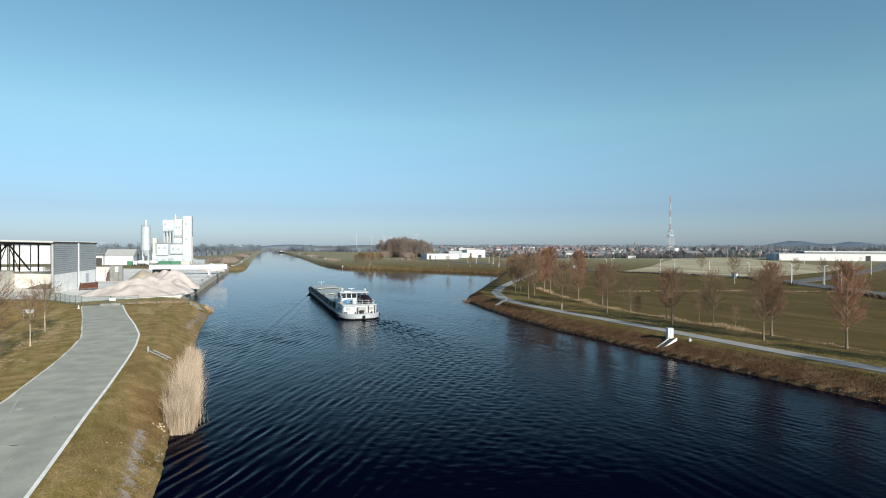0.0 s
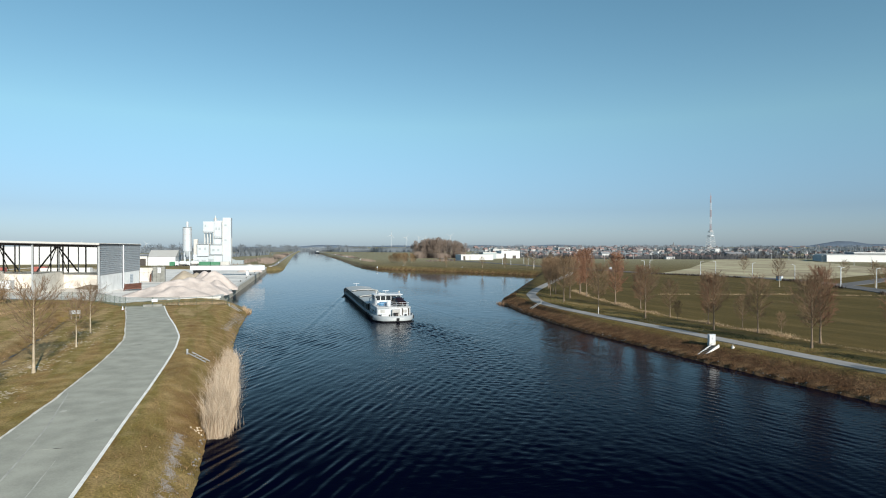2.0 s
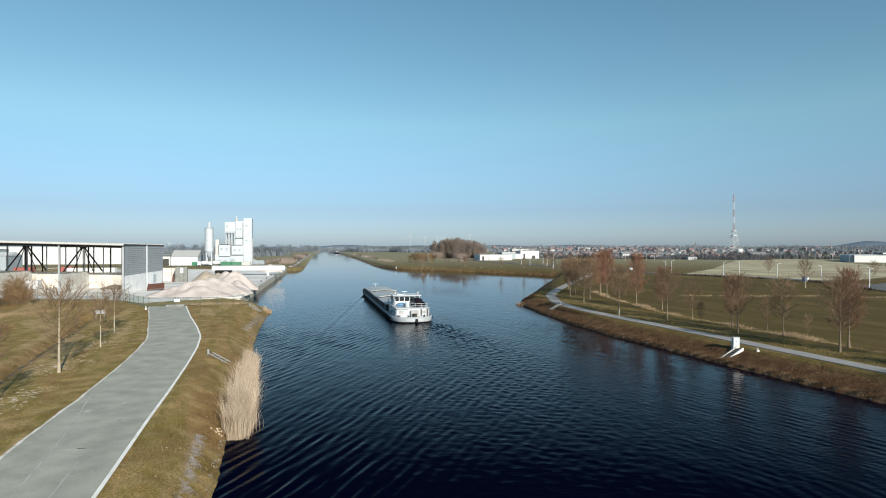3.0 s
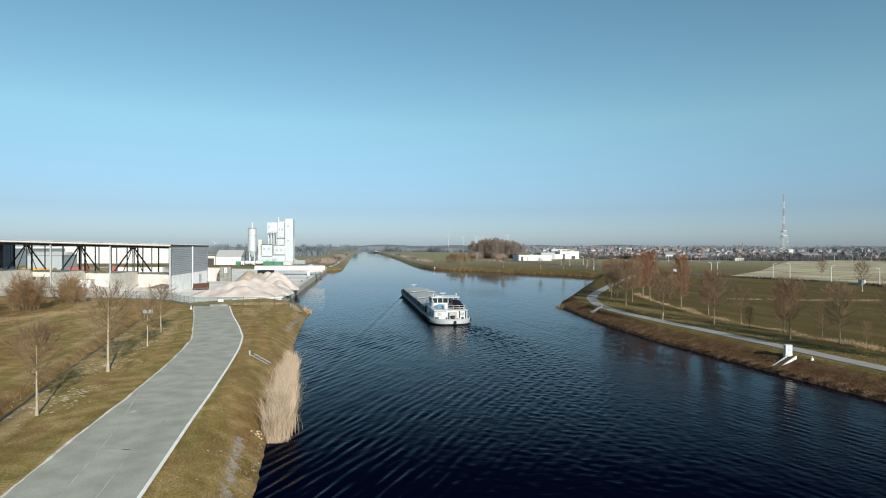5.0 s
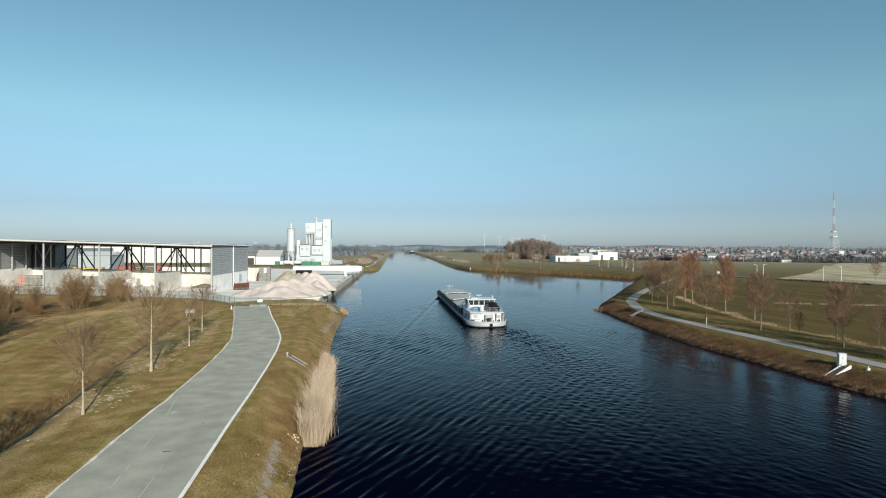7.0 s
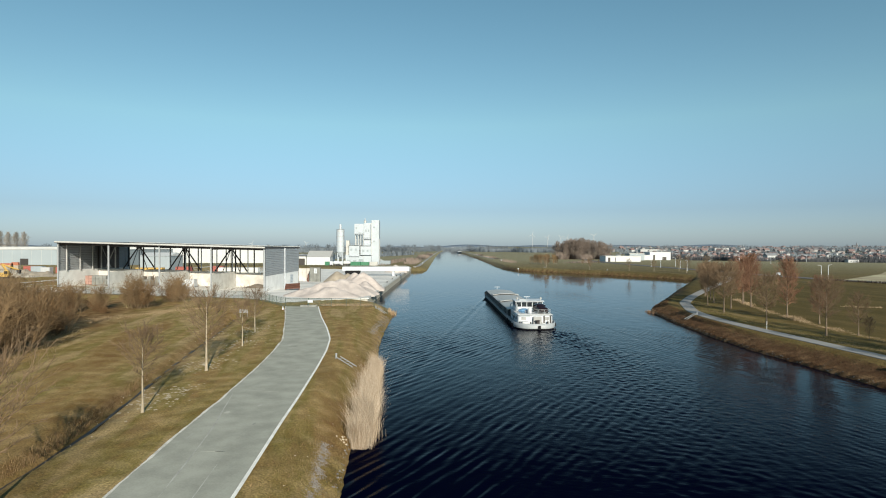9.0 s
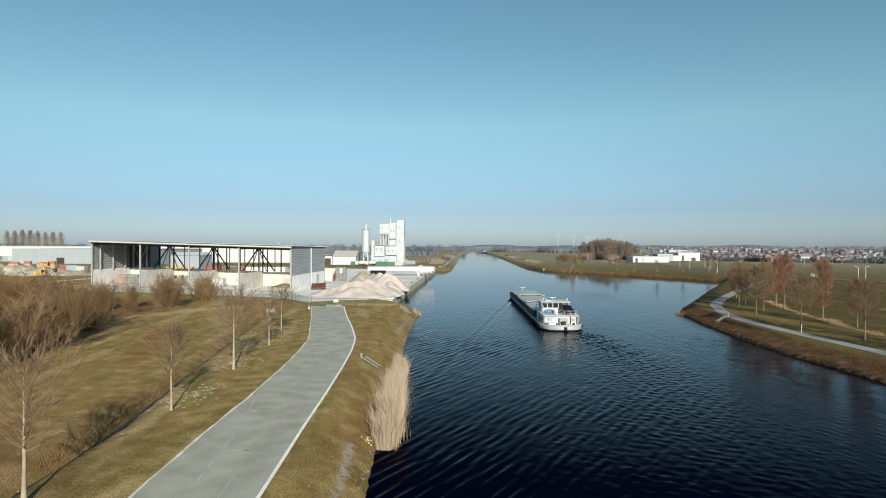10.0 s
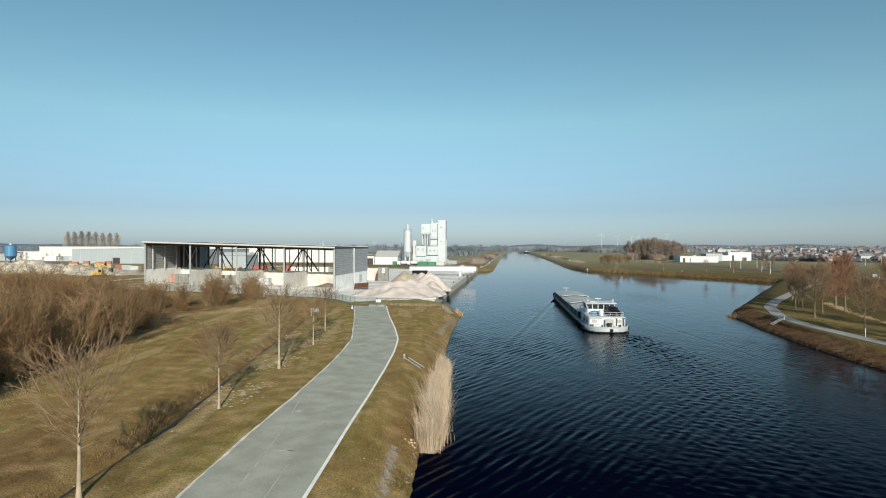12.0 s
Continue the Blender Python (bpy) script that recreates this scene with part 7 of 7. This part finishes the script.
tagged(part("far_house_roofs", tops, M_FARROOF, kind="stuff"), "roofs of the farther houses of the town", "houses")
spire = thing("church", "distant church with a pointed spire", "church", (965, 1400, height(965, 1400)))
spire.matrix_basis = spire.matrix_basis @ Matrix.Scale(0.5, 4)
part("nave", Shape().box(-14, 4, -6, 6, -2, 11), M_BRICK, spire)
part("tower", Shape().box(4, 10, -3, 3, -2, 18), M_BRICK, spire)
part("spire", Shape().lathe([(3.6, 18), (0.2, 32)], 8, (7, 0, 0)), M_ROOFGREY, spire)
part("roof", Shape().add([(-14, -6.3, 11), (4, -6.3, 11), (4, 6.3, 11), (-14, 6.3, 11), (-14, 0, 16), (4, 0, 16)], [(0, 1, 5, 4), (2, 3, 4, 5), (0, 4, 3), (1, 2, 5)]), M_ROOFGREY, spire)


# ---------------------------------------------------------------- woods
def woods(name, areas, material, label, seed, wide=0.9):
    """Bare woodland as upright brushes. areas: (x0, y0, x1, y1, depth, height, count)."""
    rng = np.random.default_rng(seed)
    base, hts = [], []
    for x0, y0, x1, y1, depth, h, n in areas:
        t = rng.random(n)
        l = math.hypot(x1 - x0, y1 - y0)
        nx, ny = -(y1 - y0) / l, (x1 - x0) / l
        o = rng.uniform(-0.5, 0.5, n) * depth
        x, y = x0 + t * (x1 - x0) + nx * o, y0 + t * (y1 - y0) + ny * o
        lump = 0.72 + 0.16 * np.sin(t * l / 23.0 + seed) + 0.12 * np.sin(t * l / 9.0 + 2 * seed)
        z = np.maximum(land(x, y)[0], 0.2) - 0.3
        base.append(np.stack([x, y, z], 1))
        hts.append(h * lump * rng.uniform(0.45, 1.15, n))
    return blades(name, np.concatenate(base), np.concatenate(hts), 0.16, wide, material, label, "woods", seed, bend=0.1)


M_COPSE = mat("copse_twigs", (0.185, 0.150, 0.132), 0.95, var=0.25, scale=0.08, fine=0.6, bump=0)
c1 = tree(61, "tall bare brown tree of the copse", "trees of the copse", M_COPSE, name="tall_tree", h=24, clear=1.5, spread=6.0, branches=36, subs=6, twigs=6, up=0.95, thick=9.0, trunk_r=0.22)
rr = random.Random(8)
spots_c = []
while len(spots_c) < 64:
    u, v = rr.uniform(-1, 1), rr.uniform(-1, 1)
    if u * u + v * v < 1:
        spots_c.append((138 + 31 * u, 614 + 17 * v, (1.06 - 0.28 * u * u) * rr.uniform(0.85, 1.1)))
place(c1, spots_c, 62)
b1 = tree(63, "bare round bush on the basin bank", "bushes on the basin bank", M_SHRUBG, name="bank_bush", h=7.6, clear=0.4, spread=3.2, branches=30, subs=5, twigs=5, up=0.9, thick=5.5, trunk_r=0.12)
place(b1, [(66, 440, 0.85), (69, 436, 0.95), (74, 442, 0.95), (78, 438, 0.9), (63, 445, 0.8), (82, 446, 0.75), (98, 430, 0.5), (104, 436, 0.5), (110, 432, 0.4), (70, 448, 0.95), (76, 446, 0.95), (68, 443, 0.9), (72, 439, 0.9), (80, 442, 0.85), (65, 443, 0.85)], 64)
p1 = tree(65, "tall bare poplar in a row", "poplars behind the warehouse", M_POPLAR, name="poplar", h=29, clear=2.5, spread=7.0, branches=90, subs=7, twigs=6, up=1.0, conic=0.25, thick=7, trunk_r=0.3)
place(p1, [(-532 + 7.6 * k, 650 + 2 * k, 1.0) for k in range(8)], 66, 0.95, 1.04)

woods("far_woods", [(-620, 900, -60, 1500, 120, 15, 11000), (-60, 1500, -22, 2200, 60, 14, 2600), (-1500, 760, -620, 900, 120, 14, 9000), (-130, 560, -60, 900, 30, 9, 1600)], M_HAZEWOOD, "distant bare woods behind the plant, tinted grey-blue for haze", 71, 0.5)
woods("far_woods", [(40, 1500, 210, 1250, 80, 14, 5000), (210, 1250, 330, 1150, 60, 11, 3200), (24, 2400, 60, 1500, 60, 15, 2800), (-30, 2500, 30, 2450, 40, 15, 700)], M_HAZEWOOD, "distant bare woods beyond the canal", 72, 0.5)
w1 = tree(81, "bare grey tree between the houses of the town", "trees of the town", M_TOWNTREE, name="town_tree", h=11, clear=1.0, spread=4.6, branches=30, subs=6, twigs=6, up=0.7, thick=8.0, trunk_r=0.2)
rr = random.Random(83)
spots_w, far_spots = [], []
while len(spots_w) < 170:
    b, dd = radians(rr.uniform(13, 58)), rr.uniform(640, 1500)
    x, yy = dd * math.sin(b), dd * math.cos(b)
    if (x > 230 or yy > 720) and not (x > 395 and yy < 520 and x < 560):
        spots_w.append((x, yy, rr.uniform(0.45, 0.95)))
for _ in range(110):
    b, dd = radians(rr.uniform(37, 59)), rr.uniform(620, 1000)
    x, yy = dd * math.sin(b), dd * math.cos(b)
    if not (395 < x < 580 and yy < 520):
        spots_w.append((x, yy, rr.uniform(0.6, 1.15)))
for x0, y0, x1, y1, n in ((-70, 880, -420, 1180, 60), (-24, 1500, -60, 1000, 30), (40, 1480, 300, 1180, 60), (-140, 620, -60, 900, 24), (-1000, 820, -420, 900, 50)):
    for _ in range(n):
        u = rr.random()
        far_spots.append((x0 + u * (x1 - x0) + rr.uniform(-14, 14), y0 + u * (y1 - y0) + rr.uniform(-20, 20), rr.uniform(0.8, 1.3)))
place(w1, spots_w, 84)
for _ in range(140):
    b, dd = radians(rr.uniform(13, 58)), rr.uniform(1050, 1600)
    far_spots.append((dd * math.sin(b), dd * math.cos(b), rr.uniform(0.45, 0.85)))


def far_trees(spots, seed):
    """Trees too far off to pick apart, turned and scaled copies of one small tree in one mesh."""
    trunk, crown = grow_tree(seed, 11, 1.0, 4.6, branches=14, subs=5, twigs=4, up=0.7, thick=12.0, trunk_r=0.2)
    v0 = np.array([tuple(p) for p in trunk.v] + [tuple(p) for p in crown.v], float)
    f0 = list(trunk.f) + [tuple(i + len(trunk.v) for i in f) for f in crown.f]
    rng = np.random.default_rng(seed)
    vs, fs = [], []
    for k, (x, y, s) in enumerate(spots):
        a = rng.uniform(0, 6.28)
        c, n_ = math.cos(a) * s, math.sin(a) * s
        vs.append(np.stack([v0[:, 0] * c - v0[:, 1] * n_ + x, v0[:, 0] * n_ + v0[:, 1] * c + y, v0[:, 2] * s + height(x, y) - 0.1], 1))
        fs.extend([tuple(i + k * len(v0) for i in f) for f in f0])
    me = bpy.data.meshes.new("far_trees")
    me.from_pydata(np.concatenate(vs).tolist(), [], fs)
    return tagged(part("far_trees", me, M_HAZEWOOD, kind="stuff"), "distant bare trees along the horizon, tinted grey-blue for haze", "trees")


far_trees(far_spots, 85)
woods("far_woods", [(250, 830, 640, 690, 40, 5, 5000), (300, 1000, 900, 700, 160, 6, 9000), (260, 1150, 620, 1050, 120, 8, 3500), (300, 1450, 900, 1250, 160, 12, 6500), (700, 1150, 1500, 500, 160, 12, 14000)], M_HAZEWOOD, "bare trees among the houses of the town", 73, 0.35)
woods("town_edge_scrub", [(232, 572, 330, 520, 26, 5.5, 2600), (330, 520, 400, 470, 22, 4.5, 1500), (240, 640, 420, 560, 60, 6, 3000), (420, 560, 640, 420, 60, 7, 4200)], M_TOWNTREE, "dark bare scrub along the edge of the town", 76, 0.28)
woods("copse_undergrowth", [(112, 606, 166, 606, 22, 7.5, 2600)], M_COPSE, "dense brown undergrowth below the copse", 70, 0.3)
woods("bank_bushes", [(-27, 420, -26, 900, 9, 4.5, 1500), (-46, 395, -34, 560, 12, 3.5, 700)], M_COPSE, "bare brown bushes along the canal dike", 74, 0.22)
woods("bank_bushes", [(52, 470, 46, 900, 8, 3.0, 700), (95, 470, 118, 480, 12, 3.0, 260)], M_COPSE, "low bare bushes on the far canal bank", 75, 0.2)
place(c1, [(-352, 424, 0.34), (-338, 428, 0.40), (-318, 436, 0.36), (-300, 430, 0.30), (-395, 440, 0.42), (-410, 452, 0.45), (-382, 446, 0.36), (-296, 344, 0.24), (-310, 342, 0.26), (-420, 430, 0.4)], 67, first=False)

# hills on the horizon
X = np.linspace(-4000, 4300, 160)
prof = 14 + 8 * np.sin(X / 700.0) + 6 * np.sin(X / 260.0 + 1) + 10 * np.exp(-((X - 3050) / 70.0) ** 2) + 46 * np.exp(-((X - 3270) / 105.0) ** 2) + 28 * np.exp(-((X - 3480) / 60.0) ** 2) + 6 * np.sin(X / 90.0)
Yh = np.sqrt(np.maximum(4450.0 ** 2 - X ** 2, 250.0 ** 2))
sh = Shape()
for x, yy, h in zip(X, Yh, prof):
    sh.v += [(x, yy, -5), (x * 1.01, yy * 1.005, max(8, h)), (x * 1.02, yy * 1.01, -5)]
for i in range(len(X) - 1):
    a = 3 * i
    sh.f += [(a, a + 3, a + 4, a + 1), (a + 1, a + 4, a + 5, a + 2)]
tagged(part("backdrop_hills", sh, M_HILL, kind="structure", smooth=True), "low wooded hills on the horizon, blued in place of haze", "hills")

# radio mast
mast = thing("radio_mast", "tall red and white lattice radio mast", "mast", (612, 792, 2.2))


def lattice(z0, z1, w0, w1, n, r):
    sh = Shape()
    for i in range(n):
        za, zb = z0 + (z1 - z0) * i / n, z0 + (z1 - z0) * (i + 1) / n
        wa, wb = w0 + (w1 - w0) * i / n, w0 + (w1 - w0) * (i + 1) / n
        ca = [(sx * wa / 2, sy * wa / 2, za) for sx, sy in ((-1, -1), (1, -1), (1, 1), (-1, 1))]
        cb = [(sx * wb / 2, sy * wb / 2, zb) for sx, sy in ((-1, -1), (1, -1), (1, 1), (-1, 1))]
        for j in range(4):
            k = (j + 1) % 4
            sh.tube(ca[j], cb[j], r, None, 4)
            sh.tube(ca[j], cb[k], r * 0.7, None, 3)
            sh.tube(ca[k], cb[j], r * 0.7, None, 3)
            sh.tube(cb[j], cb[k], r * 0.7, None, 3)
    return sh


part("lower_lattice", lattice(0, 20, 13, 9, 5, 0.15), M_OFFWHITE, mast)
part("middle_lattice", lattice(20, 36, 9, 5, 5, 0.14), M_WHITE, mast)
part("platform", Shape().lathe([(3.6, 28), (4.4, 28.4), (4.4, 29.4)], 12), M_WHITE, mast)
part("platform", Shape().lathe([(2.6, 35.4), (3.4, 35.8), (3.4, 36.8)], 12), M_OFFWHITE, mast)
for i in range(5):
    part("mast_section", lattice(36 + 11 * i, 47 + 11 * i, 2.4 - 0.25 * i, 2.15 - 0.25 * i, 4, 0.13), M_WHITE if i % 2 else M_MASTRED, mast)
part("tip", Shape().tube((0, 0, 91), (0, 0, 96), 0.25, 0.1, 6, True), M_MASTRED, mast)
part("base_building", Shape().soft_box(5, 13, -4, 4, -1, 9, 0.3), M_HOUSEW, mast, "white technical building")


def turbine(bearing, dist, hub, turn):
    a = radians(bearing)
    ob = thing("wind_turbine", "distant white wind turbine with three blades", "wind turbine", (dist * math.sin(a), dist * math.cos(a), 4), -bearing, "wind turbines")
    part("tower", Shape().tube((0, 0, 0), (0, 0, hub), 1.0, 0.6, 10, True), M_TURBINE, ob)
    part("nacelle", Shape().soft_box(-1.6, 1.6, -4, 5, hub - 1.6, hub + 1.8, 0.4), M_TURBINE, ob)
    for k in range(3):
        b = radians(turn + 120 * k)
        d = np.array((math.sin(b), 0, math.cos(b)))
        s = np.array((math.cos(b), 0, -math.sin(b)))
        c = np.array((0, -4.6, hub))
        rings = [[c + d * t + s * w * u + np.array((0, v, 0)) for u, v in ((-1, 0), (0, -0.4), (1, 0), (0, 0.4))] for t, w in ((0, 0.5), (6, 0.8), (15, 0.5), (24, 0.18))]
        part("blade", Shape().rings(rings), M_TURBINE, ob)
    return ob


for bearing, hub, turn in ((8.2, 66, 10), (9.65, 58, 40), (10.9, 58, 75), (11.5, 55, 20), (13.95, 62, 55)):
    turbine(bearing, 2850 if hub > 60 else 3100, hub, turn)
for bearing, hub, turn in ((-18.5, 24, 30), (-13.6, 26, 80)):
    turbine(bearing, 3300, hub, turn)

# barge moored far along the canal and the white lock house at its end
copy_thing(barge, pose(24, 1330, 0, 0, 0, 191))
shed("lock_house", 16, 32, 2330, 2345, 2.0, 9, M_WHITE, "white lock house at the far canal end", 2, M_ROOFGREY)
